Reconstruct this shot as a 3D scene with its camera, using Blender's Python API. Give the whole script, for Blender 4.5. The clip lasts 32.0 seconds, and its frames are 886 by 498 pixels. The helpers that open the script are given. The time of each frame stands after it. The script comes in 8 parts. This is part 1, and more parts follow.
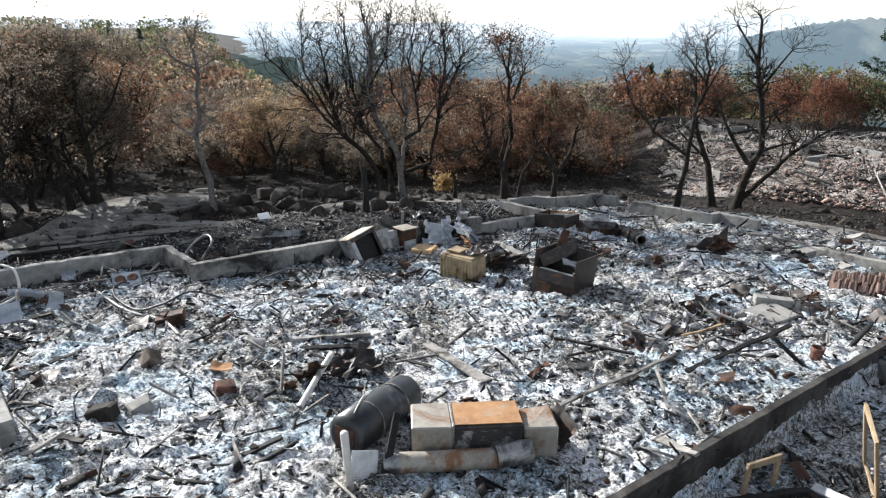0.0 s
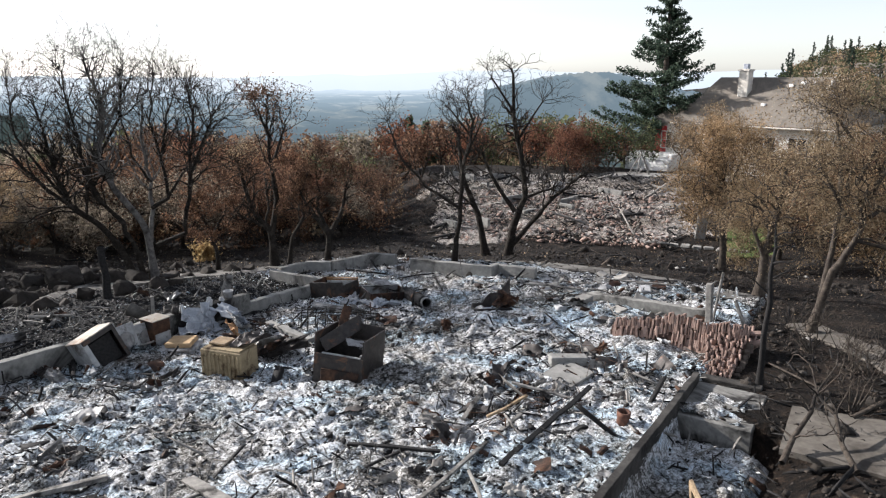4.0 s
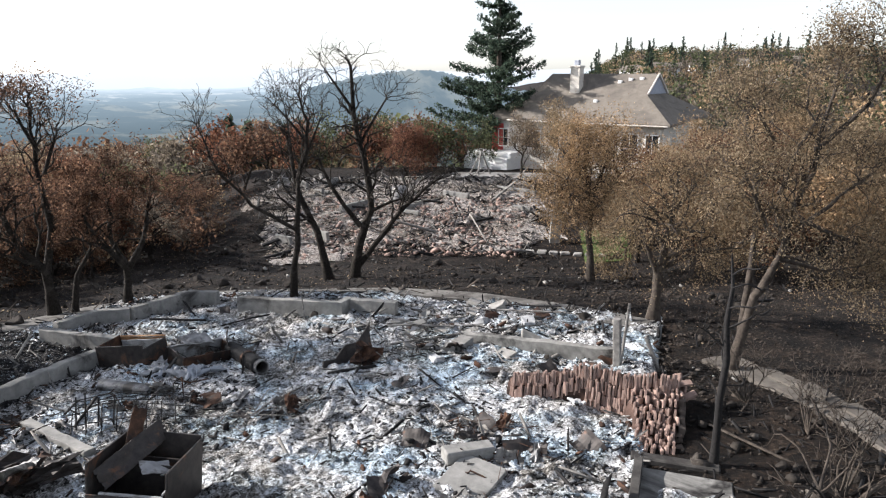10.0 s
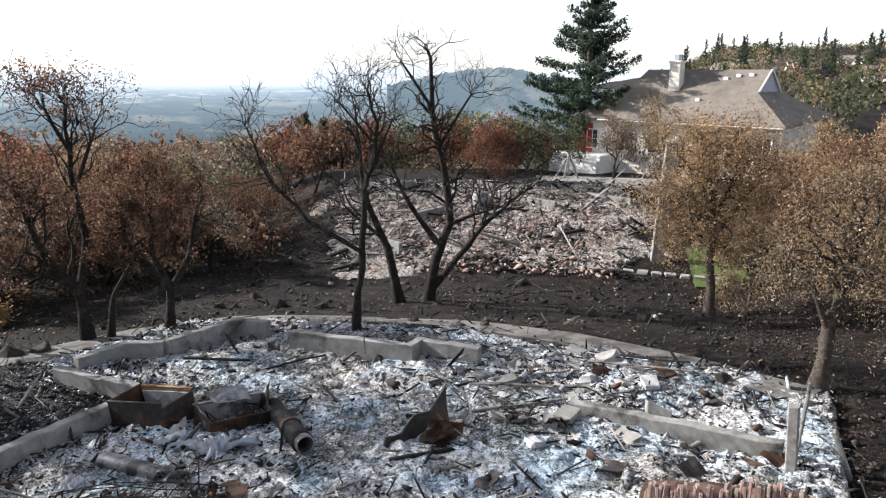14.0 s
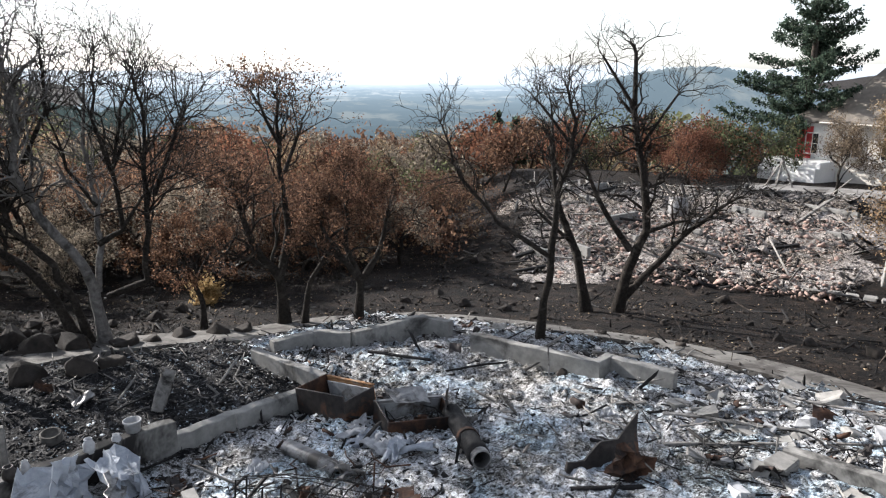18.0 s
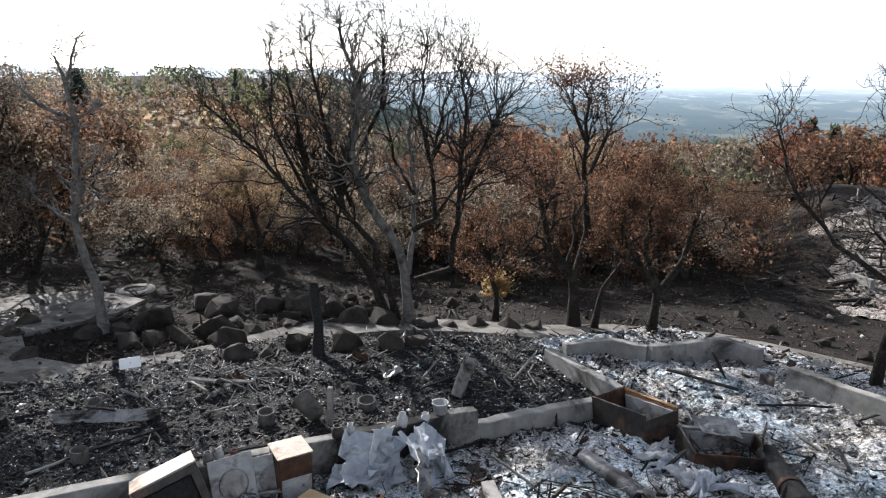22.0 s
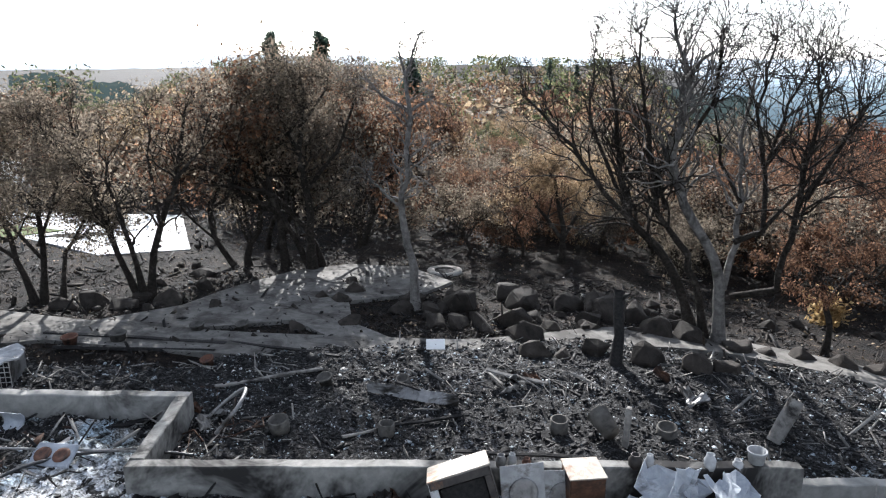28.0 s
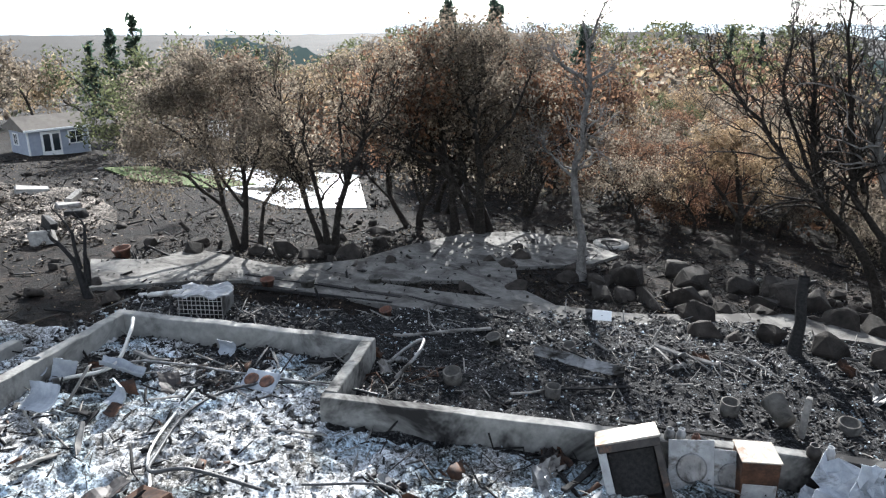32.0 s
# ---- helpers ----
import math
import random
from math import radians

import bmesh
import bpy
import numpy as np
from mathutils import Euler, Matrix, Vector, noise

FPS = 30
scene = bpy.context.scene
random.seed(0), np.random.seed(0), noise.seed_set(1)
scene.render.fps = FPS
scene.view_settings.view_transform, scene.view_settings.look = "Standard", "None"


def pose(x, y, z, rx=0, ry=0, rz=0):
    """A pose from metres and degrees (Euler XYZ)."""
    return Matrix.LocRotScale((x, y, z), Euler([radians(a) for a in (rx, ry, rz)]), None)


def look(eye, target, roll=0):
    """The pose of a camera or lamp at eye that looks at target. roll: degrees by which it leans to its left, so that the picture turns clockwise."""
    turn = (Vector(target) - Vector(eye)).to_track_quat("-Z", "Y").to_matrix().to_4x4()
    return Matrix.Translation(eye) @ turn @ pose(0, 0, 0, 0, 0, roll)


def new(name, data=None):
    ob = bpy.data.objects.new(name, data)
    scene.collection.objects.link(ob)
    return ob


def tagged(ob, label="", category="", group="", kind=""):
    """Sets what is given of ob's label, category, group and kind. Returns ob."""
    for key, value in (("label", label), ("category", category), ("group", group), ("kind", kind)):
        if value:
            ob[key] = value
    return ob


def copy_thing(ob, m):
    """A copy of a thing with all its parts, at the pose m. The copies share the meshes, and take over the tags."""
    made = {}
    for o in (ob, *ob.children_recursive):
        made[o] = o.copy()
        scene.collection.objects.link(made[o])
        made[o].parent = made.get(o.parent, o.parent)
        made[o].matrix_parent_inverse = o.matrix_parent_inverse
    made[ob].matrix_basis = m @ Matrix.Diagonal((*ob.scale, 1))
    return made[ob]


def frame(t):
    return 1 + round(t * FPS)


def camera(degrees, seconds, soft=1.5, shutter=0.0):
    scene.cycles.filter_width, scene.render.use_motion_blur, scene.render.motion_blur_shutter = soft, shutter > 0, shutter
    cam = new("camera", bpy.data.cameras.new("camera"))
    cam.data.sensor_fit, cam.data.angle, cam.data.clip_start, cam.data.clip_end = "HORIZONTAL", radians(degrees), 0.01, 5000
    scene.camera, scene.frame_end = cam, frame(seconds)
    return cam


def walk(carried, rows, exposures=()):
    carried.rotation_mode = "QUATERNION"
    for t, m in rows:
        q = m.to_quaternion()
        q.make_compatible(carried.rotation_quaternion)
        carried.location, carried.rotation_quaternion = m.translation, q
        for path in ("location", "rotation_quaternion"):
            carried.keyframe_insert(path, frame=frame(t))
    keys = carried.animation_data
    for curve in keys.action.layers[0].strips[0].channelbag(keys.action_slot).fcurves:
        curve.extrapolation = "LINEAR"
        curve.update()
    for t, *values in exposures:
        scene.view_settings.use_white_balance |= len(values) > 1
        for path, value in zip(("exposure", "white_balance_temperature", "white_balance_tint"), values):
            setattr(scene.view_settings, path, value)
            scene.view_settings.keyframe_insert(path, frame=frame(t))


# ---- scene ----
cam = camera(64.2, 32.0, 1.2)
PATH = [
    (0, (0.000, 0.000, 6.283), (0.000, 9.519, 3.220), -0.01),
    (1, (0.078, 0.366, 6.272), (0.494, 9.945, 3.432), 0.02),
    (2, (0.126, 0.829, 6.275), (1.243, 10.408, 3.630), -0.02),
    (3, (0.141, 1.388, 6.300), (2.297, 10.827, 3.798), -0.07),
    (3.5, (0.214, 1.738, 6.295), (2.954, 11.044, 3.867), -0.15),
    (5.5, (0.505, 3.009, 6.209), (4.075, 12.045, 3.844), -0.06),
    (6, (0.594, 3.350, 6.211), (4.381, 12.297, 3.839), -0.00),
    (7, (0.798, 4.077, 6.201), (5.019, 12.820, 3.807), -0.00),
    (8, (1.016, 4.787, 6.215), (5.599, 13.342, 3.803), 0.10),
    (9, (1.248, 5.507, 6.143), (6.188, 13.863, 3.741), 0.11),
    (10, (1.654, 6.376, 6.086), (6.888, 14.546, 3.670), 0.04),
    (11, (2.176, 7.394, 6.045), (7.473, 15.521, 3.617), 0.05),
    (12, (2.663, 8.409, 5.967), (7.678, 16.715, 3.544), -0.04),
    (13, (3.130, 9.245, 5.932), (7.657, 17.824, 3.504), 0.01),
    (14, (3.302, 9.867, 5.911), (7.619, 18.549, 3.467), 0.08),
    (15, (3.396, 10.269, 5.893), (7.046, 19.250, 3.442), -0.02),
    (15.5, (3.455, 10.397, 5.892), (6.671, 19.541, 3.435), -0.03),
    (17.5, (3.447, 10.628, 5.825), (5.552, 20.093, 3.378), -0.03),
    (18, (3.432, 10.647, 5.839), (5.314, 20.158, 3.387), -0.14),
    (19, (3.277, 10.756, 5.830), (4.436, 20.381, 3.379), -0.04),
    (20, (3.046, 10.858, 5.801), (3.134, 20.552, 3.346), 0.08),
    (21, (2.833, 10.961, 5.791), (1.769, 20.601, 3.352), 0.10),
    (22, (2.677, 11.089, 5.763), (0.824, 20.611, 3.337), 0.10),
    (23, (2.592, 11.260, 5.769), (0.016, 20.616, 3.353), 0.06),
    (24, (2.506, 11.323, 5.793), (-0.933, 20.401, 3.392), 0.05),
    (25, (2.439, 11.430, 5.831), (-1.885, 20.120, 3.428), -0.10),
    (26, (2.372, 11.505, 5.845), (-2.635, 19.826, 3.459), -0.11),
    (26.5, (2.321, 11.529, 5.862), (-2.944, 19.691, 3.481), -0.10),
    (28.5, (2.105, 11.602, 5.894), (-3.593, 19.376, 3.229), -0.04),
    (29, (2.084, 11.606, 5.916), (-3.802, 19.211, 3.173), 0.04),
    (30, (2.149, 11.487, 5.954), (-4.175, 18.698, 3.124), 0.13),
    (31, (2.129, 11.173, 5.965), (-4.663, 17.909, 3.050), 0.07),
    (32, (2.099, 11.041, 5.947), (-5.007, 17.406, 2.949), 0.04),
]
EXPOSURES = [(0, 1.22, 6150, 9), (3, 0.95, 6200, 11), (6, 0.97, 6200, 12), (14, 1.2, 6200, 12), (20, 1.2, 6150, 11), (23, 1.25, 6150, 11), (26, 1.2, 6050, 11), (29, 1.65, 5900, 9), (32, 1.7, 5900, 8)]
walk(cam, [(t, look(eye, target, roll)) for t, eye, target, roll in PATH], EXPOSURES)

# ---------------------------------------------------------------- world and sun
SUN_AZ, SUN_EL = -45.0, 27.0
world = bpy.data.worlds.new("sky")
scene.world = world
world.use_nodes = True
wn = world.node_tree.nodes
sky = wn.new("ShaderNodeTexSky")
sky.sky_type = "NISHITA"
sky.sun_disc = False
sky.sun_elevation = radians(SUN_EL)
sky.sun_rotation = radians(SUN_AZ)
sky.air_density, sky.dust_density, sky.ozone_density = 1.0, 0.6, 1.6
wn["Background"].inputs["Strength"].default_value = 0.105
hazy = wn.new("ShaderNodeHueSaturation")
hazy.inputs["Saturation"].default_value = 0.36
world.node_tree.links.new(sky.outputs[0], hazy.inputs["Color"])
world.node_tree.links.new(hazy.outputs[0], wn["Background"].inputs["Color"])
sun_dir = Vector((math.sin(radians(SUN_AZ)) * math.cos(radians(SUN_EL)), math.cos(radians(SUN_AZ)) * math.cos(radians(SUN_EL)), math.sin(radians(SUN_EL))))
sun = new("sun", bpy.data.lights.new("sun", "SUN"))
sun.data.energy, sun.data.angle, sun.data.color = 5.0, radians(0.55), (1.0, 0.94, 0.86)
sun.matrix_world = look(sun_dir * 200, (0, 0, 0))

# ---------------------------------------------------------------- plan: ground and house frame
EYE0 = (3.3, 9.9)
TH = radians(38.5)
UX, UY = math.cos(TH), math.sin(TH)


def ab(a, b):
    """World x, y of a place in the burnt house's own frame (a along the wall, b across)."""
    return -5.81 + a * UX - b * UY, 15.74 + a * UY + b * UX


def to_ab(x, y):
    dx, dy = x + 5.81, y - 15.74
    return dx * UX + dy * UY, -dx * UY + dy * UX


def sstep(lo, hi, x):
    t = np.clip((np.asarray(x, float) - lo) / (hi - lo), 0, 1)
    return t * t * (3 - 2 * t)


def vnoise(x, y, seed=0):
    """Smooth value noise, -1 to 1."""
    x, y = np.asarray(x, float), np.asarray(y, float)
    xi, yi = np.floor(x), np.floor(y)
    fx, fy = x - xi, y - yi
    fx, fy = fx * fx * (3 - 2 * fx), fy * fy * (3 - 2 * fy)

    def h(i, j):
        n = np.sin(i * 127.1 + j * 311.7 + seed * 74.7) * 43758.5453
        return (n - np.floor(n)) * 2 - 1
    top = h(xi, yi) * (1 - fx) + h(xi + 1, yi) * fx
    low = h(xi, yi + 1) * (1 - fx) + h(xi + 1, yi + 1) * fx
    return top * (1 - fy) + low * fy


def fbm(x, y, octaves=4, seed=0):
    out, amp = 0, 1.0
    for n in range(octaves):
        out = out + amp * vnoise(x * 2 ** n, y * 2 ** n, seed + n)
        amp *= 0.5
    return out


def G(x, y):
    """Height of the ground."""
    x, y = np.asarray(x, float), np.asarray(y, float)
    dx, dy = x - EYE0[0], y - EYE0[1]
    d = np.hypot(dx, dy)
    az = np.degrees(np.arctan2(dx, dy))
    ahead = sstep(100, 60, np.abs(az))
    yy = np.clip(y, -2, 26)
    plane = 0.45 - 0.07 * (yy - 12) - 0.012 * np.clip(x, -8, 12)
    past = np.maximum(y - 26, 0)
    left = sstep(-12, -28, az)
    z = plane - (0.14 * (1 - left) + 0.05 * left) * np.minimum(past, 14) - 0.05 * np.clip(past - 14, 0, 30)
    ruin = np.interp(d, [16, 19, 23, 27, 30, 37, 44, 50, 61, 90], [-0.25, -0.95, -1.7, -2.45, -2.6, -1.8, -1.15, -1.6, -1.9, -3])
    w = sstep(11, 18, az) * sstep(15.5, 20, d) * (1 - 0.5 * sstep(48, 62, az)) * sstep(100, 80, az)
    z = z * (1 - w) + ruin * w
    valley = np.interp(d, [60, 120, 250, 500, 900, 6000], [-5, -12, -30, -70, -92, -92])
    east = np.interp(d, [60, 100, 200, 400, 600, 6000], [-1.9, -3, 1, 14, 16, 16])
    hill = np.interp(d, [45, 80, 140, 230, 300, 600, 6000], [-1.5, -5, -4.5, 1.0, 2.0, -20, -30])
    low = np.interp(d, [45, 90, 160, 300, 600, 6000], [-1.5, -5, -9, -16, -30, -40])
    west = hill + (low - hill) * sstep(-50, -62, az)
    far = valley * (1 - sstep(34, 48, az)) + east * sstep(34, 48, az)
    far = far * (1 - sstep(-13, -21, az)) + west * sstep(-13, -21, az)
    f = sstep(52, 95, d)
    return z * (1 - f) + far * f


def gz(x, y):
    return float(G(x, y))


def pit(a, b):
    """How far the ground outside the long wall lies below the pad."""
    return 0.55 * sstep(-11.7, -11.86, b) * sstep(-14.6, -13.5, b) * sstep(8.6, 8.3, a)


# ---------------------------------------------------------------- materials
def mat(name, rough=0.8, metal=0.0):
    m = bpy.data.materials.new(name)
    m.use_nodes = True
    nt = m.node_tree
    b = nt.nodes["Principled BSDF"]
    b.inputs["Roughness"].default_value = rough
    b.inputs["Metallic"].default_value = metal
    if rough >= 0.7:
        b.inputs["Specular IOR Level"].default_value = 0.18
    return m, nt, b


def ramp(nt, src, stops):
    r = nt.nodes.new("ShaderNodeValToRGB")
    el = r.color_ramp.elements
    while len(el) < len(stops):
        el.new(0.5)
    for e, (p, c) in zip(el, stops):
        e.position, e.color = p, (*c, 1)
    nt.links.new(src, r.inputs[0])
    return r.outputs[0]


def coords(nt, kind="Object"):
    return nt.nodes.new("ShaderNodeTexCoord").outputs[kind]


def noise_tex(nt, vec, scale, detail=5, rough=0.6, distort=0.0):
    n = nt.nodes.new("ShaderNodeTexNoise")
    n.inputs["Scale"].default_value, n.inputs["Detail"].default_value = scale, detail
    n.inputs["Roughness"].default_value, n.inputs["Distortion"].default_value = rough, distort
    nt.links.new(vec, n.inputs["Vector"])
    return n.outputs["Fac"]


def mix(nt, fac, a, b, blend="MIX"):
    m = nt.nodes.new("ShaderNodeMix")
    m.data_type, m.blend_type = "RGBA", blend
    for sock, v in ((m.inputs[0], fac), (m.inputs[6], a), (m.inputs[7], b)):
        if isinstance(v, (int, float)):
            sock.default_value = v
        elif isinstance(v, tuple):
            sock.default_value = (*v, 1)
        else:
            nt.links.new(v, sock)
    return m.outputs[2]


def bump(nt, b, height, strength=0.5, dist=0.02):
    n = nt.nodes.new("ShaderNodeBump")
    n.inputs["Strength"].default_value, n.inputs["Distance"].default_value = strength, dist
    nt.links.new(height, n.inputs["Height"])
    nt.links.new(n.outputs[0], b.inputs["Normal"])


def surface(name, c1, c2, scale=6.0, stain=None, stain_scale=1.2, rough=0.85, metal=0.0, bumps=0.4, dist=0.01, island=0.0, stain_at=0.55):
    """A surface of two tones of grain, with stains and fine relief."""
    m, nt, b = mat(name, rough, metal)
    v = coords(nt)
    col = ramp(nt, noise_tex(nt, v, scale, 6, 0.65), [(0.3, c1), (0.7, c2)])
    if stain:
        f = ramp(nt, noise_tex(nt, v, stain_scale, 5, 0.7, 0.6), [(stain_at - 0.06, (0, 0, 0)), (stain_at + 0.08, (1, 1, 1))])
        col = mix(nt, f, col, stain)
    if island:
        g = nt.nodes.new("ShaderNodeNewGeometry")
        o = nt.nodes.new("ShaderNodeObjectInfo")
        add = nt.nodes.new("ShaderNodeMath")
        add.operation = "ADD"
        nt.links.new(g.outputs["Random Per Island"], add.inputs[0])
        nt.links.new(o.outputs["Random"], add.inputs[1])
        fr = nt.nodes.new("ShaderNodeMath")
        fr.operation = "FRACT"
        nt.links.new(add.outputs[0], fr.inputs[0])
        lo, hi = 1 - island, 1 + island
        col = mix(nt, 1.0, col, ramp(nt, fr.outputs[0], [(0, (lo, lo, lo)), (1, (1, 1, 1))]), "MULTIPLY")
    nt.links.new(col, b.inputs["Base Color"])
    if bumps:
        bump(nt, b, noise_tex(nt, v, scale * 4, 6, 0.7), bumps, dist)
    return m


def crumbs(nt, v, scale, warp=0.5):
    """Angular crumbs: a random tone for each, and the distance from its middle."""
    n = nt.nodes.new("ShaderNodeTexNoise")
    n.inputs["Scale"].default_value, n.inputs["Detail"].default_value = scale * 0.8, 3
    nt.links.new(v, n.inputs["Vector"])
    w = nt.nodes.new("ShaderNodeVectorMath")
    w.operation = "MULTIPLY_ADD"
    w.inputs[1].default_value = (warp / scale,) * 3
    nt.links.new(n.outputs["Color"], w.inputs[0])
    nt.links.new(v, w.inputs[2])
    c = nt.nodes.new("ShaderNodeTexVoronoi")
    c.inputs["Scale"].default_value = scale
    nt.links.new(w.outputs[0], c.inputs["Vector"])
    sep = nt.nodes.new("ShaderNodeSeparateColor")
    nt.links.new(c.outputs["Color"], sep.inputs[0])
    return sep.outputs[0], c.outputs["Distance"]


def ash_material(name="ash_and_char", tint=(1.0, 1.0, 1.0), level=0.0, peak=0.78, cool=0.80):
    """Drifts of pale ash between brown-grey crumbled debris and char: level moves the balance towards the dark."""
    m, nt, b = mat(name, 0.95)
    v = coords(nt)
    big = noise_tex(nt, v, 0.42, 5, 0.6, 0.8)
    zone = noise_tex(nt, v, 1.5, 6, 0.65, 0.8)
    mid = noise_tex(nt, v, 6.5, 8, 0.76, 0.7)
    fine = noise_tex(nt, v, 48, 6, 0.8, 0.3)
    t1, d1 = crumbs(nt, v, 14.0, 1.0)
    t2, d2 = crumbs(nt, v, 40.0, 1.0)
    m1 = mix(nt, 0.52, mix(nt, 0.5, mid, fine), mix(nt, 0.55, t1, t2))
    q = level

    def tone(k, warm=0.0):
        return (k * tint[0] * (1 + warm), k * tint[1], k * tint[2] * (1 - 1.4 * warm))
    white = ramp(nt, m1, [(0.25 + q, tone(0.03, 0.04)), (0.37 + q, tone(0.19, 0.03)), (0.50 + q, tone(0.43)), (0.66 + q, tone(peak, -0.02))])
    grey = ramp(nt, m1, [(0.29 + q, tone(0.012, 0.06)), (0.42 + q, tone(0.075, 0.09)), (0.55 + q, tone(0.23, 0.06)), (0.73 + q, tone(0.62, 0.01))])
    dark = ramp(nt, m1, [(0.38 + q, tone(0.010, 0.05)), (0.52 + q, tone(0.04, 0.08)), (0.64 + q, tone(0.15, 0.06)), (0.78 + q, tone(0.45))])
    col = mix(nt, ramp(nt, big, [(0.40, (0, 0, 0)), (0.57, (1, 1, 1))]), grey, white)
    col = mix(nt, ramp(nt, zone, [(0.56, (0, 0, 0)), (0.67, (1, 1, 1))]), col, dark)
    if cool < 1:
        blue = ramp(nt, noise_tex(nt, v, 0.7, 4, 0.6, 0.8), [(0.47, (1, 1, 1)), (0.60, (cool, 0.95, 1.06))])
        col = mix(nt, 1.0, col, blue, "MULTIPLY")
    nt.links.new(col, b.inputs["Base Color"])
    bump(nt, b, mix(nt, 0.45, mix(nt, 0.5, t1, t2), mix(nt, 0.5, mid, fine)), 1.0, 0.05)
    return m


def char_ground_material():
    m, nt, b = mat("charred_debris_ground", 0.95)
    v = coords(nt)
    big = noise_tex(nt, v, 0.5, 4, 0.6, 0.5)
    mid = noise_tex(nt, v, 3.0, 8, 0.75, 0.4)
    fine = noise_tex(nt, v, 16, 6, 0.75)
    t1, d1 = crumbs(nt, v, 14.0, 0.9)
    t2, d2 = crumbs(nt, v, 38.0, 0.9)
    m1 = mix(nt, 0.45, mix(nt, 0.55, mid, fine), mix(nt, 0.6, t1, t2))
    a = ramp(nt, m1, [(0.47, (0.006, 0.006, 0.0065)), (0.56, (0.022, 0.021, 0.021)), (0.68, (0.075, 0.074, 0.074)), (0.82, (0.36, 0.36, 0.37))])
    c = ramp(nt, m1, [(0.42, (0.009, 0.009, 0.009)), (0.55, (0.045, 0.043, 0.043)), (0.68, (0.17, 0.17, 0.173)), (0.80, (0.46, 0.465, 0.48))])
    col = mix(nt, ramp(nt, big, [(0.5, (0, 0, 0)), (0.66, (1, 1, 1))]), a, c)
    nt.links.new(col, b.inputs["Base Color"])
    bump(nt, b, m1, 1.0, 0.07)
    return m


def soil_material():
    m, nt, b = mat("burnt_soil", 0.95)
    v = coords(nt)
    big = noise_tex(nt, v, 0.12, 5, 0.6, 0.4)
    mid = noise_tex(nt, v, 1.3, 8, 0.7, 0.3)
    fine = noise_tex(nt, v, 9, 6, 0.75)
    m1 = mix(nt, 0.5, mid, fine)
    a = ramp(nt, m1, [(0.44, (0.003, 0.0024, 0.002)), (0.51, (0.011, 0.0078, 0.0058)), (0.57, (0.025, 0.0165, 0.0112)), (0.66, (0.10, 0.075, 0.056))])
    c = ramp(nt, m1, [(0.43, (0.004, 0.003, 0.0026)), (0.51, (0.015, 0.0112, 0.0085)), (0.59, (0.042, 0.031, 0.023)), (0.68, (0.13, 0.105, 0.083))])
    col = mix(nt, ramp(nt, big, [(0.45, (0, 0, 0)), (0.62, (1, 1, 1))]), a, c)
    nt.links.new(col, b.inputs["Base Color"])
    bump(nt, b, fine, 1.0, 0.08)
    return m


def leaf_material(name, c1, c2, c3, glow=0.55):
    m, nt, b = mat(name, 0.8)
    g = nt.nodes.new("ShaderNodeNewGeometry")
    o = nt.nodes.new("ShaderNodeObjectInfo")
    col = ramp(nt, g.outputs["Random Per Island"], [(0.0, c1), (0.5, c2), (1.0, c3)])
    sh = ramp(nt, o.outputs["Random"], [(0, (0.55, 0.58, 0.62)), (0.5, (0.9, 0.9, 0.9)), (1, (1.3, 1.12, 0.95))])
    clump = ramp(nt, noise_tex(nt, coords(nt), 2.6, 4, 0.65), [(0.36, (0.5, 0.5, 0.5)), (0.5, (0.95, 0.95, 0.95)), (0.62, (1.45, 1.45, 1.45))])
    col = mix(nt, 1.0, col, clump, "MULTIPLY")
    nt.links.new(mix(nt, 1.0, col, sh, "MULTIPLY"), b.inputs["Base Color"])
    t = nt.nodes.new("ShaderNodeBsdfTranslucent")
    nt.links.new(col, t.inputs["Color"])
    mx = nt.nodes.new("ShaderNodeMixShader")
    mx.inputs[0].default_value = glow
    nt.links.new(b.outputs[0], mx.inputs[1])
    nt.links.new(t.outputs[0], mx.inputs[2])
    nt.links.new(mx.outputs[0], nt.nodes["Material Output"].inputs[0])
    return m


ASH = ash_material()
ASH_PINK = ash_material("pink_grey_ash", (1.0, 0.90, 0.82), 0.06, 0.62, 1.0)
ASH_BROWN = ash_material("brown_grey_ash", (0.95, 0.83, 0.72), 0.16, 0.5, 1.0)
CHARGROUND = char_ground_material()
SOIL = soil_material()
CONCRETE = surface("scorched_concrete", (0.17, 0.166, 0.155), (0.30, 0.29, 0.27), 5, (0.06, 0.056, 0.052), 0.8, 0.85, 0, 0.4, 0.006, 0, 0.57)
LONGWALL = surface("blackened_concrete", (0.028, 0.026, 0.024), (0.08, 0.074, 0.068), 5, (0.02, 0.018, 0.017), 0.9, 0.9, 0, 0.5, 0.008, 0, 0.52)
SOOTWALL = surface("sooty_concrete", (0.15, 0.146, 0.135), (0.29, 0.28, 0.26), 5, (0.025, 0.023, 0.022), 0.6, 0.85, 0, 0.4, 0.006, 0, 0.49)
PAVING = surface("pale_paving", (0.12, 0.113, 0.103), (0.225, 0.214, 0.196), 4, (0.07, 0.064, 0.058), 1.1, 0.9, 0, 0.3, 0.006, 0.15, 0.52)
CHAR = surface("charred_wood", (0.008, 0.008, 0.009), (0.035, 0.032, 0.03), 18, (0.10, 0.095, 0.09), 3, 0.75, 0, 0.7, 0.01, 0.3, 0.68)
BARK = surface("burnt_bark", (0.008, 0.007, 0.006), (0.045, 0.037, 0.03), 16, (0.085, 0.072, 0.06), 2.5, 0.95, 0, 1.0, 0.05, 0, 0.58)
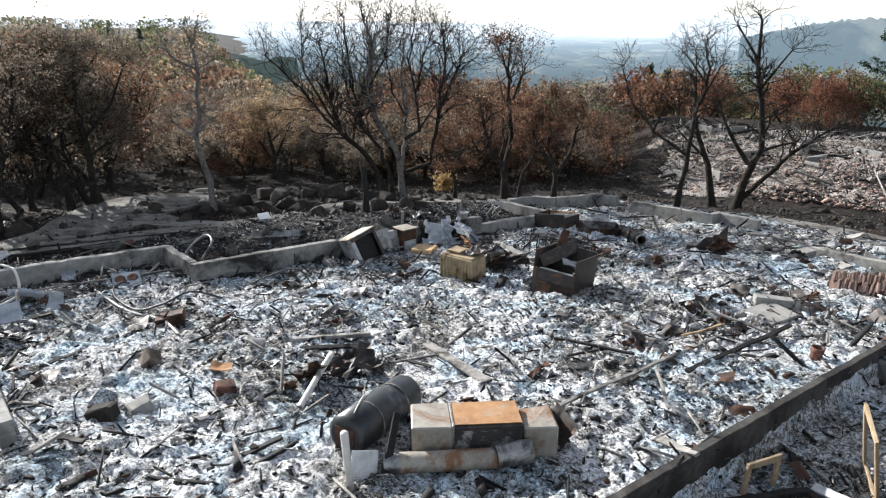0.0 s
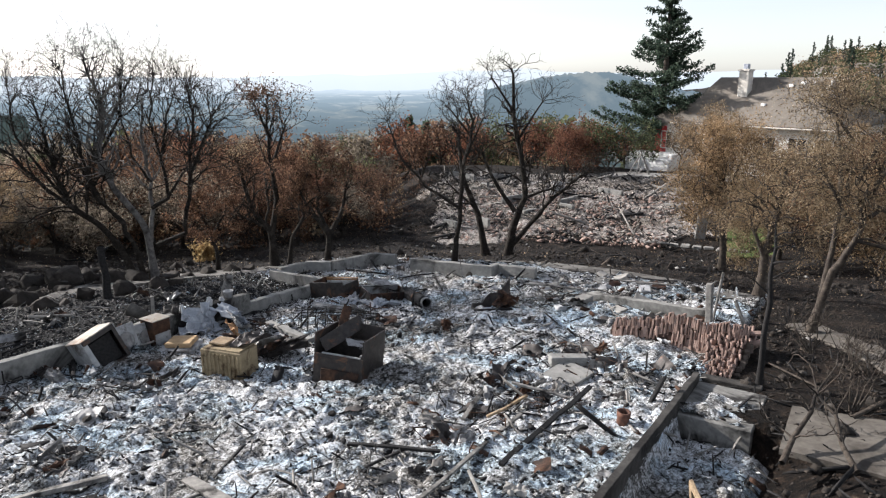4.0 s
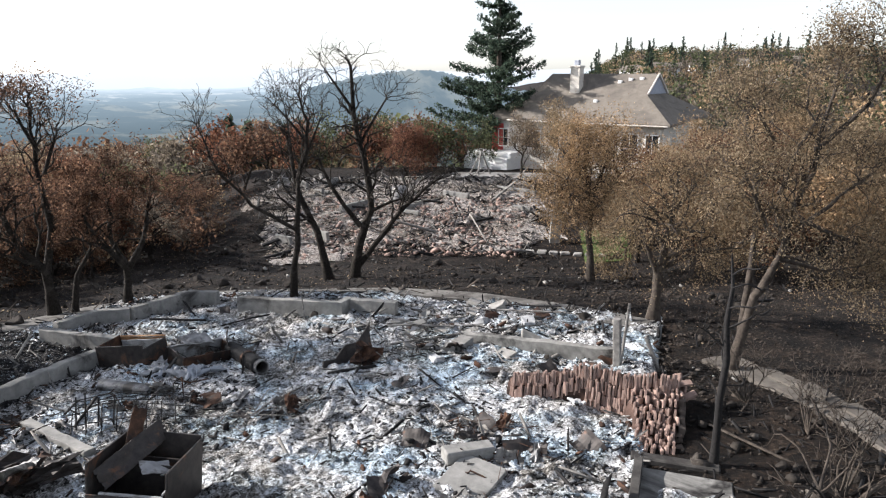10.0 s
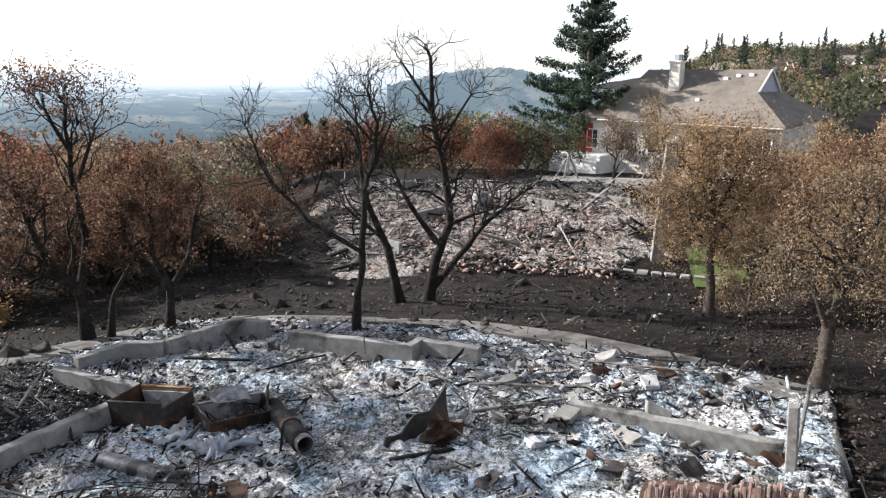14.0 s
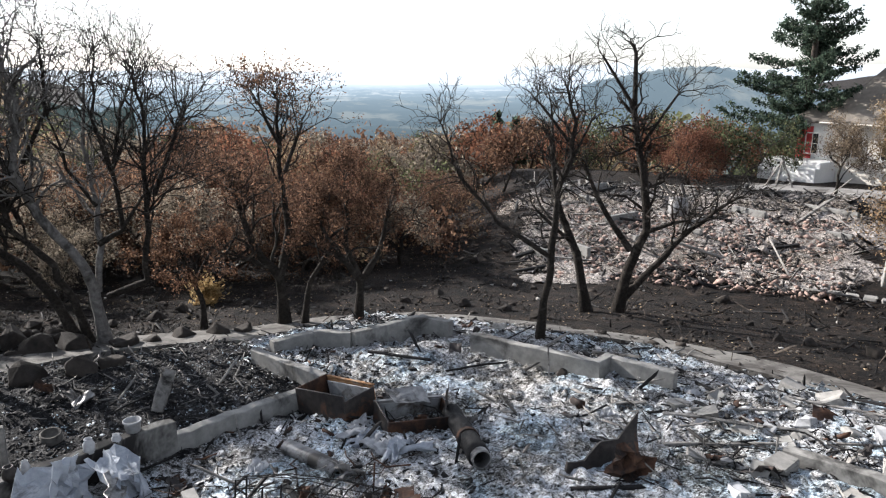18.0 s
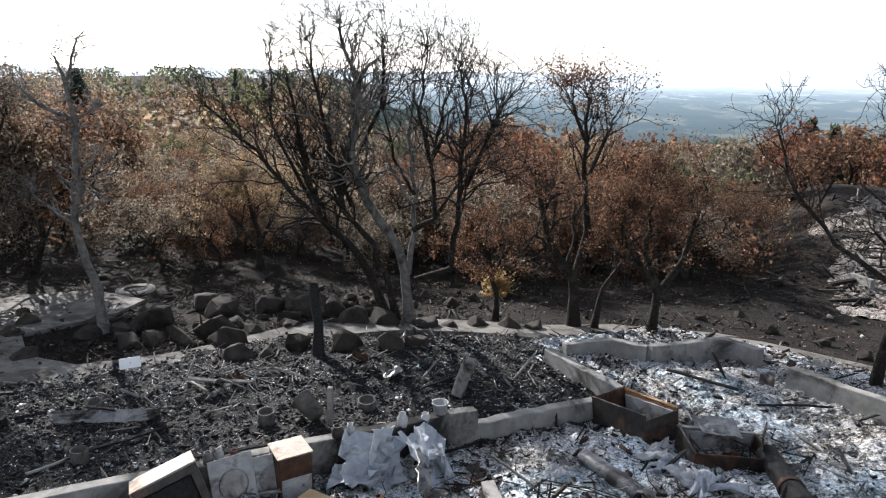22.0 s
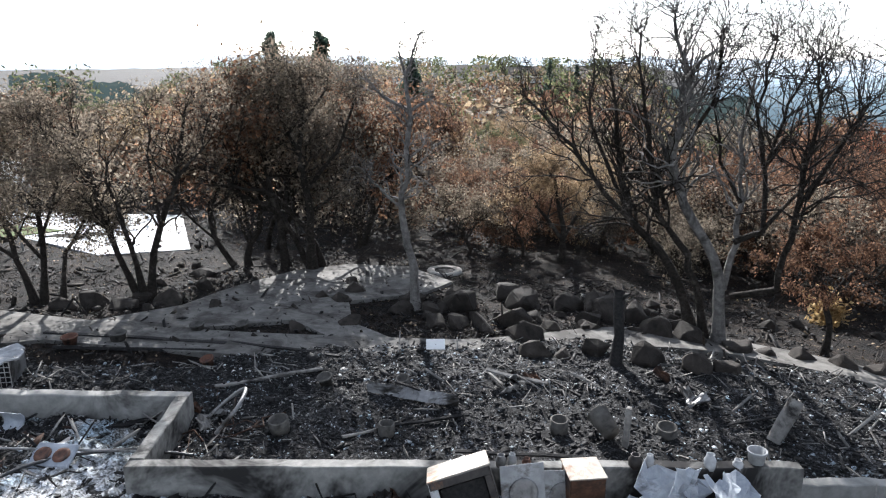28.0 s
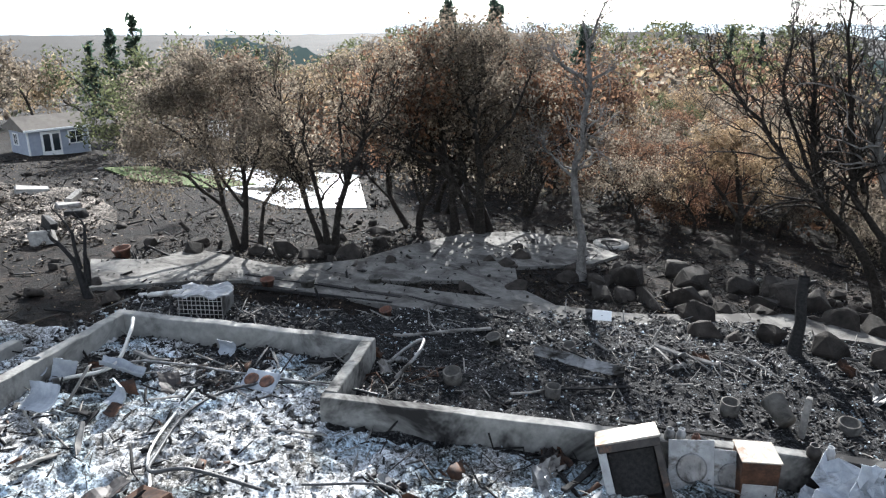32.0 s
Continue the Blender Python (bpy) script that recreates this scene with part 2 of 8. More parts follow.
BARK_PALE = surface("pale_bark", (0.075, 0.068, 0.063), (0.20, 0.186, 0.172), 9, (0.03, 0.027, 0.024), 1.2, 0.9, 0, 0.8, 0.02, 0, 0.56)
BARK_BROWN = surface("brown_bark", (0.03, 0.024, 0.02), (0.10, 0.082, 0.066), 10, (0.015, 0.013, 0.012), 1.2, 0.9, 0, 0.8, 0.02, 0, 0.56)
RUST = surface("rusted_steel", (0.035, 0.02, 0.015), (0.125, 0.066, 0.04), 7, (0.025, 0.02, 0.018), 2.2, 0.75, 0.2, 0.4, 0.004, 0, 0.5)
LEAF_BROWN = leaf_material("scorched_brown_leaves", (0.062, 0.036, 0.025), (0.125, 0.072, 0.047), (0.235, 0.142, 0.09))
LEAF_OLIVE = leaf_material("dry_olive_leaves", (0.14, 0.098, 0.06), (0.27, 0.198, 0.122), (0.42, 0.325, 0.21), 0.42)
LEAF_GREEN = leaf_material("green_leaves", (0.045, 0.052, 0.026), (0.08, 0.09, 0.045), (0.14, 0.15, 0.08))
LEAF_DARK = leaf_material("dark_scorched_leaves", (0.10, 0.082, 0.064), (0.17, 0.14, 0.108), (0.26, 0.22, 0.17), 0.6)
LEAF_RED = leaf_material("red_brown_leaves", (0.09, 0.042, 0.028), (0.165, 0.075, 0.047), (0.25, 0.125, 0.075))
NEEDLE = leaf_material("fir_needles", (0.025, 0.04, 0.03), (0.05, 0.075, 0.055), (0.09, 0.12, 0.085))


# ---------------------------------------------------------------- mesh helpers
def mesh_from(name, verts, faces, material, smooth=False):
    me = bpy.data.meshes.new(name)
    me.from_pydata(verts, [], faces)
    me.update()
    me.materials.append(material)
    if smooth:
        me.polygons.foreach_set("use_smooth", [True] * len(me.polygons))
    return me


def mesh_np(name, verts, quads, material, smooth=False):
    """A mesh from an array of verts and an array of quads."""
    me = bpy.data.meshes.new(name)
    verts, quads = np.asarray(verts, np.float32), np.asarray(quads, np.int32)
    k = quads.shape[1]
    me.vertices.add(len(verts))
    me.vertices.foreach_set("co", verts.ravel())
    me.loops.add(quads.size)
    me.loops.foreach_set("vertex_index", quads.ravel())
    me.polygons.add(len(quads))
    me.polygons.foreach_set("loop_start", np.arange(0, quads.size, k, dtype=np.int32))
    me.polygons.foreach_set("loop_total", np.full(len(quads), k, np.int32))
    if smooth:
        me.polygons.foreach_set("use_smooth", np.ones(len(quads), bool))
    me.update(calc_edges=True)
    me.materials.append(material)
    return me


def child(name, me, parent, label="", m=None):
    ob = new(name, me)
    ob.parent = parent
    if m is not None:
        ob.matrix_basis = m
    if label:
        ob["label"] = label
    return ob


def part(name, bm, material, parent, label="", m=None):
    """Links a bmesh as one mesh object under a thing or a part."""
    me = bpy.data.meshes.new(name)
    bm.to_mesh(me)
    bm.free()
    me.materials.append(material)
    return child(name, me, parent, label, m)


def box_bm(sx, sy, sz, bevel=0.01, at=(0, 0, 0), bm=None, rough=0.0, rot=None):
    """A bevelled box standing on z = at[2], centred in x and y."""
    own = bmesh.new()
    bmesh.ops.create_cube(own, size=1)
    bmesh.ops.scale(own, vec=(sx, sy, sz), verts=own.verts)
    if bevel:
        bmesh.ops.bevel(own, geom=own.edges[:], offset=bevel, segments=1, affect="EDGES")
    if rough:
        for v in own.verts:
            v.co += Vector((random.uniform(-1, 1), random.uniform(-1, 1), random.uniform(-1, 1))) * rough
    if rot is not None:
        bmesh.ops.transform(own, matrix=rot, verts=own.verts)
    bmesh.ops.translate(own, vec=(at[0], at[1], at[2] + sz / 2), verts=own.verts)
    if bm is None:
        return own
    me = bpy.data.meshes.new("tmp")
    own.to_mesh(me)
    own.free()
    bm.from_mesh(me)
    bpy.data.meshes.remove(me)
    return bm


def empty(name, m, label, category, group="", kind=""):
    ob = new(name)
    ob.matrix_basis = m
    return tagged(ob, label, category, group, kind)


def tube_arrays(paths):
    """Tubes along polylines: paths is a list of (points, radii, sides). Returns verts and quads."""
    vs, fs, n0 = [], [], 0
    for pts, rad, sides in paths:
        p = np.asarray(pts, float)
        r = np.asarray(rad, float)
        if sides >= 7:
            r = r * (1 + 0.12 * vnoise(np.arange(len(r)) * 1.7, r * 91 + p[0, 0] * 13, 5))
        t = np.gradient(p, axis=0)
        t /= np.linalg.norm(t, axis=1, keepdims=True) + 1e-9
        ref = np.where(np.abs(t[:, 2:3]) > 0.85, np.array([[1.0, 0, 0]]), np.array([[0, 0, 1.0]]))
        if np.ptp(np.abs(t[:, 2])) > 0.1:
            ref = np.tile(np.array([[0.31, 0.95, 0.05]]), (len(p), 1))
        s = np.cross(t, ref)
        s /= np.linalg.norm(s, axis=1, keepdims=True) + 1e-9
        q = np.cross(t, s)
        ang = np.linspace(0, 2 * np.pi, sides, endpoint=False)
        ring = p[:, None] + r[:, None, None] * (np.cos(ang)[None, :, None] * s[:, None] + np.sin(ang)[None, :, None] * q[:, None])
        vs.append(ring.reshape(-1, 3))
        k = len(p)
        i = np.arange(k - 1)[:, None] * sides + np.arange(sides)[None]
        j = np.arange(k - 1)[:, None] * sides + (np.arange(sides)[None] + 1) % sides
        fs.append(np.stack([i, j, j + sides, i + sides], -1).reshape(-1, 4) + n0)
        n0 += k * sides
    return np.concatenate(vs), np.concatenate(fs)


# ---------------------------------------------------------------- trees
def grow(rng, base, direction, length, radius, level, levels, out, tips, crook=0.25, kids=4, up=0.25, spread=0.8, shrink=0.62):
    """Recursive limbs: appends (points, radii, sides) to out and twig ends to tips."""
    n = 6 if level == 0 else (5 if level < levels - 1 else 4)
    pts, p, d = [np.array(base, float)], np.array(base, float), np.array(direction, float)
    step = length / (n - 1)
    for i in range(n - 1):
        d = d + rng.normal(0, crook, 3) + np.array([0, 0, up * 0.35])
        d /= np.linalg.norm(d)
        p = p + d * step
        pts.append(p.copy())
    last = level == levels - 1
    radii = np.linspace(radius, radius * (0.35 if last else 0.6), n)
    if level == 0:
        radii[0] *= 1.35
    out.append((pts, np.maximum(radii, 0.005), 7 if level == 0 else (5 if level == 1 else (4 if level == 2 else 3))))
    if last:
        tips.append((pts[-1], pts[n // 2]))
        return
    count = kids if level < 2 else kids - (1 if rng.random() < 0.4 else 0)
    for c in range(count):
        f = 1.0 if c < 2 else rng.uniform(0.35, 0.95)
        k = f * (n - 1)
        i = min(int(k), n - 2)
        q = pts[i] * (1 - (k - i)) + pts[i + 1] * (k - i)
        side = rng.normal(0, 1, 3)
        side -= d * (side @ d)
        side /= np.linalg.norm(side) + 1e-9
        nd = d * rng.uniform(0.5, 0.9) + side * spread * rng.uniform(0.6, 1.1) + np.array([0, 0, up])
        nd /= np.linalg.norm(nd)
        r = radius * (0.6 if c < 2 else 0.42)
        grow(rng, q, nd, length * shrink * rng.uniform(0.75, 1.25), r, level + 1, levels, out, tips, crook, kids, up, spread, shrink)


def leaf_arrays(rng, tips, per, spread, size):
    """Small pointed leaves round the twig ends."""
    c = np.array([t[0] * (1 - f) + t[1] * f for t in tips for f in rng.uniform(-0.15, 1.0, per)])
    c = c + rng.normal(0, spread, c.shape)
    n = len(c)
    a = rng.normal(0, 1, (n, 3))
    a /= np.linalg.norm(a, axis=1, keepdims=True)
    b = np.cross(a, rng.normal(0, 1, (n, 3)))
    b /= np.linalg.norm(b, axis=1, keepdims=True) + 1e-9
    s = size * rng.uniform(0.6, 1.4, (n, 1))
    v = np.stack([c - a * s, c + b * s * 0.45, c + a * s, c - b * s * 0.45], 1).reshape(-1, 3)
    return v, np.arange(4 * n).reshape(-1, 4)


def tree(name, x, y, label, seed, height, stems=1, bark=None, leaves=None, per=0, levels=5, kids=4, crook=0.2, spread=0.8, up=0.22,
         radius=0.16, lean=(0, 0), trunk=0.34, leaf=0.06, fuzz=0.25, group="", splay=0.35, sink=0.15, shrink=0.66):
    rng = np.random.default_rng(seed)
    out, tips = [], []
    for s in range(stems):
        ang = 2 * math.pi * s / max(stems, 1) + rng.uniform(0, 1)
        off = splay if stems > 1 else 0.0
        d = np.array([math.cos(ang) * off + lean[0], math.sin(ang) * off + lean[1], 1.0])
        base = np.array([math.cos(ang) * radius * 1.1 * (stems > 1), math.sin(ang) * radius * 1.1 * (stems > 1), -sink])
        grow(rng, base, d / np.linalg.norm(d), height * trunk, radius * rng.uniform(0.8, 1.1), 0, levels, out, tips, crook, kids, up, spread, shrink)
    top = max(t[0][2] for t in tips)
    k = height / top
    out = [([p * k for p in pts], rad, sides) for pts, rad, sides in out]
    tips = [(a * k, b * k) for a, b in tips]
    ob = empty(name, pose(x, y, gz(x, y)), label, "tree", group)
    v, f = tube_arrays(out)
    child("trunk", mesh_np("trunk", v, f, bark or BARK, True), ob)
    if leaves and per:
        v, f = leaf_arrays(rng, tips, per, fuzz, leaf)
        child("crown", mesh_np("crown", v, f, leaves), ob)
    return ob


# ---------------------------------------------------------------- ground
def in_house(a, b):
    edge = 19.2 - 0.011 * (b + 3) ** 2 + 0.3 * fbm(a * 0.6, b * 0.6, 2, 7)
    k = sstep(-13, -12, a) * sstep(0.3, -0.3, a - edge) * sstep(-13.7, -12.9, b)
    top = np.where(a < 0.1, 2.4, np.where(a < 12.3, 0.2, np.where(a < 13.05, 3.3, 4.7)))
    k = k * np.maximum(sstep(-11.85, -11.7, b), sstep(8.5, 8.2, a))
    return k * sstep(top + 0.05, top - 0.05, b)


def in_yard(a, b):
    edge = 5.9 + 0.9 * np.sin((a - 2) * 0.33) + 0.2 * fbm(a, b, 2, 3)
    return sstep(-6.5, -5.2, a) * sstep(13.3, 13.1, a) * sstep(-0.15, 0.05, b) * sstep(edge + 0.3, edge - 0.3, b)


def ground_sheet():
    na, nr = 420, 150
    r = np.concatenate([[0.0], np.geomspace(0.6, 4600, nr - 1)])
    a = np.linspace(0, 2 * np.pi, na, endpoint=False)
    x = EYE0[0] + r[:, None] * np.sin(a)[None]
    y = EYE0[1] + 4 + r[:, None] * np.cos(a)[None]
    d = np.hypot(x - EYE0[0], y - EYE0[1])
    z = G(x, y) + 0.05 * fbm(x * 0.8, y * 0.8, 4) * sstep(3, 20, d) + fbm(x * 0.01, y * 0.01, 4, 5) * 4 * sstep(80, 400, d)
    a2, b2 = to_ab(x, y)
    z = z - 0.3 * np.maximum(in_house(a2, b2), in_yard(a2, b2)) - np.maximum(pit(a2, b2), pit(a2, b2 - 0.55))
    v = np.stack([x, y, z], -1).reshape(-1, 3)
    i = np.arange(nr - 1)[:, None] * na + np.arange(na)[None]
    j = np.arange(nr - 1)[:, None] * na + (np.arange(na)[None] + 1) % na
    q = np.stack([i, j, j + na, i + na], -1).reshape(-1, 4)
    ob = new("ground", mesh_np("ground", v, q[:, ::-1], SOIL, True))
    return tagged(ob, "burnt brown and black hillside soil with ash", "ground", kind="structure")


ground_sheet()


def rub_h(x, y, seed=0):
    return (0.5 * fbm(x * 0.7, y * 0.7, 3, seed) + 0.55 * np.abs(fbm(x * 2.6, y * 2.6, 3, seed + 9))
            + 0.22 * np.abs(vnoise(x * 7, y * 7, seed + 3)) + 0.13 * vnoise(x * 15, y * 15, seed + 4))


def rz(x, y):
    """Height of the rubble (or the bare ground) at a place."""
    a, b = to_ab(x, y)
    kh, ky = float(in_house(a, b)), float(in_yard(a, b))
    z = gz(x, y)
    if kh > 0.5:
        return z + 0.05 + 0.17 * float(rub_h(x, y, 0)) * kh - float(pit(a, b))
    if ky > 0.5:
        return z + 0.05 + 0.13 * float(rub_h(x, y, 21)) * ky
    return z - float(pit(a, b))


def rubble(name, label, grid, material, amp=0.14, lift=0.05, seed=0):
    """A sheet of broken rubble; it dives under the soil where inside() falls to 0."""
    x, y, k = grid
    nb, na = x.shape
    a2, b2 = to_ab(x, y)
    z = G(x, y) + lift + amp * rub_h(x, y, seed) * k - 0.4 * (1 - k) - pit(a2, b2)
    v = np.stack([x, y, z], -1).reshape(-1, 3)
    i = np.arange(nb - 1)[:, None] * na + np.arange(na - 1)[None]
    keep = (k[:-1, :-1] + k[1:, 1:] + k[1:, :-1] + k[:-1, 1:]).ravel() > 0
    q = np.stack([i, i + 1, i + 1 + na, i + na], -1).reshape(-1, 4)[keep]
    ob = new(name, mesh_np(name, v, q, material, True))
    return tagged(ob, label, "rubble", kind="stuff")


def house_grid(a0, a1, b0, b1, res, inside):
    a, b = np.meshgrid(np.linspace(a0, a1, int((a1 - a0) / res)), np.linspace(b0, b1, int((b1 - b0) / res)))
    x, y = ab(a, b)
    return x, y, inside(a, b)


rubble("ash_rubble", "pale ash, char and broken rubble filling the burnt house", house_grid(-12.5, 20, -15, 4.8, 0.055, in_house), ASH, 0.17)
rubble("charred_yard_rubble", "black charred debris with grey ash beside the foundation", house_grid(-7, 15, -0.2, 8, 0.08, in_yard), CHARGROUND, 0.13, 0.05, 21)


# ---------------------------------------------------------------- foundation walls
def wall(name, p, q, top, thick=0.2, depth=0.9, label="scorched grey concrete foundation wall", top2=None, material=None):
    """A concrete foundation wall between two places of the house frame; top: its height above the ground there."""
    (x0, y0), (x1, y1) = ab(*p), ab(*q)
    n = max(2, int(math.hypot(x1 - x0, y1 - y0) / 0.25))
    d = np.array([x1 - x0, y1 - y0]) / math.hypot(x1 - x0, y1 - y0)
    s = np.array([-d[1], d[0]]) * thick / 2
    z0, z1 = gz(x0, y0) + top, gz(x1, y1) + (top if top2 is None else top2)
    vs, fs = [], []
    rng = np.random.default_rng(int(abs(x0 * 91 + y1 * 57)))
    for i in range(n + 1):
        f = i / n
        c = np.array([x0, y0]) * (1 - f) + np.array([x1, y1]) * f
        zt = z0 * (1 - f) + z1 * f + rng.normal(0, 0.008)
        e = 0.015
        for w, z in ((-1, zt - depth), (-1, zt - e), (-1 + e * 10, zt), (1 - e * 10, zt), (1, zt - e), (1, zt - depth)):
            vs.append((c[0] + s[0] * w, c[1] + s[1] * w, z + rng.normal(0, 0.003)))
    for i in range(n):
        for k in range(5):
            fs.append((i * 6 + k, i * 6 + k + 1, i * 6 + k + 7, i * 6 + k + 6))
    fs += [(5, 4, 3, 2, 1, 0), tuple(n * 6 + k for k in range(6))]
    ob = new(name, mesh_from(name, vs, fs, material or CONCRETE))
    return tagged(ob, label, "wall", "foundation walls", "structure")


WALLS = [
    ("wall_garage_far", (-4.8, 2.45), (0.15, 2.45), 0.52, 0.55), ("wall_garage_side", (0.05, 2.35), (0.05, 0.35), 0.55, 0.55),
    ("wall_front_main", (-0.05, 0.25), (9.12, 0.25), 0.55, 0.66), ("wall_front_low", (9.12, 0.25), (11.9, 0.25), 0.42, 0.4),
    ("wall_garage_west", (-4.7, 2.35), (-4.7, -6.0), 0.52, 0.5), ("wall_garage_outer", (-5.9, 1.2), (-5.9, -6.0), 0.3, 0.3),
    ("wall_room_side", (12.4, 2.75), (12.4, 0.45), 0.5, 0.42), ("wall_back_a", (13.1, 3.1), (14.2, 2.95), 0.42, 0.5),
    ("wall_back_b", (14.2, 2.95), (14.65, 2.1), 0.5, 0.5), ("wall_back_c", (14.65, 2.05), (16.8, 1.9), 0.5, 0.55), ("wall_back_d", (16.85, 1.9), (16.9, 0.9), 0.55, 0.5),
    ("wall_east_a", (16.3, -0.26), (16.4, -3.4), 0.5, 0.5), ("wall_east_b", (16.3, -3.42), (16.95, -3.42), 0.5, 0.52), ("wall_east_c", (16.9, -3.3), (16.85, -4.9), 0.5, 0.48),
    ("wall_east_d", (15.06, -7.39), (14.62, -10.87), 0.34, 0.36), ("wall_long", (-3.5, -11.75), (9.9, -11.68), 0.2, 0.26),
    ("wall_inner_a", (8.5, -1.2), (7.85, -3.3), 0.2, 0.22),
]
for name, p, q, t0, t1 in WALLS:
    wall(name, p, q, t0, 0.13 if name == "wall_long" else 0.2, top2=t1, material=LONGWALL if name == "wall_long" else SOOTWALL if name in ("wall_front_main", "wall_east_d", "wall_long", "wall_garage_side") else CONCRETE)


# ---------------------------------------------------------------- paths
def strip(name, label, edge, width, lift, material, slab=0.0, depth=0.12):
    """A paved strip along a curve (world points), as one thick sheet."""
    vs, fs = [], []
    pts = np.array(edge, float)
    t = np.gradient(pts, axis=0)
    t /= np.linalg.norm(t, axis=1, keepdims=True)
    for i, (p, d) in enumerate(zip(pts, t)):
        for w, lo in ((-0.5, True), (-0.5, False), (0.5, False), (0.5, True)):
            q = p + np.array([-d[1], d[0]]) * width * w
            vs.append((q[0], q[1], gz(q[0], q[1]) + lift - (depth if lo else 0)))
    for i in range(len(pts) - 1):
        for k in range(3):
            fs.append((i * 4 + k, i * 4 + k + 4, i * 4 + k + 5, i * 4 + k + 1))
    fs += [(0, 1, 2, 3), tuple(len(vs) - 4 + k for k in (3, 2, 1, 0))]
    ob = new(name, mesh_from(name, vs, fs, material))
    return tagged(ob, label, "path", kind="structure")


PATH_LINE = [(-16.5, 17.3), (-12.6, 18.9), (-9.6, 20.6), (-7.15, 22.35), (-5.5, 23.65), (-4.55, 25.1), (-3.45, 27.0), (-1.75, 28.4), (0.3, 28.85), (1.9, 28.7), (3.4, 28.3)]
k_ = np.linspace(0, len(PATH_LINE) - 1, 61)
path_pts = [(float(np.interp(k, range(len(PATH_LINE)), [q[0] for q in PATH_LINE])), float(np.interp(k, range(len(PATH_LINE)), [q[1] for q in PATH_LINE]))) for k in k_]
path_pts = [tuple(np.mean(path_pts[max(0, i - 2):i + 3], axis=0)) for i in range(len(path_pts))]
strip("path", "curved pale concrete garden path dusted with ash", path_pts, 1.4, 0.09, PAVING, depth=0.2)




# ---------------------------------------------------------------- trees
def at(d, az):
    return EYE0[0] + d * math.sin(radians(az)), EYE0[1] + d * math.cos(radians(az))


def hero(name, x, y, az, label, seed, limbs, bark, leaves, per, levels, kids, up, spread, leaf, fuzz, ln, dens):
    """A tree with its own main limbs, given as (radius, [(across, up), ...]) as seen looking along az; the rest branches off at random."""
    rng = np.random.default_rng(seed)
    right = np.array([math.cos(radians(az)), -math.sin(radians(az)), 0])
    away = np.array([math.sin(radians(az)), math.cos(radians(az)), 0])
    parts, tips, drift = [], [], 0.0
    for n, (r, line) in enumerate(limbs):
        side = rng.uniform(-0.35, 0.35) if n else 0.0
        pts = [right * a + np.array([0, 0, h]) + away * (side * max(h - line[0][1], 0)) for a, h in line]
        fine = []
        for i in range(len(pts) - 1):
            for f in (0, 0.33, 0.66):
                fine.append(pts[i] * (1 - f) + pts[i + 1] * f + rng.normal(0, 0.03, 3) * (i > 0))
        fine.append(pts[-1])
        radii = np.maximum(r * (1 - np.linspace(0, 0.93, len(fine))) ** 0.85, 0.009)
        if line[0][1] < 0.25:
            radii[0] *= 1.5
            radii[1] *= 1.15
        out = [(fine, radii, 8)]
        m = len(fine)
        count = int(dens * (m - 2) * 0.9) + 2
        for c in range(count):
            k = min(m - 1, int(m * rng.uniform(0.35, 1.0))) if c > 1 else m - 1
            d = fine[k] - fine[k - 1]
            d = d / (np.linalg.norm(d) + 1e-9)
            s = rng.normal(0, 1, 3)
            s -= d * (s @ d)
            s /= np.linalg.norm(s) + 1e-9
            nd = d * 0.6 + s * spread * rng.uniform(0.5, 1.2) + np.array([0, 0, up])
            nd /= np.linalg.norm(nd)
            grow(rng, fine[k], nd, ln * rng.uniform(0.6, 1.3) * (1.3 - 0.75 * k / (m - 1)), max(radii[k] * 0.45, 0.009), 4 - levels + 1, 4, out, tips, 0.28, kids, up * 0.5, spread + 0.1, 0.62)
        parts.append(out)
    ob = empty(name, pose(x, y, gz(x, y)), label, "tree")
    for n, out in enumerate(parts):
        v, f = tube_arrays(out)
        child("trunk" if n == 0 else "limb", mesh_np("limb", v, f, BARK_PALE if name == "oak_tree" and n in (2, 3) else bark, True), ob)
    if leaves and per:
        v, f = leaf_arrays(rng, tips, per, fuzz, leaf)
        child("crown", mesh_np("crown", v, f, leaves), ob)
    return ob


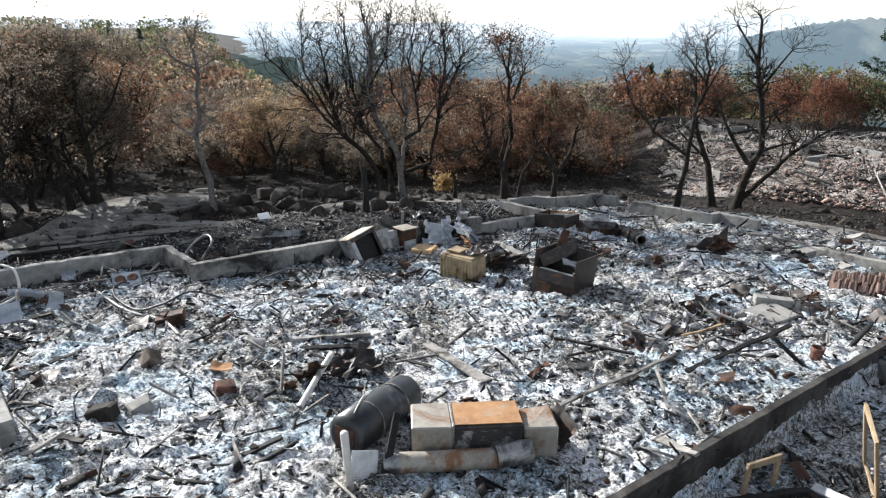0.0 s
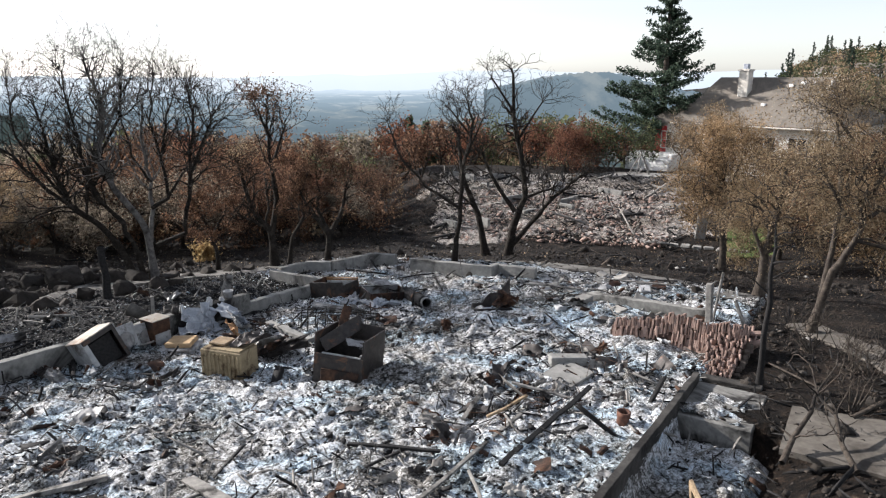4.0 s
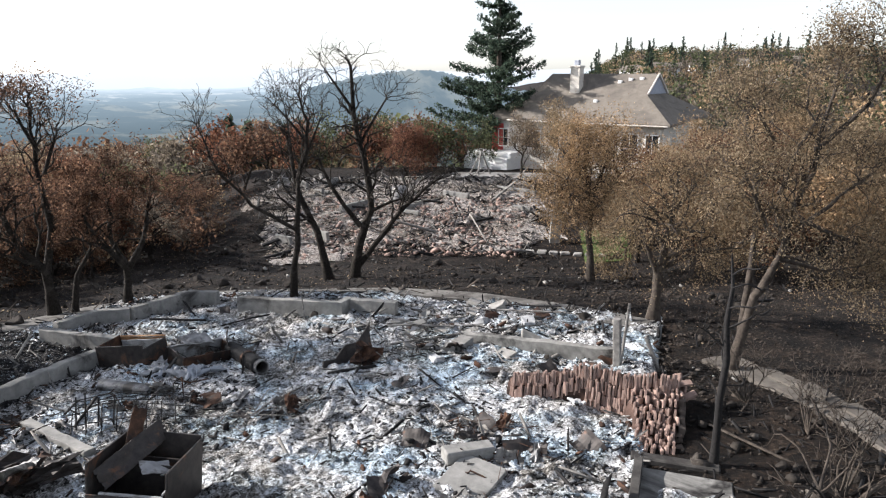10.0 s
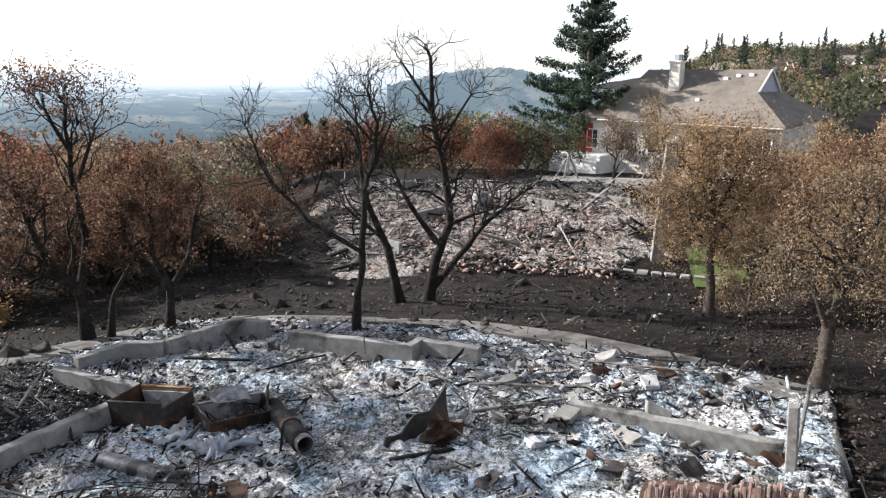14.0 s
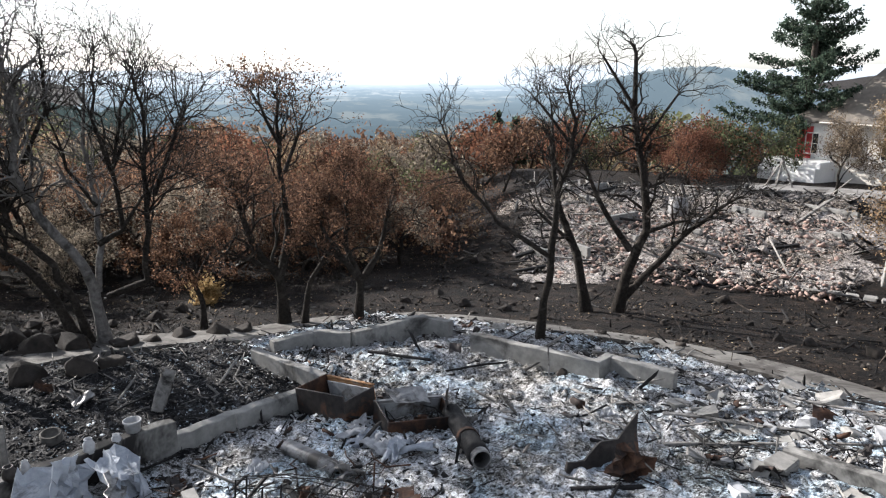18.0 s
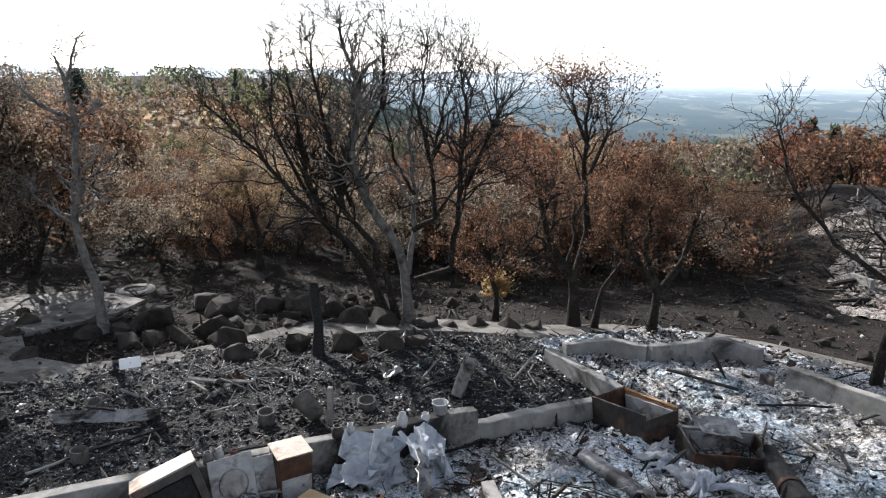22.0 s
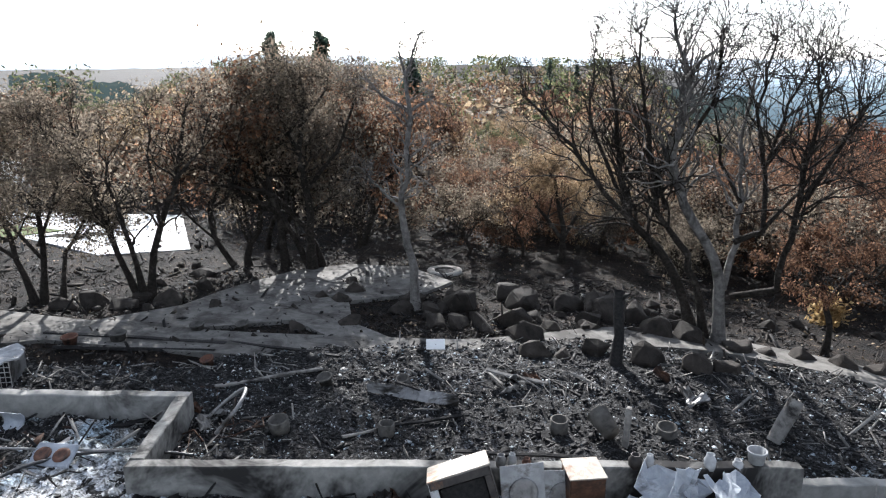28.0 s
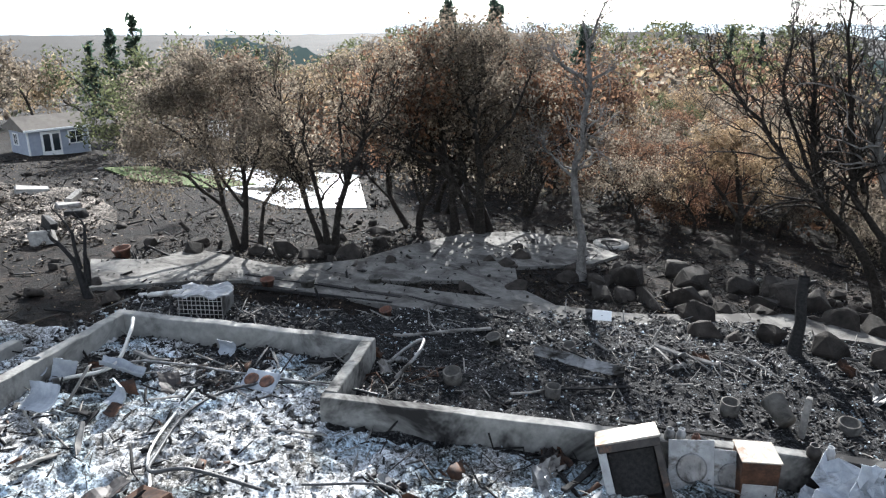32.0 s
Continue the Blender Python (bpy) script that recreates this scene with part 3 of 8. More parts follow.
hero("oak_tree", -1.85, 28.7, 0.5, "large bare burnt oak with several pale grey stems", 11, [(0.13, [(-0.45, 0.0), (-0.85, 1.29), (-1.54, 2.24), (-2.23, 2.83), (-2.57, 3.79), (-2.68, 4.62), (-2.97, 6.17), (-3.02, 6.36)]), (0.1, [(-0.17, 0.0), (-0.34, 1.29), (-0.63, 2.24), (-1.37, 3.19), (-1.54, 4.14), (-1.71, 5.57), (-1.83, 7.24), (-1.85, 7.4)]), (0.15, [(0.18, -0.02), (0.12, 1.29), (0.0, 2.12), (-0.8, 3.43), (-1.14, 4.62), (-0.91, 5.45), (-0.85, 6.4), (-1.2, 7.59), (-1.18, 7.74)]), (0.085, [(0.15, 1.41), (0.29, 2.6), (0.35, 3.55), (0.18, 4.98), (0.29, 6.4), (0.28, 6.62)]), (0.075, [(0.29, 2.6), (0.86, 2.95), (0.75, 4.38), (1.0, 5.45), (1.32, 6.4), (1.34, 6.62)]), (0.09, [(0.35, 1.26), (1.32, 1.65), (1.55, 2.95), (1.75, 4.5), (1.95, 5.57), (1.87, 6.64), (1.86, 6.82)]), (0.07, [(1.69, 3.79), (2.29, 5.09), (2.58, 5.81), (2.62, 5.9)]), (0.06, [(-1.14, 4.62), (-0.4, 5.81), (-0.17, 7.12), (-0.18, 7.31)]), (0.08, [(-1.54, 2.24), (-2.8, 3.43), (-3.6, 4.62), (-4.74, 5.81), (-4.83, 5.93)]), (0.06, [(-2.23, 2.83), (-3.14, 4.14), (-3.77, 5.21), (-3.88, 6.76), (-3.85, 6.96)]), (0.06, [(-1.37, 3.19), (-2.0, 4.38), (-2.28, 5.93), (-2.33, 6.11)]), (0.05, [(0.35, 3.55), (-0.17, 4.5), (-0.34, 5.69), (-0.36, 5.9)]), (0.05, [(0.86, 2.95), (1.43, 3.79), (2.23, 4.26), (2.39, 4.37)]), (0.05, [(0.75, 4.38), (0.52, 5.69), (0.75, 7.0), (0.77, 7.18)])], BARK, None, 0, 4, 3, 0.24, 0.65, 0.038, 0.09, 1.25, 3.3)
hero("pale_dead_tree", -8.5, 25.4, -20.7, "slim dead tree with pale grey trunk and crooked bare limbs", 23, [(0.12, [(0.01, -0.08), (-0.05, 1.12), (-0.24, 2.03), (-0.32, 2.71), (-0.19, 3.85), (-0.08, 4.99), (-0.16, 5.9), (0.01, 6.47), (0.06, 6.57)]), (0.045, [(-0.29, 2.65), (-0.81, 3.05), (-1.14, 3.4), (-1.17, 3.5)]), (0.055, [(-0.08, 5.1), (-0.7, 5.39), (-1.14, 5.9), (-1.17, 6.02)]), (0.05, [(-0.08, 5.1), (0.45, 5.39), (0.48, 5.5)]), (0.045, [(-0.16, 5.9), (-0.38, 6.47), (-0.37, 6.57)]), (0.03, [(0.01, 6.47), (0.12, 6.81), (0.1, 6.88)]), (0.03, [(-0.16, 3.62), (0.28, 3.96), (0.31, 4.05)])], BARK_PALE, None, 0, 4, 3, 0.1, 0.75, 0.038, 0.09, 0.6, 1.8)
hero("small_burnt_tree", 0.5, 30.0, -8.7, "small burnt tree with dry brown leaves", 31, [(0.1, [(0.0, -0.05), (0.06, 0.7), (-0.1, 1.46), (-0.45, 2.38), (-0.5, 2.48)]), (0.06, [(-0.08, 1.41), (0.35, 2.21), (0.4, 2.34)])], BARK, LEAF_BROWN, 41, 4, 3, 0.1, 0.9, 0.038, 0.09, 0.9, 1.3)
hero("burnt_oak_tree", 2.7, 30.1, -8.7, "burnt black oak with bare twiggy crown", 42, [(0.17, [(0.0, -0.05), (-0.05, 1.36), (-0.72, 2.35), (-1.08, 3.68), (-1.11, 4.03)]), (0.12, [(-0.03, 1.44), (0.29, 2.68), (0.13, 4.51), (0.24, 6.16), (0.28, 6.37)]), (0.06, [(0.24, 4.34), (0.8, 5.5), (0.84, 5.65)]), (0.06, [(0.16, 5.0), (-0.4, 6.16), (-0.43, 6.26)])], BARK, LEAF_BROWN, 9, 4, 3, 0.25, 0.7, 0.038, 0.09, 0.95, 2.4)
hero("burnt_oak_tree", 3.25, 30.0, -8.7, "leaning thin burnt oak with brown leaves", 43, [(0.09, [(0.0, -0.05), (0.16, 1.18), (0.71, 1.92), (0.63, 3.15), (0.7, 3.25)]), (0.05, [(0.68, 2.33), (1.26, 2.82), (1.33, 2.97)])], BARK, LEAF_BROWN, 34, 4, 3, 0.2, 0.8, 0.038, 0.09, 0.9, 1.3)
hero("burnt_oak_tree", 4.75, 29.8, -8.7, "forked black burnt oak with sparse brown leaves", 54, [(0.13, [(0.0, -0.06), (0.11, 1.27), (-0.54, 2.07), (-0.93, 2.8), (-0.92, 2.97)]), (0.09, [(0.12, 1.27), (-0.23, 2.15), (-0.11, 3.28), (-0.13, 4.01)]), (0.1, [(0.17, 1.27), (0.77, 2.07), (1.04, 3.28), (1.01, 3.45)])], BARK, LEAF_BROWN, 30, 4, 3, 0.2, 0.8, 0.038, 0.09, 1.0, 1.3)
hero("slender_burnt_tree", 8.85, 26.0, 26.4, "tall slender black burnt tree with a bare crown", 61, [(0.1, [(0.0, -0.07), (0.12, 1.72), (0.33, 3.67), (0.69, 5.02), (0.48, 5.92), (0.44, 6.08)]), (0.06, [(0.19, 2.17), (-1.04, 3.0), (-1.83, 3.97), (-2.26, 5.17), (-2.3, 5.3)]), (0.04, [(0.4, 3.97), (0.98, 5.32), (1.07, 5.43)]), (0.04, [(0.52, 4.87), (-0.17, 5.77), (-0.22, 5.88)])], BARK, None, 0, 4, 3, 0.15, 0.7, 0.038, 0.09, 0.9, 2.4)
hero("burnt_oak_tree", 13.1, 30.6, 26.4, "crooked bare burnt oak with spreading black limbs", 72, [(0.19, [(-0.04, -0.1), (0.19, 1.45), (0.73, 2.65), (0.44, 4.64), (0.11, 6.23), (0.06, 8.02), (-0.04, 8.26)]), (0.1, [(0.25, 2.05), (-0.65, 3.34), (-1.19, 4.64), (-1.22, 4.82)]), (0.13, [(0.06, 0.36), (1.3, 1.85), (2.07, 2.65), (3.12, 3.54), (3.7, 3.88)]), (0.07, [(0.69, 2.65), (1.88, 3.14), (2.05, 3.16)]), (0.06, [(0.34, 5.23), (1.3, 6.83), (1.39, 6.98)]), (0.06, [(0.11, 6.43), (-0.8, 7.82), (-0.86, 7.91)])], BARK, None, 0, 4, 3, 0.2, 0.75, 0.038, 0.09, 0.95, 2.6)
hero("burnt_oak_tree", 12.0, 30.7, 26.4, "leaning bare burnt oak trunk with twiggy limbs", 77, [(0.16, [(0.04, -0.1), (-0.3, 1.82), (-0.96, 3.48), (-1.24, 5.34), (-1.48, 5.78)]), (0.07, [(-0.49, 2.21), (-1.62, 3.19), (-1.79, 3.25)]), (0.06, [(-1.05, 3.78), (-1.24, 6.13), (-1.39, 6.84)])], BARK, None, 0, 4, 3, 0.2, 0.75, 0.038, 0.09, 0.9, 2.4)
grown = hero("small_oak_tree", 15.6, 18.05, 26.4, "small oak with a dry olive-brown crown", 85, [(0.13, [(0.0, -0.05), (0.06, 0.96), (0.21, 1.77), (0.26, 2.46), (0.36, 3.27), (0.35, 3.42)]), (0.07, [(0.08, 1.19), (0.63, 1.54), (0.72, 1.56)]), (0.07, [(0.03, 1.08), (-0.37, 2.0), (-0.42, 2.11)]), (0.06, [(0.24, 2.46), (0.8, 3.04), (0.84, 3.13)])], BARK_BROWN, LEAF_OLIVE, 40, 4, 3, 0.0, 0.9, 0.024, 0.17, 0.8, 1.7)
grown.matrix_basis = grown.matrix_basis @ Matrix.Scale(1.12, 4)
hero("scorched_oak_tree", 14.0, 14.6, 31.6, "tall leaning scorched oak with dry olive leaves", 92, [(0.1, [(-0.02, -0.06), (0.31, 1.56), (0.72, 2.37), (0.84, 3.12), (1.12, 4.18), (1.41, 5.67), (1.53, 6.53)]), (0.075, [(0.1, 0.56), (0.52, 2.81), (0.46, 4.3), (0.31, 5.55), (0.27, 5.79)]), (0.05, [(0.94, 2.93), (1.65, 3.43), (2.49, 4.05), (2.61, 4.27)]), (0.05, [(0.52, 2.81), (-0.26, 4.05), (-0.34, 4.18)]), (0.05, [(0.58, 3.68), (1.29, 5.05), (1.29, 5.77)]), (0.05, [(1.06, 3.18), (1.89, 2.81), (2.04, 2.79)]), (0.05, [(1.23, 4.55), (2.01, 5.42), (2.37, 6.67), (2.39, 6.82)]), (0.05, [(0.72, 2.37), (1.53, 2.18), (2.49, 1.93), (2.6, 1.97)]), (0.04, [(0.4, 4.68), (-0.14, 5.3), (-0.17, 5.41)]), (0.04, [(0.94, 3.18), (0.46, 3.43), (0.33, 3.39)])], BARK_BROWN, LEAF_OLIVE, 30, 4, 3, 0.0, 0.85, 0.025, 0.15, 0.75, 2.6)
grown = hero("small_oak_tree", 20.3, 25.1, 26.4, "round oak with dry olive leaves and a pale trunk", 95, [(0.11, [(0.0, -0.07), (-0.03, 1.04), (-0.06, 2.21), (-0.21, 2.86), (-0.38, 3.77), (-0.37, 3.95)]), (0.07, [(-0.06, 1.95), (0.48, 2.73), (0.51, 2.83)]), (0.07, [(-0.08, 1.95), (-0.78, 2.73), (-0.87, 2.75)]), (0.06, [(-0.15, 2.6), (-0.9, 3.64), (-0.94, 3.68)]), (0.06, [(-0.09, 2.34), (0.29, 3.38), (0.29, 3.69)]), (0.05, [(-0.08, 1.82), (-0.59, 2.08), (-0.71, 2.1)])], BARK_BROWN, LEAF_OLIVE, 66, 4, 3, 0.0, 0.95, 0.026, 0.19, 0.75, 1.9)
grown.matrix_basis = grown.matrix_basis @ Matrix.Scale(1.36, 4)
hero("forked_oak_tree", -14.1, 21.3, -41.3, "forked dark oak with bare twiggy crown", 101, [(0.11, [(-0.15, -0.03), (-0.41, 0.79), (-0.84, 2.38), (-1.14, 4.12), (-1.33, 4.74)]), (0.11, [(0.11, -0.03), (0.26, 1.27), (0.91, 3.01), (1.26, 4.59), (1.34, 4.88)]), (0.08, [(-0.05, 0.16), (-0.05, 1.58), (-0.23, 3.33), (-0.14, 4.37)]), (0.06, [(-0.69, 1.9), (-1.45, 2.38), (-1.56, 2.38)]), (0.05, [(0.53, 2.06), (0.38, 3.8), (0.45, 4.69)]), (0.05, [(0.91, 3.01), (1.75, 3.96), (1.93, 4.57)]), (0.05, [(-0.99, 3.17), (-1.75, 4.28), (-1.77, 4.44)])], BARK, LEAF_DARK, 8, 4, 3, 0.2, 0.6, 0.038, 0.09, 0.85, 2.6)
hero("forked_oak_tree", -15.8, 19.4, -41.3, "wide low oak with dark singed leaves", 103, [(0.09, [(-0.03, -0.05), (-0.3, 1.17), (-0.6, 2.57), (-1.05, 3.97), (-1.09, 4.18)]), (0.09, [(0.15, -0.05), (0.25, 1.17), (0.15, 2.57), (0.34, 3.97), (0.24, 4.49)]), (0.07, [(0.6, -0.05), (0.67, 1.17), (1.27, 2.1), (1.36, 2.15)]), (0.06, [(-0.3, 1.17), (-1.27, 1.95), (-2.02, 2.57), (-2.09, 2.68)]), (0.05, [(0.25, 1.17), (-0.52, 2.26), (-0.67, 3.81), (-0.57, 4.64)]), (0.05, [(-0.6, 2.57), (-1.72, 3.5), (-1.81, 3.88)]), (0.05, [(0.22, 1.48), (0.97, 2.88), (1.03, 3.39)])], BARK, LEAF_DARK, 46, 4, 3, 0.05, 0.85, 0.038, 0.18, 0.75, 1.9)
hero("tall_scorched_oak", -13.4, 26.5, -41.3, "tall scorched oak with thin brown-grey crown", 105, [(0.14, [(0.0, -0.09), (0.0, 1.87), (-0.18, 3.74), (0.0, 5.42), (0.04, 5.72)]), (0.07, [(0.0, 2.62), (0.9, 3.74), (1.44, 5.04), (1.47, 5.52)]), (0.07, [(-0.04, 3.36), (-0.72, 4.67), (-0.79, 5.34)]), (0.05, [(0.0, 1.87), (0.9, 2.43), (1.16, 2.61)]), (0.05, [(-0.09, 4.48), (0.72, 5.6), (0.73, 5.77)])], BARK, LEAF_DARK, 22, 4, 3, 0.05, 0.8, 0.038, 0.22, 0.85, 2.0)
hero("tall_scorched_oak", -14.2, 26.2, -41.3, "tall scorched oak with dry brown crown", 107, [(0.12, [(0.0, -0.08), (-0.18, 1.74), (-0.55, 3.63), (-0.18, 5.33), (-0.12, 6.02)]), (0.07, [(-0.18, 2.12), (-1.09, 3.44), (-1.64, 4.58), (-1.76, 5.46)]), (0.06, [(-0.36, 3.44), (0.55, 4.58), (0.55, 5.07)]), (0.05, [(-0.18, 1.74), (-1.27, 2.31), (-1.41, 2.34)]), (0.05, [(-0.55, 3.63), (-1.09, 5.14), (-1.03, 5.65)])], BARK, LEAF_DARK, 22, 4, 3, 0.05, 0.8, 0.038, 0.22, 0.85, 2.0)
hero("tall_scorched_oak", -9.3, 31.5, -41.3, "scorched oak with pale brown leaves", 109, [(0.12, [(1.89, -0.2), (1.89, 1.18), (1.51, 2.75), (1.45, 2.97)]), (0.08, [(1.89, 0.78), (2.64, 2.16), (2.7, 2.33)]), (0.08, [(1.85, 0.78), (0.94, 1.96), (0.8, 2.08)])], BARK, LEAF_OLIVE, 57, 4, 3, 0.15, 0.8, 0.038, 0.09, 1.0, 1.4)
hero("dead_shrub", -13.7, 14.85, -48.1, "small dead black shrub with stubby limbs", 111, [(0.08, [(0.02, -0.04), (-0.18, 0.85), (-0.53, 1.36), (-0.65, 1.5)]), (0.06, [(0.06, 0.28), (0.16, 1.04), (0.12, 1.33)]), (0.05, [(-0.06, 0.66), (-0.06, 1.43), (-0.3, 2.06)]), (0.05, [(0.0, 0.28), (0.06, 1.55), (-0.14, 1.85)])], CHAR, None, 0, 2, 3, 0.2, 0.5, 0.038, 0.09, 0.35, 0.6)
hero("bare_shrub", 10.9, 10.75, 30.6, "leafless tan shrub of thin upright twigs", 113, [(0.02, [(0.04, -0.04), (-0.04, 0.7), (-0.08, 0.79)]), (0.02, [(0.08, -0.04), (0.17, 0.61), (0.15, 0.73)]), (0.02, [(0.13, -0.04), (0.46, 0.53), (0.48, 0.6)]), (0.02, [(0.17, -0.04), (0.63, 0.35), (0.66, 0.43)]), (0.015, [(0.08, 0.0), (-0.21, 0.53), (-0.24, 0.58)]), (0.015, [(0.13, 0.0), (0.34, 0.7), (0.31, 0.87)])], BARK_BROWN, None, 0, 3, 3, 0.3, 0.5, 0.038, 0.09, 0.6, 1.2)

stump = empty("tree_stump", pose(-2.8, 24.85, gz(-2.8, 24.85)), "charred black tree trunk broken off at head height", "tree trunk")
v, f = tube_arrays([([(0.02, 0, -0.1), (0, 0, 0.3), (0.03, 0.02, 0.8), (-0.02, 0, 1.3), (-0.04, 0.02, 1.75)], [0.17, 0.12, 0.11, 0.115, 0.1], 9)])
child("trunk", mesh_np("trunk", v, f, CHAR, True), stump)
v, f = tube_arrays([([(-0.02, 0, 1.5), (0.12, 0.03, 1.68), (0.2, 0.02, 1.72)], [0.05, 0.04, 0.02], 6), ([(0, 0, 1.2), (-0.13, 0.05, 1.35)], [0.04, 0.02], 6)])
child("limb", mesh_np("limb", v, f, CHAR, True), stump)


dark = empty("burnt_tree", pose(10.3, 12.25, gz(10.3, 12.25)), "thin charred trunk standing beside the fireplace", "tree")
v, f = tube_arrays([([(0, 0, -0.1), (0.02, 0.02, 0.5), (-0.01, 0.01, 1.1), (0.05, 0, 1.7), (0.03, 0.05, 2.3), (0.08, 0.04, 2.8), (0.06, 0.1, 3.3)], [0.085, 0.06, 0.055, 0.05, 0.042, 0.03, 0.008], 9)])
child("trunk", mesh_np("trunk", v, f, CHAR, True), dark)
rngd = np.random.default_rng(12)
for z0 in (0.9, 1.3, 1.6, 1.9, 2.2, 2.5, 2.8, 3.0):
    out, tips_ = [], []
    a = rngd.uniform(0, 6.28)
    grow(rngd, (0.03, 0.02, z0), (math.cos(a), math.sin(a), 0.5), 0.45, 0.018, 2, 4, out, tips_, 0.3, 3, 0.2, 0.8, 0.7)
    v, f = tube_arrays(out)
    child("limb", mesh_np("limb", v, f, CHAR, True), dark)

# dense tall trees behind the patio
mass = tree("tall_leafy_oak", -13.6, 27.0, "tall oak with a dense dark singed crown", 301, 7.0, 2, BARK, LEAF_DARK, 20, 5, 4, 0.2, 0.75, 0.26, 0.13, (0, 0), 0.3, leaf=0.075, fuzz=0.26, group="tall trees behind the patio", splay=0.22, shrink=0.7)
mass_b = tree("tall_leafy_oak", -15.4, 25.5, "tall oak with a dense brown scorched crown", 302, 6.5, 2, BARK, LEAF_BROWN, 17, 5, 4, 0.2, 0.75, 0.26, 0.12, (0, 0), 0.3, leaf=0.075, fuzz=0.26, group="tall trees behind the patio", splay=0.25, shrink=0.7)
for x_, y_, s_, r_, src in ((-16.6, 27.6, 1.0, 160, mass), (-14.6, 30.0, 1.05, 230, mass_b)):
    copy_thing(src, pose(x_, y_, gz(x_, y_) - 0.05, 0, 0, r_) @ Matrix.Scale(s_, 4))

# trees of the belt round the clearing: a few kinds, each repeated
KINDS = [("scorched_oak_tree", "oak with heat-scorched brown leaves", LEAF_BROWN, BARK), ("scorched_oak_tree", "oak with thin scorched brown crown", LEAF_BROWN, BARK),
         ("dry_oak_tree", "oak with dry olive-brown leaves", LEAF_OLIVE, BARK_BROWN), ("red_brown_tree", "rounded tree with red-brown scorched leaves", LEAF_RED, BARK),
         ("dark_oak_tree", "oak with dark singed leaves", LEAF_DARK, BARK), ("green_tree", "tree still green among burnt ones", LEAF_GREEN, BARK_BROWN)]


def proto(i, far):
    nm, lab, lm, bk = KINDS[i]
    x, y = at((60 if far else 31) + 5 * i, -8 + 3.5 * i)
    return tree(nm, x, y, lab, 200 + i + 10 * far, 5.2, 1 + i % 2, bk, lm, (44, 20, 44, 34, 36, 26)[i] if not far else (30, 16)[i % 2], 4 if far else 5, 4, 0.24, 0.95, 0.14, 0.12, (0, 0), 0.42,
                leaf=0.14 if far else 0.062, fuzz=0.34 if far else 0.18, group="trees of the far woods" if far else "trees round the clearing", shrink=0.72)


near_trees = [proto(i, False) for i in range(6)]
far_trees = [proto(i, True) for i in range(6)]


def scatter(n, az0, az1, d0, d1, kinds, seed, s0=0.8, s1=1.25, protos=None, gap=2.2, avoid=None):
    rng = random.Random(seed)
    done = []
    tries = 0
    while len(done) < n and tries < n * 30:
        tries += 1
        az, d = rng.uniform(az0, az1), math.sqrt(rng.uniform(d0 * d0, d1 * d1))
        x, y = at(d, az)
        if any(math.hypot(x - p, y - q) < gap for p, q in done) or (avoid and avoid(x, y)):
            continue
        done.append((x, y))
        s = rng.uniform(s0, s1)
        ob = copy_thing(protos[rng.choice(kinds)], pose(x, y, gz(x, y) - 0.1, 0, 0, rng.uniform(0, 360)) @ Matrix.Diagonal((s * rng.uniform(0.9, 1.2), s * rng.uniform(0.9, 1.2), s, 1)))


def patio_or_pool(x, y):
    a, b = to_ab(x, y)
    return (-5 < a < 8 and b < 14) or (-18 < a < 0 and b < 22 and b > 12 and x < -18)


scatter(26, -17, 12, 26.5, 44, [1, 1, 0, 1, 4, 3], 1, 0.55, 0.9, near_trees, 2.0, lambda x, y: abs(x - 6) < 2 and y < 36)
scatter(7, -56, -36, 28, 42, [4, 1, 1, 1, 2], 2, 0.85, 1.25, near_trees, 2.4, patio_or_pool)
scatter(22, -36, -16, 25.5, 38, [0, 4, 2, 4, 0], 13, 0.5, 0.82, near_trees, 1.9, patio_or_pool)
scatter(18, -36, -17, 38, 60, [2, 0, 4, 5], 14, 0.5, 0.8, near_trees, 3.0, patio_or_pool)
scatter(30, -18, 17, 40, 72, [0, 1, 2, 3, 4, 5], 3, 0.75, 1.15, far_trees, 2.6)
scatter(16, -60, -36, 42, 80, [4, 1, 2, 5, 4], 15, 0.8, 1.2, far_trees, 3.0)
scatter(16, 12, 27, 52, 80, [3, 0, 2, 5, 3], 6, 0.7, 1.05, far_trees, 2.6)
scatter(8, 29, 36, 55, 72, [3, 5, 2, 5], 7, 0.7, 1.0, far_trees, 2.6)
scatter(13, 50, 68, 21, 38, [2, 2, 0, 2], 8, 0.75, 1.1, near_trees, 2.6)
scatter(16, -90, -58, 38, 75, [0, 5, 2, 4], 10, 0.7, 1.2, far_trees, 3)
scatter(34, -62, -16, 36, 75, [0, 1, 2, 4, 5, 4], 21, 0.5, 0.85, far_trees, 2.4, patio_or_pool)
for x_, y_, s_, r_ in ((12.4, 12.0, 0.8, 70), (12.9, 13.4, 0.9, 150), (14.2, 12.4, 0.8, 310)):
    copy_thing(bpy.data.objects["bare_shrub"], pose(x_, y_, gz(x_, y_), 0, 0, r_) @ Matrix.Scale(s_, 4))
for d_, az_, s_ in ((40, 56, 1.0), (36, 61, 1.2), (44, 59.5, 1.1), (46, 54.5, 0.75), (33, 66, 1.1)):
    copy_thing(near_trees[2], pose(*at(d_, az_), gz(*at(d_, az_)) - 0.1, 0, 0, d_ * 31) @ Matrix.Scale(s_, 4))
copy_thing(near_trees[3], pose(*at(47, 30.5), gz(*at(47, 30.5)), 0, 0, 40) @ Matrix.Scale(0.85, 4))
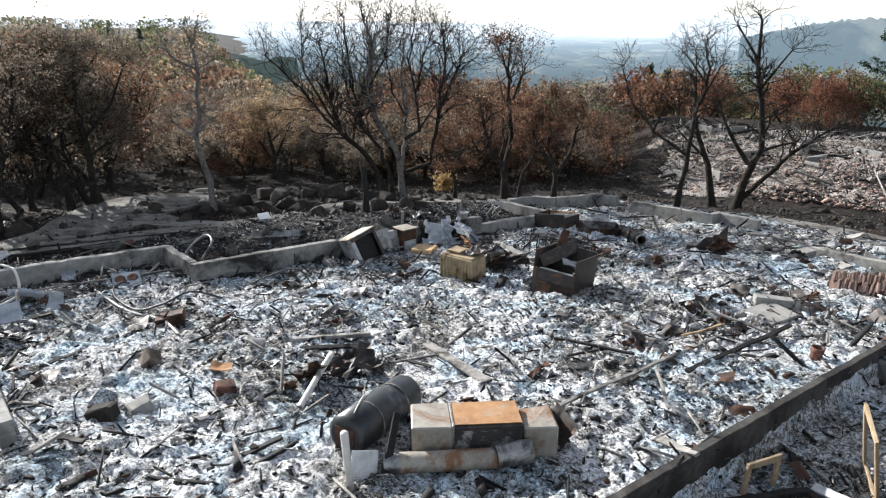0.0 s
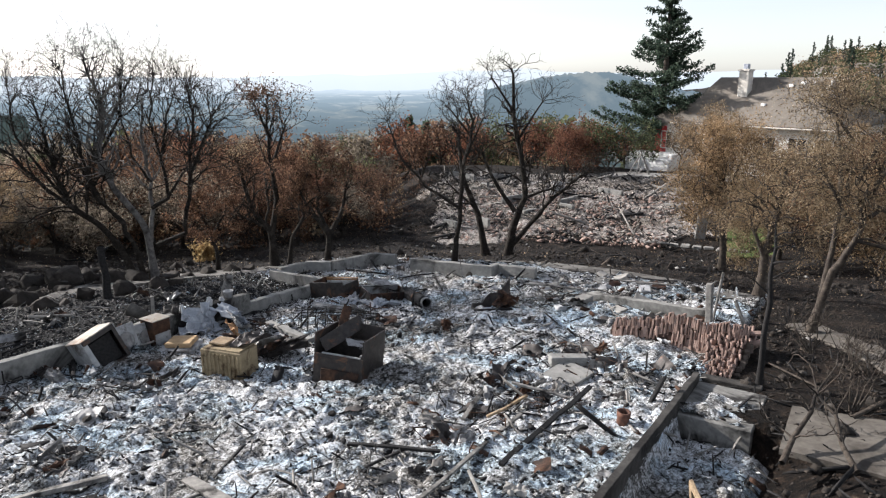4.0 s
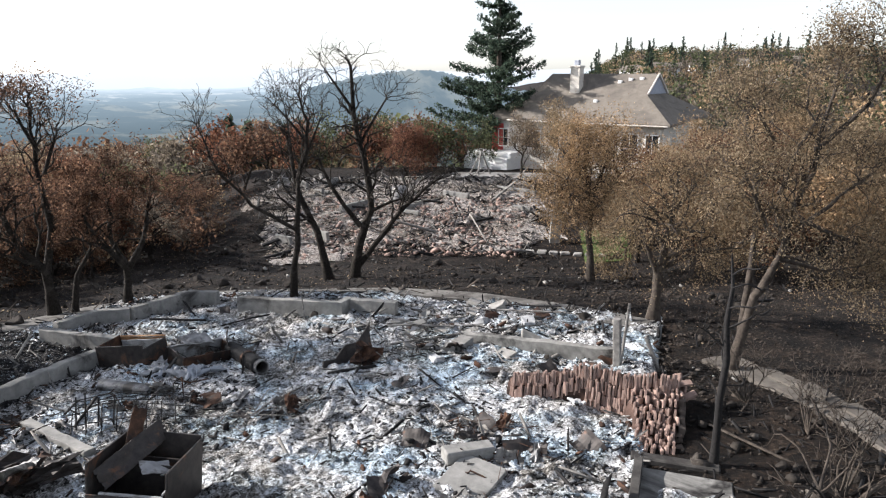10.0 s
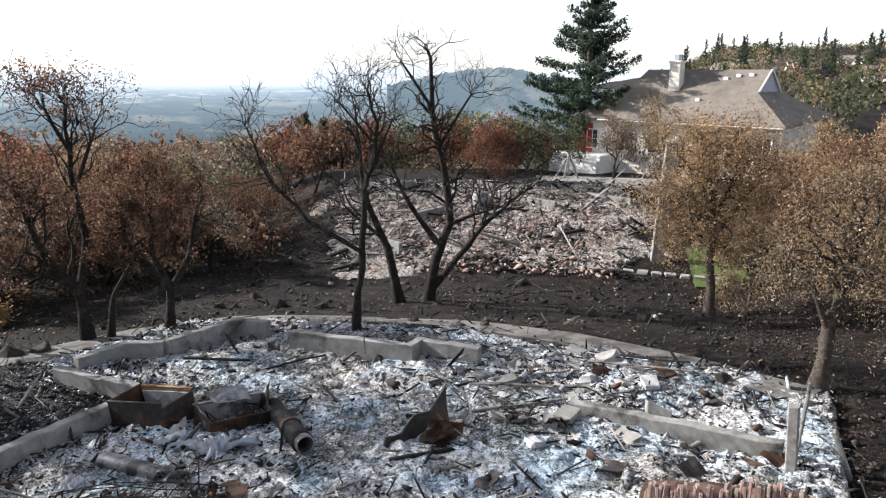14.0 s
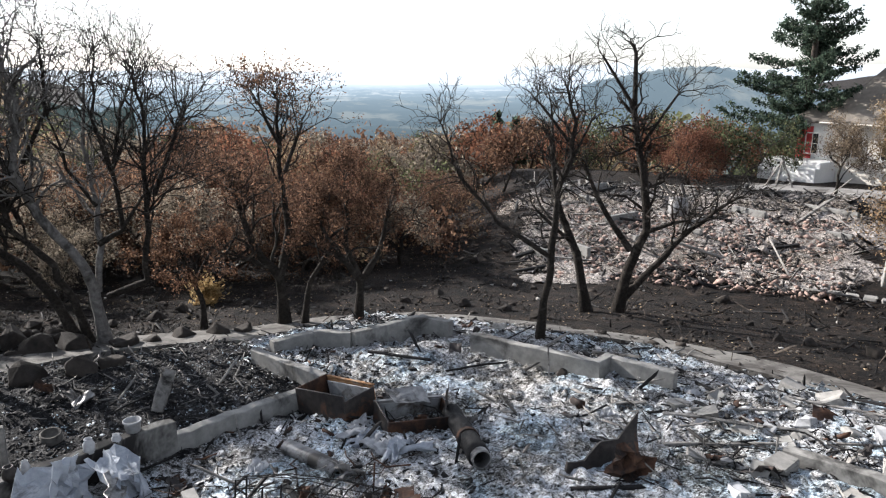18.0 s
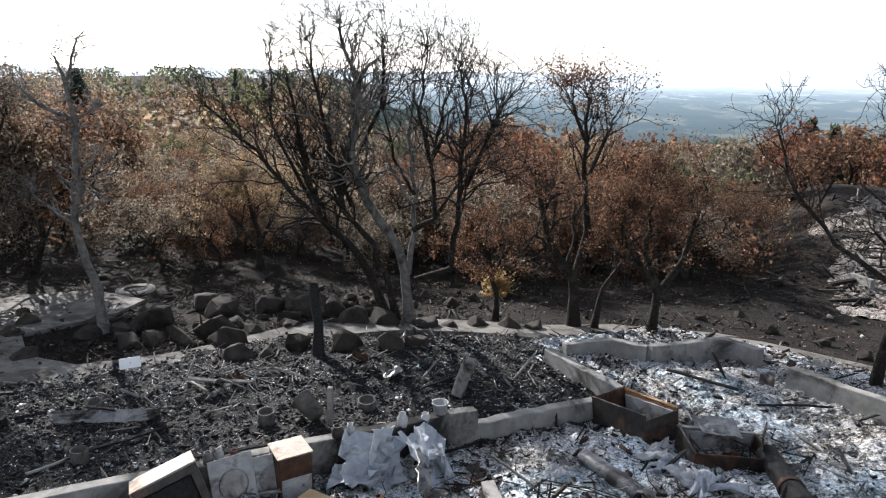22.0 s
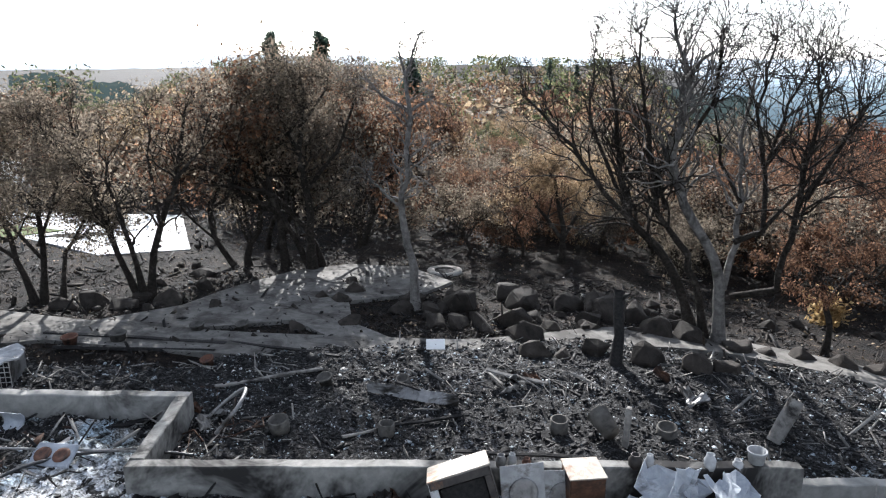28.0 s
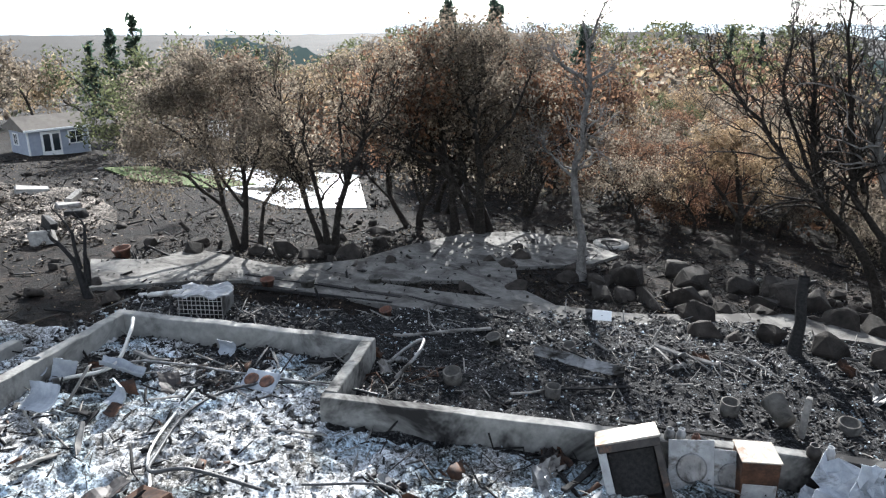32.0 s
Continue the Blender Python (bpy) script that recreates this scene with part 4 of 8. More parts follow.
for d_, az_, s_, k_ in ((48, 40.0, 0.98, 4), (49, 43.6, 1.12, 2), (47, 46.8, 0.6, 4)):
    copy_thing(near_trees[k_], pose(*at(d_, az_), gz(*at(d_, az_)), 0, 0, d_ * 5) @ Matrix.Diagonal((s_ * 0.8, s_ * 0.8, s_, 1)))


def far_woods(name, label, n, az0, az1, d0, d1, material, seed, h=5.0, per=100, avoid=None, leaf=0.062):
    """Trees too far to tell apart: crowns of leaf clumps on thin trunks, in one mesh."""
    rng = np.random.default_rng(seed)
    az, d = np.radians(rng.uniform(az0, az1, n)), np.sqrt(rng.uniform(d0 ** 2, d1 ** 2, n))
    x, y = EYE0[0] + d * np.sin(az), EYE0[1] + d * np.cos(az)
    if avoid:
        clear = np.array([not avoid(p, q) for p, q in zip(x, y)])
        x, y, n = x[clear], y[clear], int(clear.sum())
    z, s = G(x, y), h * rng.uniform(0.6, 1.3, n)
    r = rng.normal(0, 1, (n, per, 3))
    r /= np.linalg.norm(r, axis=2, keepdims=True)
    r *= rng.uniform(0.35, 1.0, (n, per, 1)) ** 0.5
    c = np.stack([x, y, z + s * 0.55], 1)[:, None] + r * np.stack([s * 0.5, s * 0.5, s * 0.45], 1)[:, None]
    c = c.reshape(-1, 3)
    a = rng.normal(0, 1, c.shape)
    a /= np.linalg.norm(a, axis=1, keepdims=True)
    b = np.cross(a, rng.normal(0, 1, c.shape))
    b /= np.linalg.norm(b, axis=1, keepdims=True) + 1e-9
    k = (np.repeat(s, per) * leaf * rng.uniform(0.6, 1.4, len(c)))[:, None]
    v = np.stack([c - a * k, c + b * k * 0.7, c + a * k, c - b * k * 0.7], 1).reshape(-1, 3)
    ob = new(name, mesh_np(name, v, np.arange(len(v)).reshape(-1, 4), material))
    return tagged(ob, label, "woods", kind="stuff")


far_woods("far_woods", "brown scorched woods below the clearing", 420, -64, 24, 66, 170, LEAF_BROWN, 1, 4.6)
far_woods("far_woods", "dry olive woods below the clearing", 420, -64, 28, 66, 220, LEAF_OLIVE, 2, 4.8)
far_woods("far_woods", "green woods spared by the fire", 460, -100, 30, 80, 330, LEAF_GREEN, 3, 6.0)
far_woods("far_woods", "dark singed woods", 300, -100, 24, 70, 260, LEAF_DARK, 4, 5.2)
far_woods("burnt_scrub", "low scorched brown scrub among the trees", 300, -62, -13, 28, 70, LEAF_BROWN, 8, 2.3, 90, patio_or_pool, 0.05)
far_woods("burnt_scrub", "low singed grey scrub among the trees", 380, -62, -13, 28, 85, LEAF_DARK, 9, 2.4, 90, patio_or_pool, 0.05)
far_woods("burnt_scrub", "low dry scrub below the clearing", 120, -14, 14, 30, 70, LEAF_OLIVE, 11, 1.5, 70, None, 0.055)
far_woods("burnt_scrub", "scorched brown scrub below the clearing", 230, -16, 13, 31, 66, LEAF_BROWN, 12, 1.9, 90, None, 0.05)
far_woods("ridge_woods", "green and brown woods on the eastern ridge", 500, 34, 74, 95, 480, LEAF_GREEN, 5, 6.0)
far_woods("ridge_woods", "brown woods on the eastern ridge", 420, 36, 74, 85, 480, LEAF_DARK, 6, 5.0)
far_woods("ridge_woods", "dry woods on the eastern ridge", 300, 36, 74, 85, 480, LEAF_OLIVE, 7, 5.0)


def fir(x, y, height, seed, label, spread=0.23, full=True):
    rng = np.random.default_rng(seed)
    ob = empty("fir_tree", pose(x, y, gz(x, y)), label, "tree")
    v, f = tube_arrays([([(0, 0, -0.2), (0, 0, height * 0.5), (0, 0, height)], [height * 0.02, height * 0.013, 0.02], 8)])
    child("trunk", mesh_np("trunk", v, f, BARK_BROWN, True), ob)
    lines, vs, n0 = [], [], 0
    z = height * 0.16
    cs = []
    while z < height * 0.985:
        reach = spread * height * (1 - z / height) ** 0.85 + 0.15
        for k in range(5 if full else 3):
            a = rng.uniform(0, 2 * np.pi)
            d = np.array([math.cos(a), math.sin(a), 0.0])
            rr = reach * rng.uniform(0.55, 1.1)
            p0 = np.array([0, 0, z + rng.uniform(-0.25, 0.25)])
            p1 = p0 + d * rr * 0.55 + np.array([0, 0, -rr * 0.16])
            p2 = p0 + d * rr + np.array([0, 0, rr * 0.1])
            lines.append(([p0, p1, p2], [0.05, 0.03, 0.012], 4))
            m = int(26 * rr) + 10 if full else int(2.5 * rr) + 3
            for f1 in rng.uniform(0.12, 1.0, m):
                q = p0 * (1 - f1) ** 2 + 2 * p1 * f1 * (1 - f1) + p2 * f1 * f1
                cs.append(q + np.cross(d, [0, 0, 1]) * rng.normal(0, 0.13 * rr * (1.15 - f1)) + np.array([0, 0, rng.uniform(-0.2, 0.04)]))
        z += height * (0.036 if full else 0.05)
    v, f = tube_arrays(lines)
    child("limb", mesh_np("limb", v, f, BARK_BROWN, True), ob)["kind"] = "stuff"
    v, f = leaf_arrays(rng, [(c, c) for c in cs], 3 if full else 2, 0.12, 0.13 if full else 0.4)
    child("crown", mesh_np("crown", v, f, NEEDLE), ob)
    return ob


fir(40.9, 58.4, 17.0, 3, "tall dark green fir beside the white house", 0.47)
for k, (d, az, h) in enumerate([(70, 15.5, 6), (72, 17, 5.5), (85, -72, 10), (88, -73.5, 9), (83, -70.5, 11), (110, -64, 9), (113, -63, 10), (115, -62.2, 9.5), (150, -25, 9), (152, -27, 10)]):
    fir(*at(d, az), h, 30 + k, "dark green conifer in the distance", 0.26, False)
for k, (d, az, h) in enumerate([(41, -47.8, 8.4), (44, -44.2, 8.8), (50, -37.5, 7.6)]):
    fir(*at(d, az), h, 50 + k, "tall dark conifer behind the burnt oaks", 0.27, True)
random.seed(8)
for k in range(46):
    az = random.uniform(37, 64)
    d = random.uniform(230, 420)
    s = random.uniform(0.6, 1.0)
    if k == 0:
        pine = fir(*at(d, az), 13, 60, "pine on the far ridge", 0.2, False)
        pine["group"] = "pines on the far ridge"
    else:
        x, y = at(d, az)
        copy_thing(pine, pose(x, y, gz(x, y) - 0.2, 0, 0, random.uniform(0, 360)) @ Matrix.Diagonal((s, s, s * random.uniform(0.8, 1.2), 1)))


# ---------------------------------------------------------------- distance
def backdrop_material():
    m, nt, b = mat("painted_distance_haze", 1.0)
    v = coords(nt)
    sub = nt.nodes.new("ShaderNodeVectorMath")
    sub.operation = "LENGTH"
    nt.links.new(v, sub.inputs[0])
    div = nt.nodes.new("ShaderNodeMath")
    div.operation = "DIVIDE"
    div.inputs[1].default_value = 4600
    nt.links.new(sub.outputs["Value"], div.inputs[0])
    # aerial haze painted into the colours: paler and bluer with distance
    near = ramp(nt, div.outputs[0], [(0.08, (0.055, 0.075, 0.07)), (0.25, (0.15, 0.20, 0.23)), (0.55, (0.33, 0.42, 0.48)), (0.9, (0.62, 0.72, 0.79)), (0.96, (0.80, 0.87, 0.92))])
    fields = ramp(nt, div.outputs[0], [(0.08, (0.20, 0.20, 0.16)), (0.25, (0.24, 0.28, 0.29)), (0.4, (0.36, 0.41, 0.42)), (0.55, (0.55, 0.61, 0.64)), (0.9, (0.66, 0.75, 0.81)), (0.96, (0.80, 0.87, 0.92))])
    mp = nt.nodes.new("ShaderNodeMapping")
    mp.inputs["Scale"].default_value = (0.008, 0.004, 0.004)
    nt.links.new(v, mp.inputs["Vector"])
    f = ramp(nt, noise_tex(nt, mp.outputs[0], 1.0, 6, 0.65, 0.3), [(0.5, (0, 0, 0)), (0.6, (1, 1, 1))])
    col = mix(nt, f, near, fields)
    # the painted haze glows by emission; scene light has no effect on it
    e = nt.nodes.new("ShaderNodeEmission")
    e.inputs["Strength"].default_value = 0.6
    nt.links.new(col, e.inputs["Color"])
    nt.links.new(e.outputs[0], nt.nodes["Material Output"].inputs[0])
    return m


PAINTED_HAZE = backdrop_material()


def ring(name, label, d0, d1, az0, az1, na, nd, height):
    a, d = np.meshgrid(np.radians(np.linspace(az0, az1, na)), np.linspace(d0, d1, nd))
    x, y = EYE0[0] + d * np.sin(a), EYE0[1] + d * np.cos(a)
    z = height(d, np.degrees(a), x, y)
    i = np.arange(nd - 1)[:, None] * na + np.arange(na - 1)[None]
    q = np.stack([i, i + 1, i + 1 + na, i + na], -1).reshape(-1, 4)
    ob = new(name, mesh_np(name, np.stack([x, y, z], -1).reshape(-1, 3), q, PAINTED_HAZE, True))
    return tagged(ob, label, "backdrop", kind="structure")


# distant land, all in the glowing painted-haze material
ring("backdrop_valley", "wooded valley with pale fields in the distance, haze painted on", 420, 4300, -110, 80, 500, 70,
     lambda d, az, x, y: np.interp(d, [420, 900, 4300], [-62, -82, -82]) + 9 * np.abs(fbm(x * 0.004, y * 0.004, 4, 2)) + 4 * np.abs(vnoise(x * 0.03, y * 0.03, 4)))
ring("backdrop_mountains", "mountain ridge on the horizon, paled by painted haze", 4320, 4600, -110, 80, 500, 6,
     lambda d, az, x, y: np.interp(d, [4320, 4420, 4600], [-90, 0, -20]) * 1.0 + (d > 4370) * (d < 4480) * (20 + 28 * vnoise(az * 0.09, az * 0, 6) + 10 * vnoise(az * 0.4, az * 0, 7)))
ring("backdrop_hill", "wooded hill beyond the valley's edge, haze painted on", 1250, 1700, 22, 46, 160, 14,
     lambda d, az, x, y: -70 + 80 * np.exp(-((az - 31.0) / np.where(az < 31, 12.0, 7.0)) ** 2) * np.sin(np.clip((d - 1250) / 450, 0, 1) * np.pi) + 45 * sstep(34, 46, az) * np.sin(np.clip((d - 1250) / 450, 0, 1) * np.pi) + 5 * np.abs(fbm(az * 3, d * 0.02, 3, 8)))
ring("backdrop_west_hill", "wooded slope beyond the trees, haze painted on", 330, 520, -66, -12, 200, 10,
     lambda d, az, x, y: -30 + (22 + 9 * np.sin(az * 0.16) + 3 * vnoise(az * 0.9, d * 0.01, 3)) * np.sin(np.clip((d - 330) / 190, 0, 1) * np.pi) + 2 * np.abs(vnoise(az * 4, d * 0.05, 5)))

# ---------------------------------------------------------------- the house that survived, and smaller buildings
STUCCO = surface("pale_stucco", (0.56, 0.52, 0.46), (0.66, 0.62, 0.56), 3, (0.45, 0.41, 0.36), 0.5, 0.9, 0, 0.15, 0.004)
WHITE = surface("white_paint", (0.72, 0.71, 0.69), (0.82, 0.81, 0.79), 5, (0.5, 0.48, 0.45), 1.2, 0.6, 0, 0.1, 0.003, 0, 0.66)
SHINGLE = surface("brown_grey_shingles", (0.145, 0.126, 0.106), (0.205, 0.18, 0.152), 2.5, (0.12, 0.105, 0.09), 0.4, 0.9, 0, 0.6, 0.02)
DARKGLASS, _nt, _b = mat("dark_window_glass", 0.08)
_b.inputs["Base Color"].default_value = (0.02, 0.025, 0.03, 1)
REDPAINT = surface("red_paint", (0.42, 0.03, 0.035), (0.52, 0.05, 0.05), 5, None, 1, 0.5, 0, 0.1, 0.002)
GREYPAINT = surface("grey_blue_paint", (0.26, 0.28, 0.33), (0.34, 0.36, 0.42), 4, None, 1, 0.6, 0, 0.1, 0.003)
ASPHALT = surface("pale_drive", (0.22, 0.21, 0.20), (0.32, 0.31, 0.29), 3, (0.12, 0.11, 0.10), 0.5, 0.9, 0, 0.3, 0.005)


def prism(pts, faces):
    bm = bmesh.new()
    vs = [bm.verts.new(p) for p in pts]
    for f in faces:
        bm.faces.new([vs[i] for i in f])
    bmesh.ops.recalc_face_normals(bm, faces=bm.faces[:])
    return bm


def gable_roof(x0, x1, y0, y1, z0, z1, hip0=0.0, hip1=0.0, over=0.4, thick=0.18):
    """A roof with its ridge along x; hip0 and hip1 pull the ridge's ends in."""
    ym = (y0 + y1) / 2
    X0, X1, Y0, Y1 = x0 - over, x1 + over, y0 - over, y1 + over
    p = [(X0, Y0, z0), (X1, Y0, z0), (X1, Y1, z0), (X0, Y1, z0), (X0 + hip0, ym, z1), (X1 - hip1, ym, z1)]
    q = [(a, b, c - thick) for a, b, c in p[:4]]
    return prism(p + q, [(0, 1, 5, 4), (2, 3, 4, 5), (1, 2, 5), (3, 0, 4), (6, 7, 1, 0), (7, 8, 2, 1), (8, 9, 3, 2), (9, 6, 0, 3), (9, 8, 7, 6)])


def window(parent, x, y, z, w, h, turn=0, frame_mat=None):
    """A window set in a wall: frame with its pane and muntins."""
    m = pose(x, y, z, 0, 0, turn)
    pts, faces = [], []
    for yy in (-0.11, 0.0):
        for e in (0.08, 0.0):
            pts += [(-w / 2 - e, yy, -h / 2 - e), (w / 2 + e, yy, -h / 2 - e), (w / 2 + e, yy, h / 2 + e), (-w / 2 - e, yy, h / 2 + e)]
    for k in range(4):
        n = (k + 1) % 4
        faces += [(k, n, 4 + n, 4 + k), (8 + k, 12 + k, 12 + n, 8 + n), (k, 8 + k, 8 + n, n), (4 + k, 4 + n, 12 + n, 12 + k)]
    fr = part("window", prism(pts, faces), frame_mat or WHITE, parent, "", m)
    part("muntin", box_bm(0.04, 0.04, h, 0.004, (0, -0.075, -h / 2)), frame_mat or WHITE, fr)
    part("muntin", box_bm(w, 0.03, 0.04, 0.004, (0, -0.075, -0.02)), frame_mat or WHITE, fr)
    part("pane", box_bm(w, 0.03, h, 0, (0, -0.03, -h / 2)), DARKGLASS, fr)
    return fr


def house():
    """Its front corner is the origin; the front runs back along -x, the depth along +y."""
    ob = empty("house", pose(44.6, 42.5, -1.95, 0, 0, -69), "pale single-storey house with a brown shingle roof and chimney", "house")
    part("wall", box_bm(12.6, 9.4, 4.25, 0.02, (-6.5, 4.9, 0)), STUCCO, ob)
    part("wall", box_bm(3.0, 7.0, 4.1, 0.02, (-14.1, 3.9, 0)), WHITE, ob)
    ym, e, r = 4.9, 4.3, 8.0
    X0, X1, Y0, Y1, th = -13.6, 0.5, -0.45, 10.0, 0.18
    gx, gzz = -2.6, 6.6
    w = 2.3
    pts = [(X0, Y0, e), (X1, Y0, e), (X1, Y1, e + 0.35), (X0, Y1, e), (-12.2, ym, r), (gx, ym, r), (gx, ym - w, r - w * 0.69), (gx, ym + w, r - w * 0.69)]
    pts += [(x, y, z - th) for x, y, z in pts[:4]]
    part("roof", prism(pts, [(0, 1, 6, 5, 4), (2, 3, 4, 5, 7), (1, 2, 7, 6), (3, 0, 4), (8, 9, 1, 0), (9, 10, 2, 1), (10, 11, 3, 2), (11, 8, 0, 3), (11, 10, 9, 8)]), SHINGLE, ob)
    part("gable", prism([(gx + 0.02, ym - w + 0.05, r - w * 0.69), (gx + 0.02, ym + w - 0.05, r - w * 0.69), (gx + 0.02, ym, r - 0.05), (gx - 0.3, ym - w + 0.05, r - w * 0.69), (gx - 0.3, ym + w - 0.05, r - w * 0.69), (gx - 0.3, ym, r - 0.05)], [(0, 1, 2), (5, 4, 3), (0, 3, 4, 1), (1, 4, 5, 2), (2, 5, 3, 0)]), GREYPAINT, ob, "grey-blue boarded gable")
    for sgn in (-1, 1):
        bm = bmesh.new()
        length = w * 1.215
        box_bm(0.12, length, 0.16, 0.01, (0, 0, -0.08), bm)
        part("barge_board", bm, STUCCO, ob, "", pose(gx + 0.1, ym + sgn * w / 2, r - w * 0.345, -sgn * 34.6, 0, 0))
    part("roof", gable_roof(-15.6, -12.4, 0.3, 7.6, 4.25, 6.55, 2.0, 0), SHINGLE, ob)
    ch = part("chimney", box_bm(0.85, 0.8, 3.0, 0.02, (-8.9, 3.0, 5.5)), STUCCO, ob)
    part("cap", box_bm(1.0, 0.95, 0.16, 0.02, (-8.9, 3.0, 8.5)), STUCCO, ch)
    part("flue", box_bm(0.4, 0.4, 0.4, 0.02, (-8.9, 3.0, 8.7)), GREYPAINT, ch)
    part("wall", prism([(-0.25, 5.0, 3.9), (-0.25, 9.5, 3.9), (-0.25, 9.5, 4.5), (-0.25, 5.0, 4.3), (-0.5, 5.0, 3.9), (-0.5, 9.5, 3.9), (-0.5, 9.5, 4.5), (-0.5, 5.0, 4.3)], [(0, 1, 2, 3), (7, 6, 5, 4), (0, 4, 5, 1), (1, 5, 6, 2), (2, 6, 7, 3), (3, 7, 4, 0)]), STUCCO, ob)
    for vx, vy in ((-5.4, 3.9), (-4.6, 4.2), (-3.7, 4.3), (-6.5, 1.7)):
        part("vent", box_bm(0.34, 0.3, 0.24, 0.03, (vx, vy, 4.3 + (vy + 0.45) * 0.69 - 0.08)), WHITE, ob)
    part("gutter", box_bm(13.9, 0.12, 0.1, 0.02, (-6.6, -0.52, 4.12)), STUCCO, ob)
    for wx, wz, w_, h in ((-11.4, 2.6, 1.4, 1.4), (-8.6, 2.6, 1.6, 1.4), (-5.4, 2.6, 1.8, 1.5), (-2.8, 2.3, 1.3, 2.2), (-1.0, 2.3, 1.0, 2.2)):
        window(ob, wx, 0.2, wz, w_, h)
    window(ob, -14.4, 0.4, 2.6, 0.9, 1.4)
    part("door", box_bm(1.15, 0.1, 2.3, 0.02, (-15.0, 0.38, 1.5)), REDPAINT, ob, "red front door")
    part("step", box_bm(4.4, 2.0, 1.5, 0.03, (-14.6, -0.7, 0)), WHITE, ob)
    part("step", box_bm(4.4, 0.6, 1.1, 0.03, (-14.6, -1.95, 0)), WHITE, ob)
    return ob


house()


def drive():
    """The drive between the surviving house and the second ruin."""
    a, d = np.meshgrid(np.linspace(34, 46.5, 30), np.linspace(48, 53, 6))
    d = d + (a - 44) * 0.02
    x, y = EYE0[0] + d * np.sin(np.radians(a)), EYE0[1] + d * np.cos(np.radians(a))
    i = np.arange(5)[:, None] * 30 + np.arange(29)[None]
    q = np.stack([i, i + 1, i + 31, i + 30], -1).reshape(-1, 4)
    ob = new("road", mesh_np("road", np.stack([x, y, G(x, y) + 0.05], -1).reshape(-1, 3), q, ASPHALT, True))
    tagged(ob, "pale asphalt drive in front of the house", "road", kind="structure")


drive()


def shed():
    x, y = -37.0, 19.9
    ob = empty("garden_shed", pose(x, y, gz(x, y) - 0.05, 0, 0, 100) @ Matrix.Scale(0.62, 4), "small grey-blue garden shed with white trim", "shed")
    part("wall", box_bm(4.6, 3.2, 2.2, 0.02), GREYPAINT, ob)
    part("roof", gable_roof(-2.3, 2.3, -1.6, 1.6, 2.2, 3.1, 0, 0, 0.35, 0.12), SHINGLE, ob)
    for sx in (-2.3, 2.3):
        part("trim", box_bm(0.12, 0.12, 2.2, 0.01, (sx, -1.6, 0)), WHITE, ob)
    part("trim", box_bm(5.3, 0.08, 0.16, 0.01, (0, -1.96, 2.05)), WHITE, ob)
    dr = part("door", box_bm(1.5, 0.08, 1.95, 0.01, (-0.6, -1.62, 0)), WHITE, ob)
    for k in (-0.95, -0.25):
        part("pane", box_bm(0.5, 0.03, 1.3, 0, (k, -1.67, 0.45)), DARKGLASS, dr)
    window(ob, 1.3, -1.6, 1.35, 1.0, 0.9)
    window(ob, -2.3, 0.4, 1.35, 0.7, 0.8, -90)
    return ob


shed()


def far_house(d, az, s, label, turn):
    x, y = at(d, az)
    ob = empty("far_house", pose(x, y, gz(x, y), 0, 0, -az + turn) @ Matrix.Scale(s, 4), label, "house", "houses on the far slopes")
    part("wall", box_bm(11, 7, 3.2, 0.02, (0, 3.5, -0.6)), WHITE, ob)
    part("roof", gable_roof(-5.5, 5.5, 0, 7, 2.6, 4.6, 0, 0), SHINGLE, ob)
    for wx in (-3.5, 0, 3.4):
        window(ob, wx, 0, 1.4, 1.5, 1.2)
    return ob


far_house(205, -28.6, 1.0, "white house on the slope beyond the burnt trees", 25)
far_house(215, -33.5, 1.0, "pale house on the wooded slope", -20)
for k, (d, az) in enumerate([(260, 47.5), (275, 50), (290, 53), (300, 55.5), (240, 57.5), (310, 44), (320, 59)]):
    far_house(d, az, 0.9, "pale house on the far eastern ridge", 30 * (k % 3) - 30)

# ---------------------------------------------------------------- second ruin and the ruin by the shed
def ruin_grid(az0, az1, d0, d1, na, nd, edge=2.0):
    a, d = np.meshgrid(np.linspace(az0, az1, na), np.linspace(d0, d1, nd))
    x, y = EYE0[0] + d * np.sin(np.radians(a)), EYE0[1] + d * np.cos(np.radians(a))
    n = 2.2 * fbm(x * 0.22, y * 0.22, 3, 13)
    k = sstep(0, edge, d - d0 - 0.6 + n) * sstep(0, edge, d1 - d - 0.6 + n) * sstep(0, 2.5, a - az0 + n) * sstep(0, 2.5, az1 - a + n)
    return x, y, k


rubble("ash_rubble", "pink-grey ash and rubble of a second burnt house", ruin_grid(15.5, 45, 28.5, 49, 260, 220), ASH_PINK, 0.15, 0.03, 31)
rubble("ash_rubble", "pale ash and rubble near the garden shed", ruin_grid(-90, -72, 21, 34, 120, 120), ASH_BROWN, 0.12, 0.03, 37)


# ---------------------------------------------------------------- things in the burnt house
DARKSTEEL = surface("burnt_dark_steel", (0.018, 0.016, 0.015), (0.06, 0.05, 0.045), 8, (0.16, 0.075, 0.04), 2.5, 0.6, 0.4, 0.4, 0.004, 0, 0.62)
GREYSTEEL = surface("scorched_grey_steel", (0.16, 0.16, 0.16), (0.32, 0.31, 0.30), 6, (0.05, 0.045, 0.04), 2.0, 0.5, 0.5, 0.3, 0.003, 0, 0.52)
PALESTEEL = surface("burnt_white_enamel", (0.22, 0.22, 0.22), (0.42, 0.42, 0.415), 5, (0.08, 0.065, 0.052), 2.2, 0.6, 0.1, 0.3, 0.003, 0, 0.56)
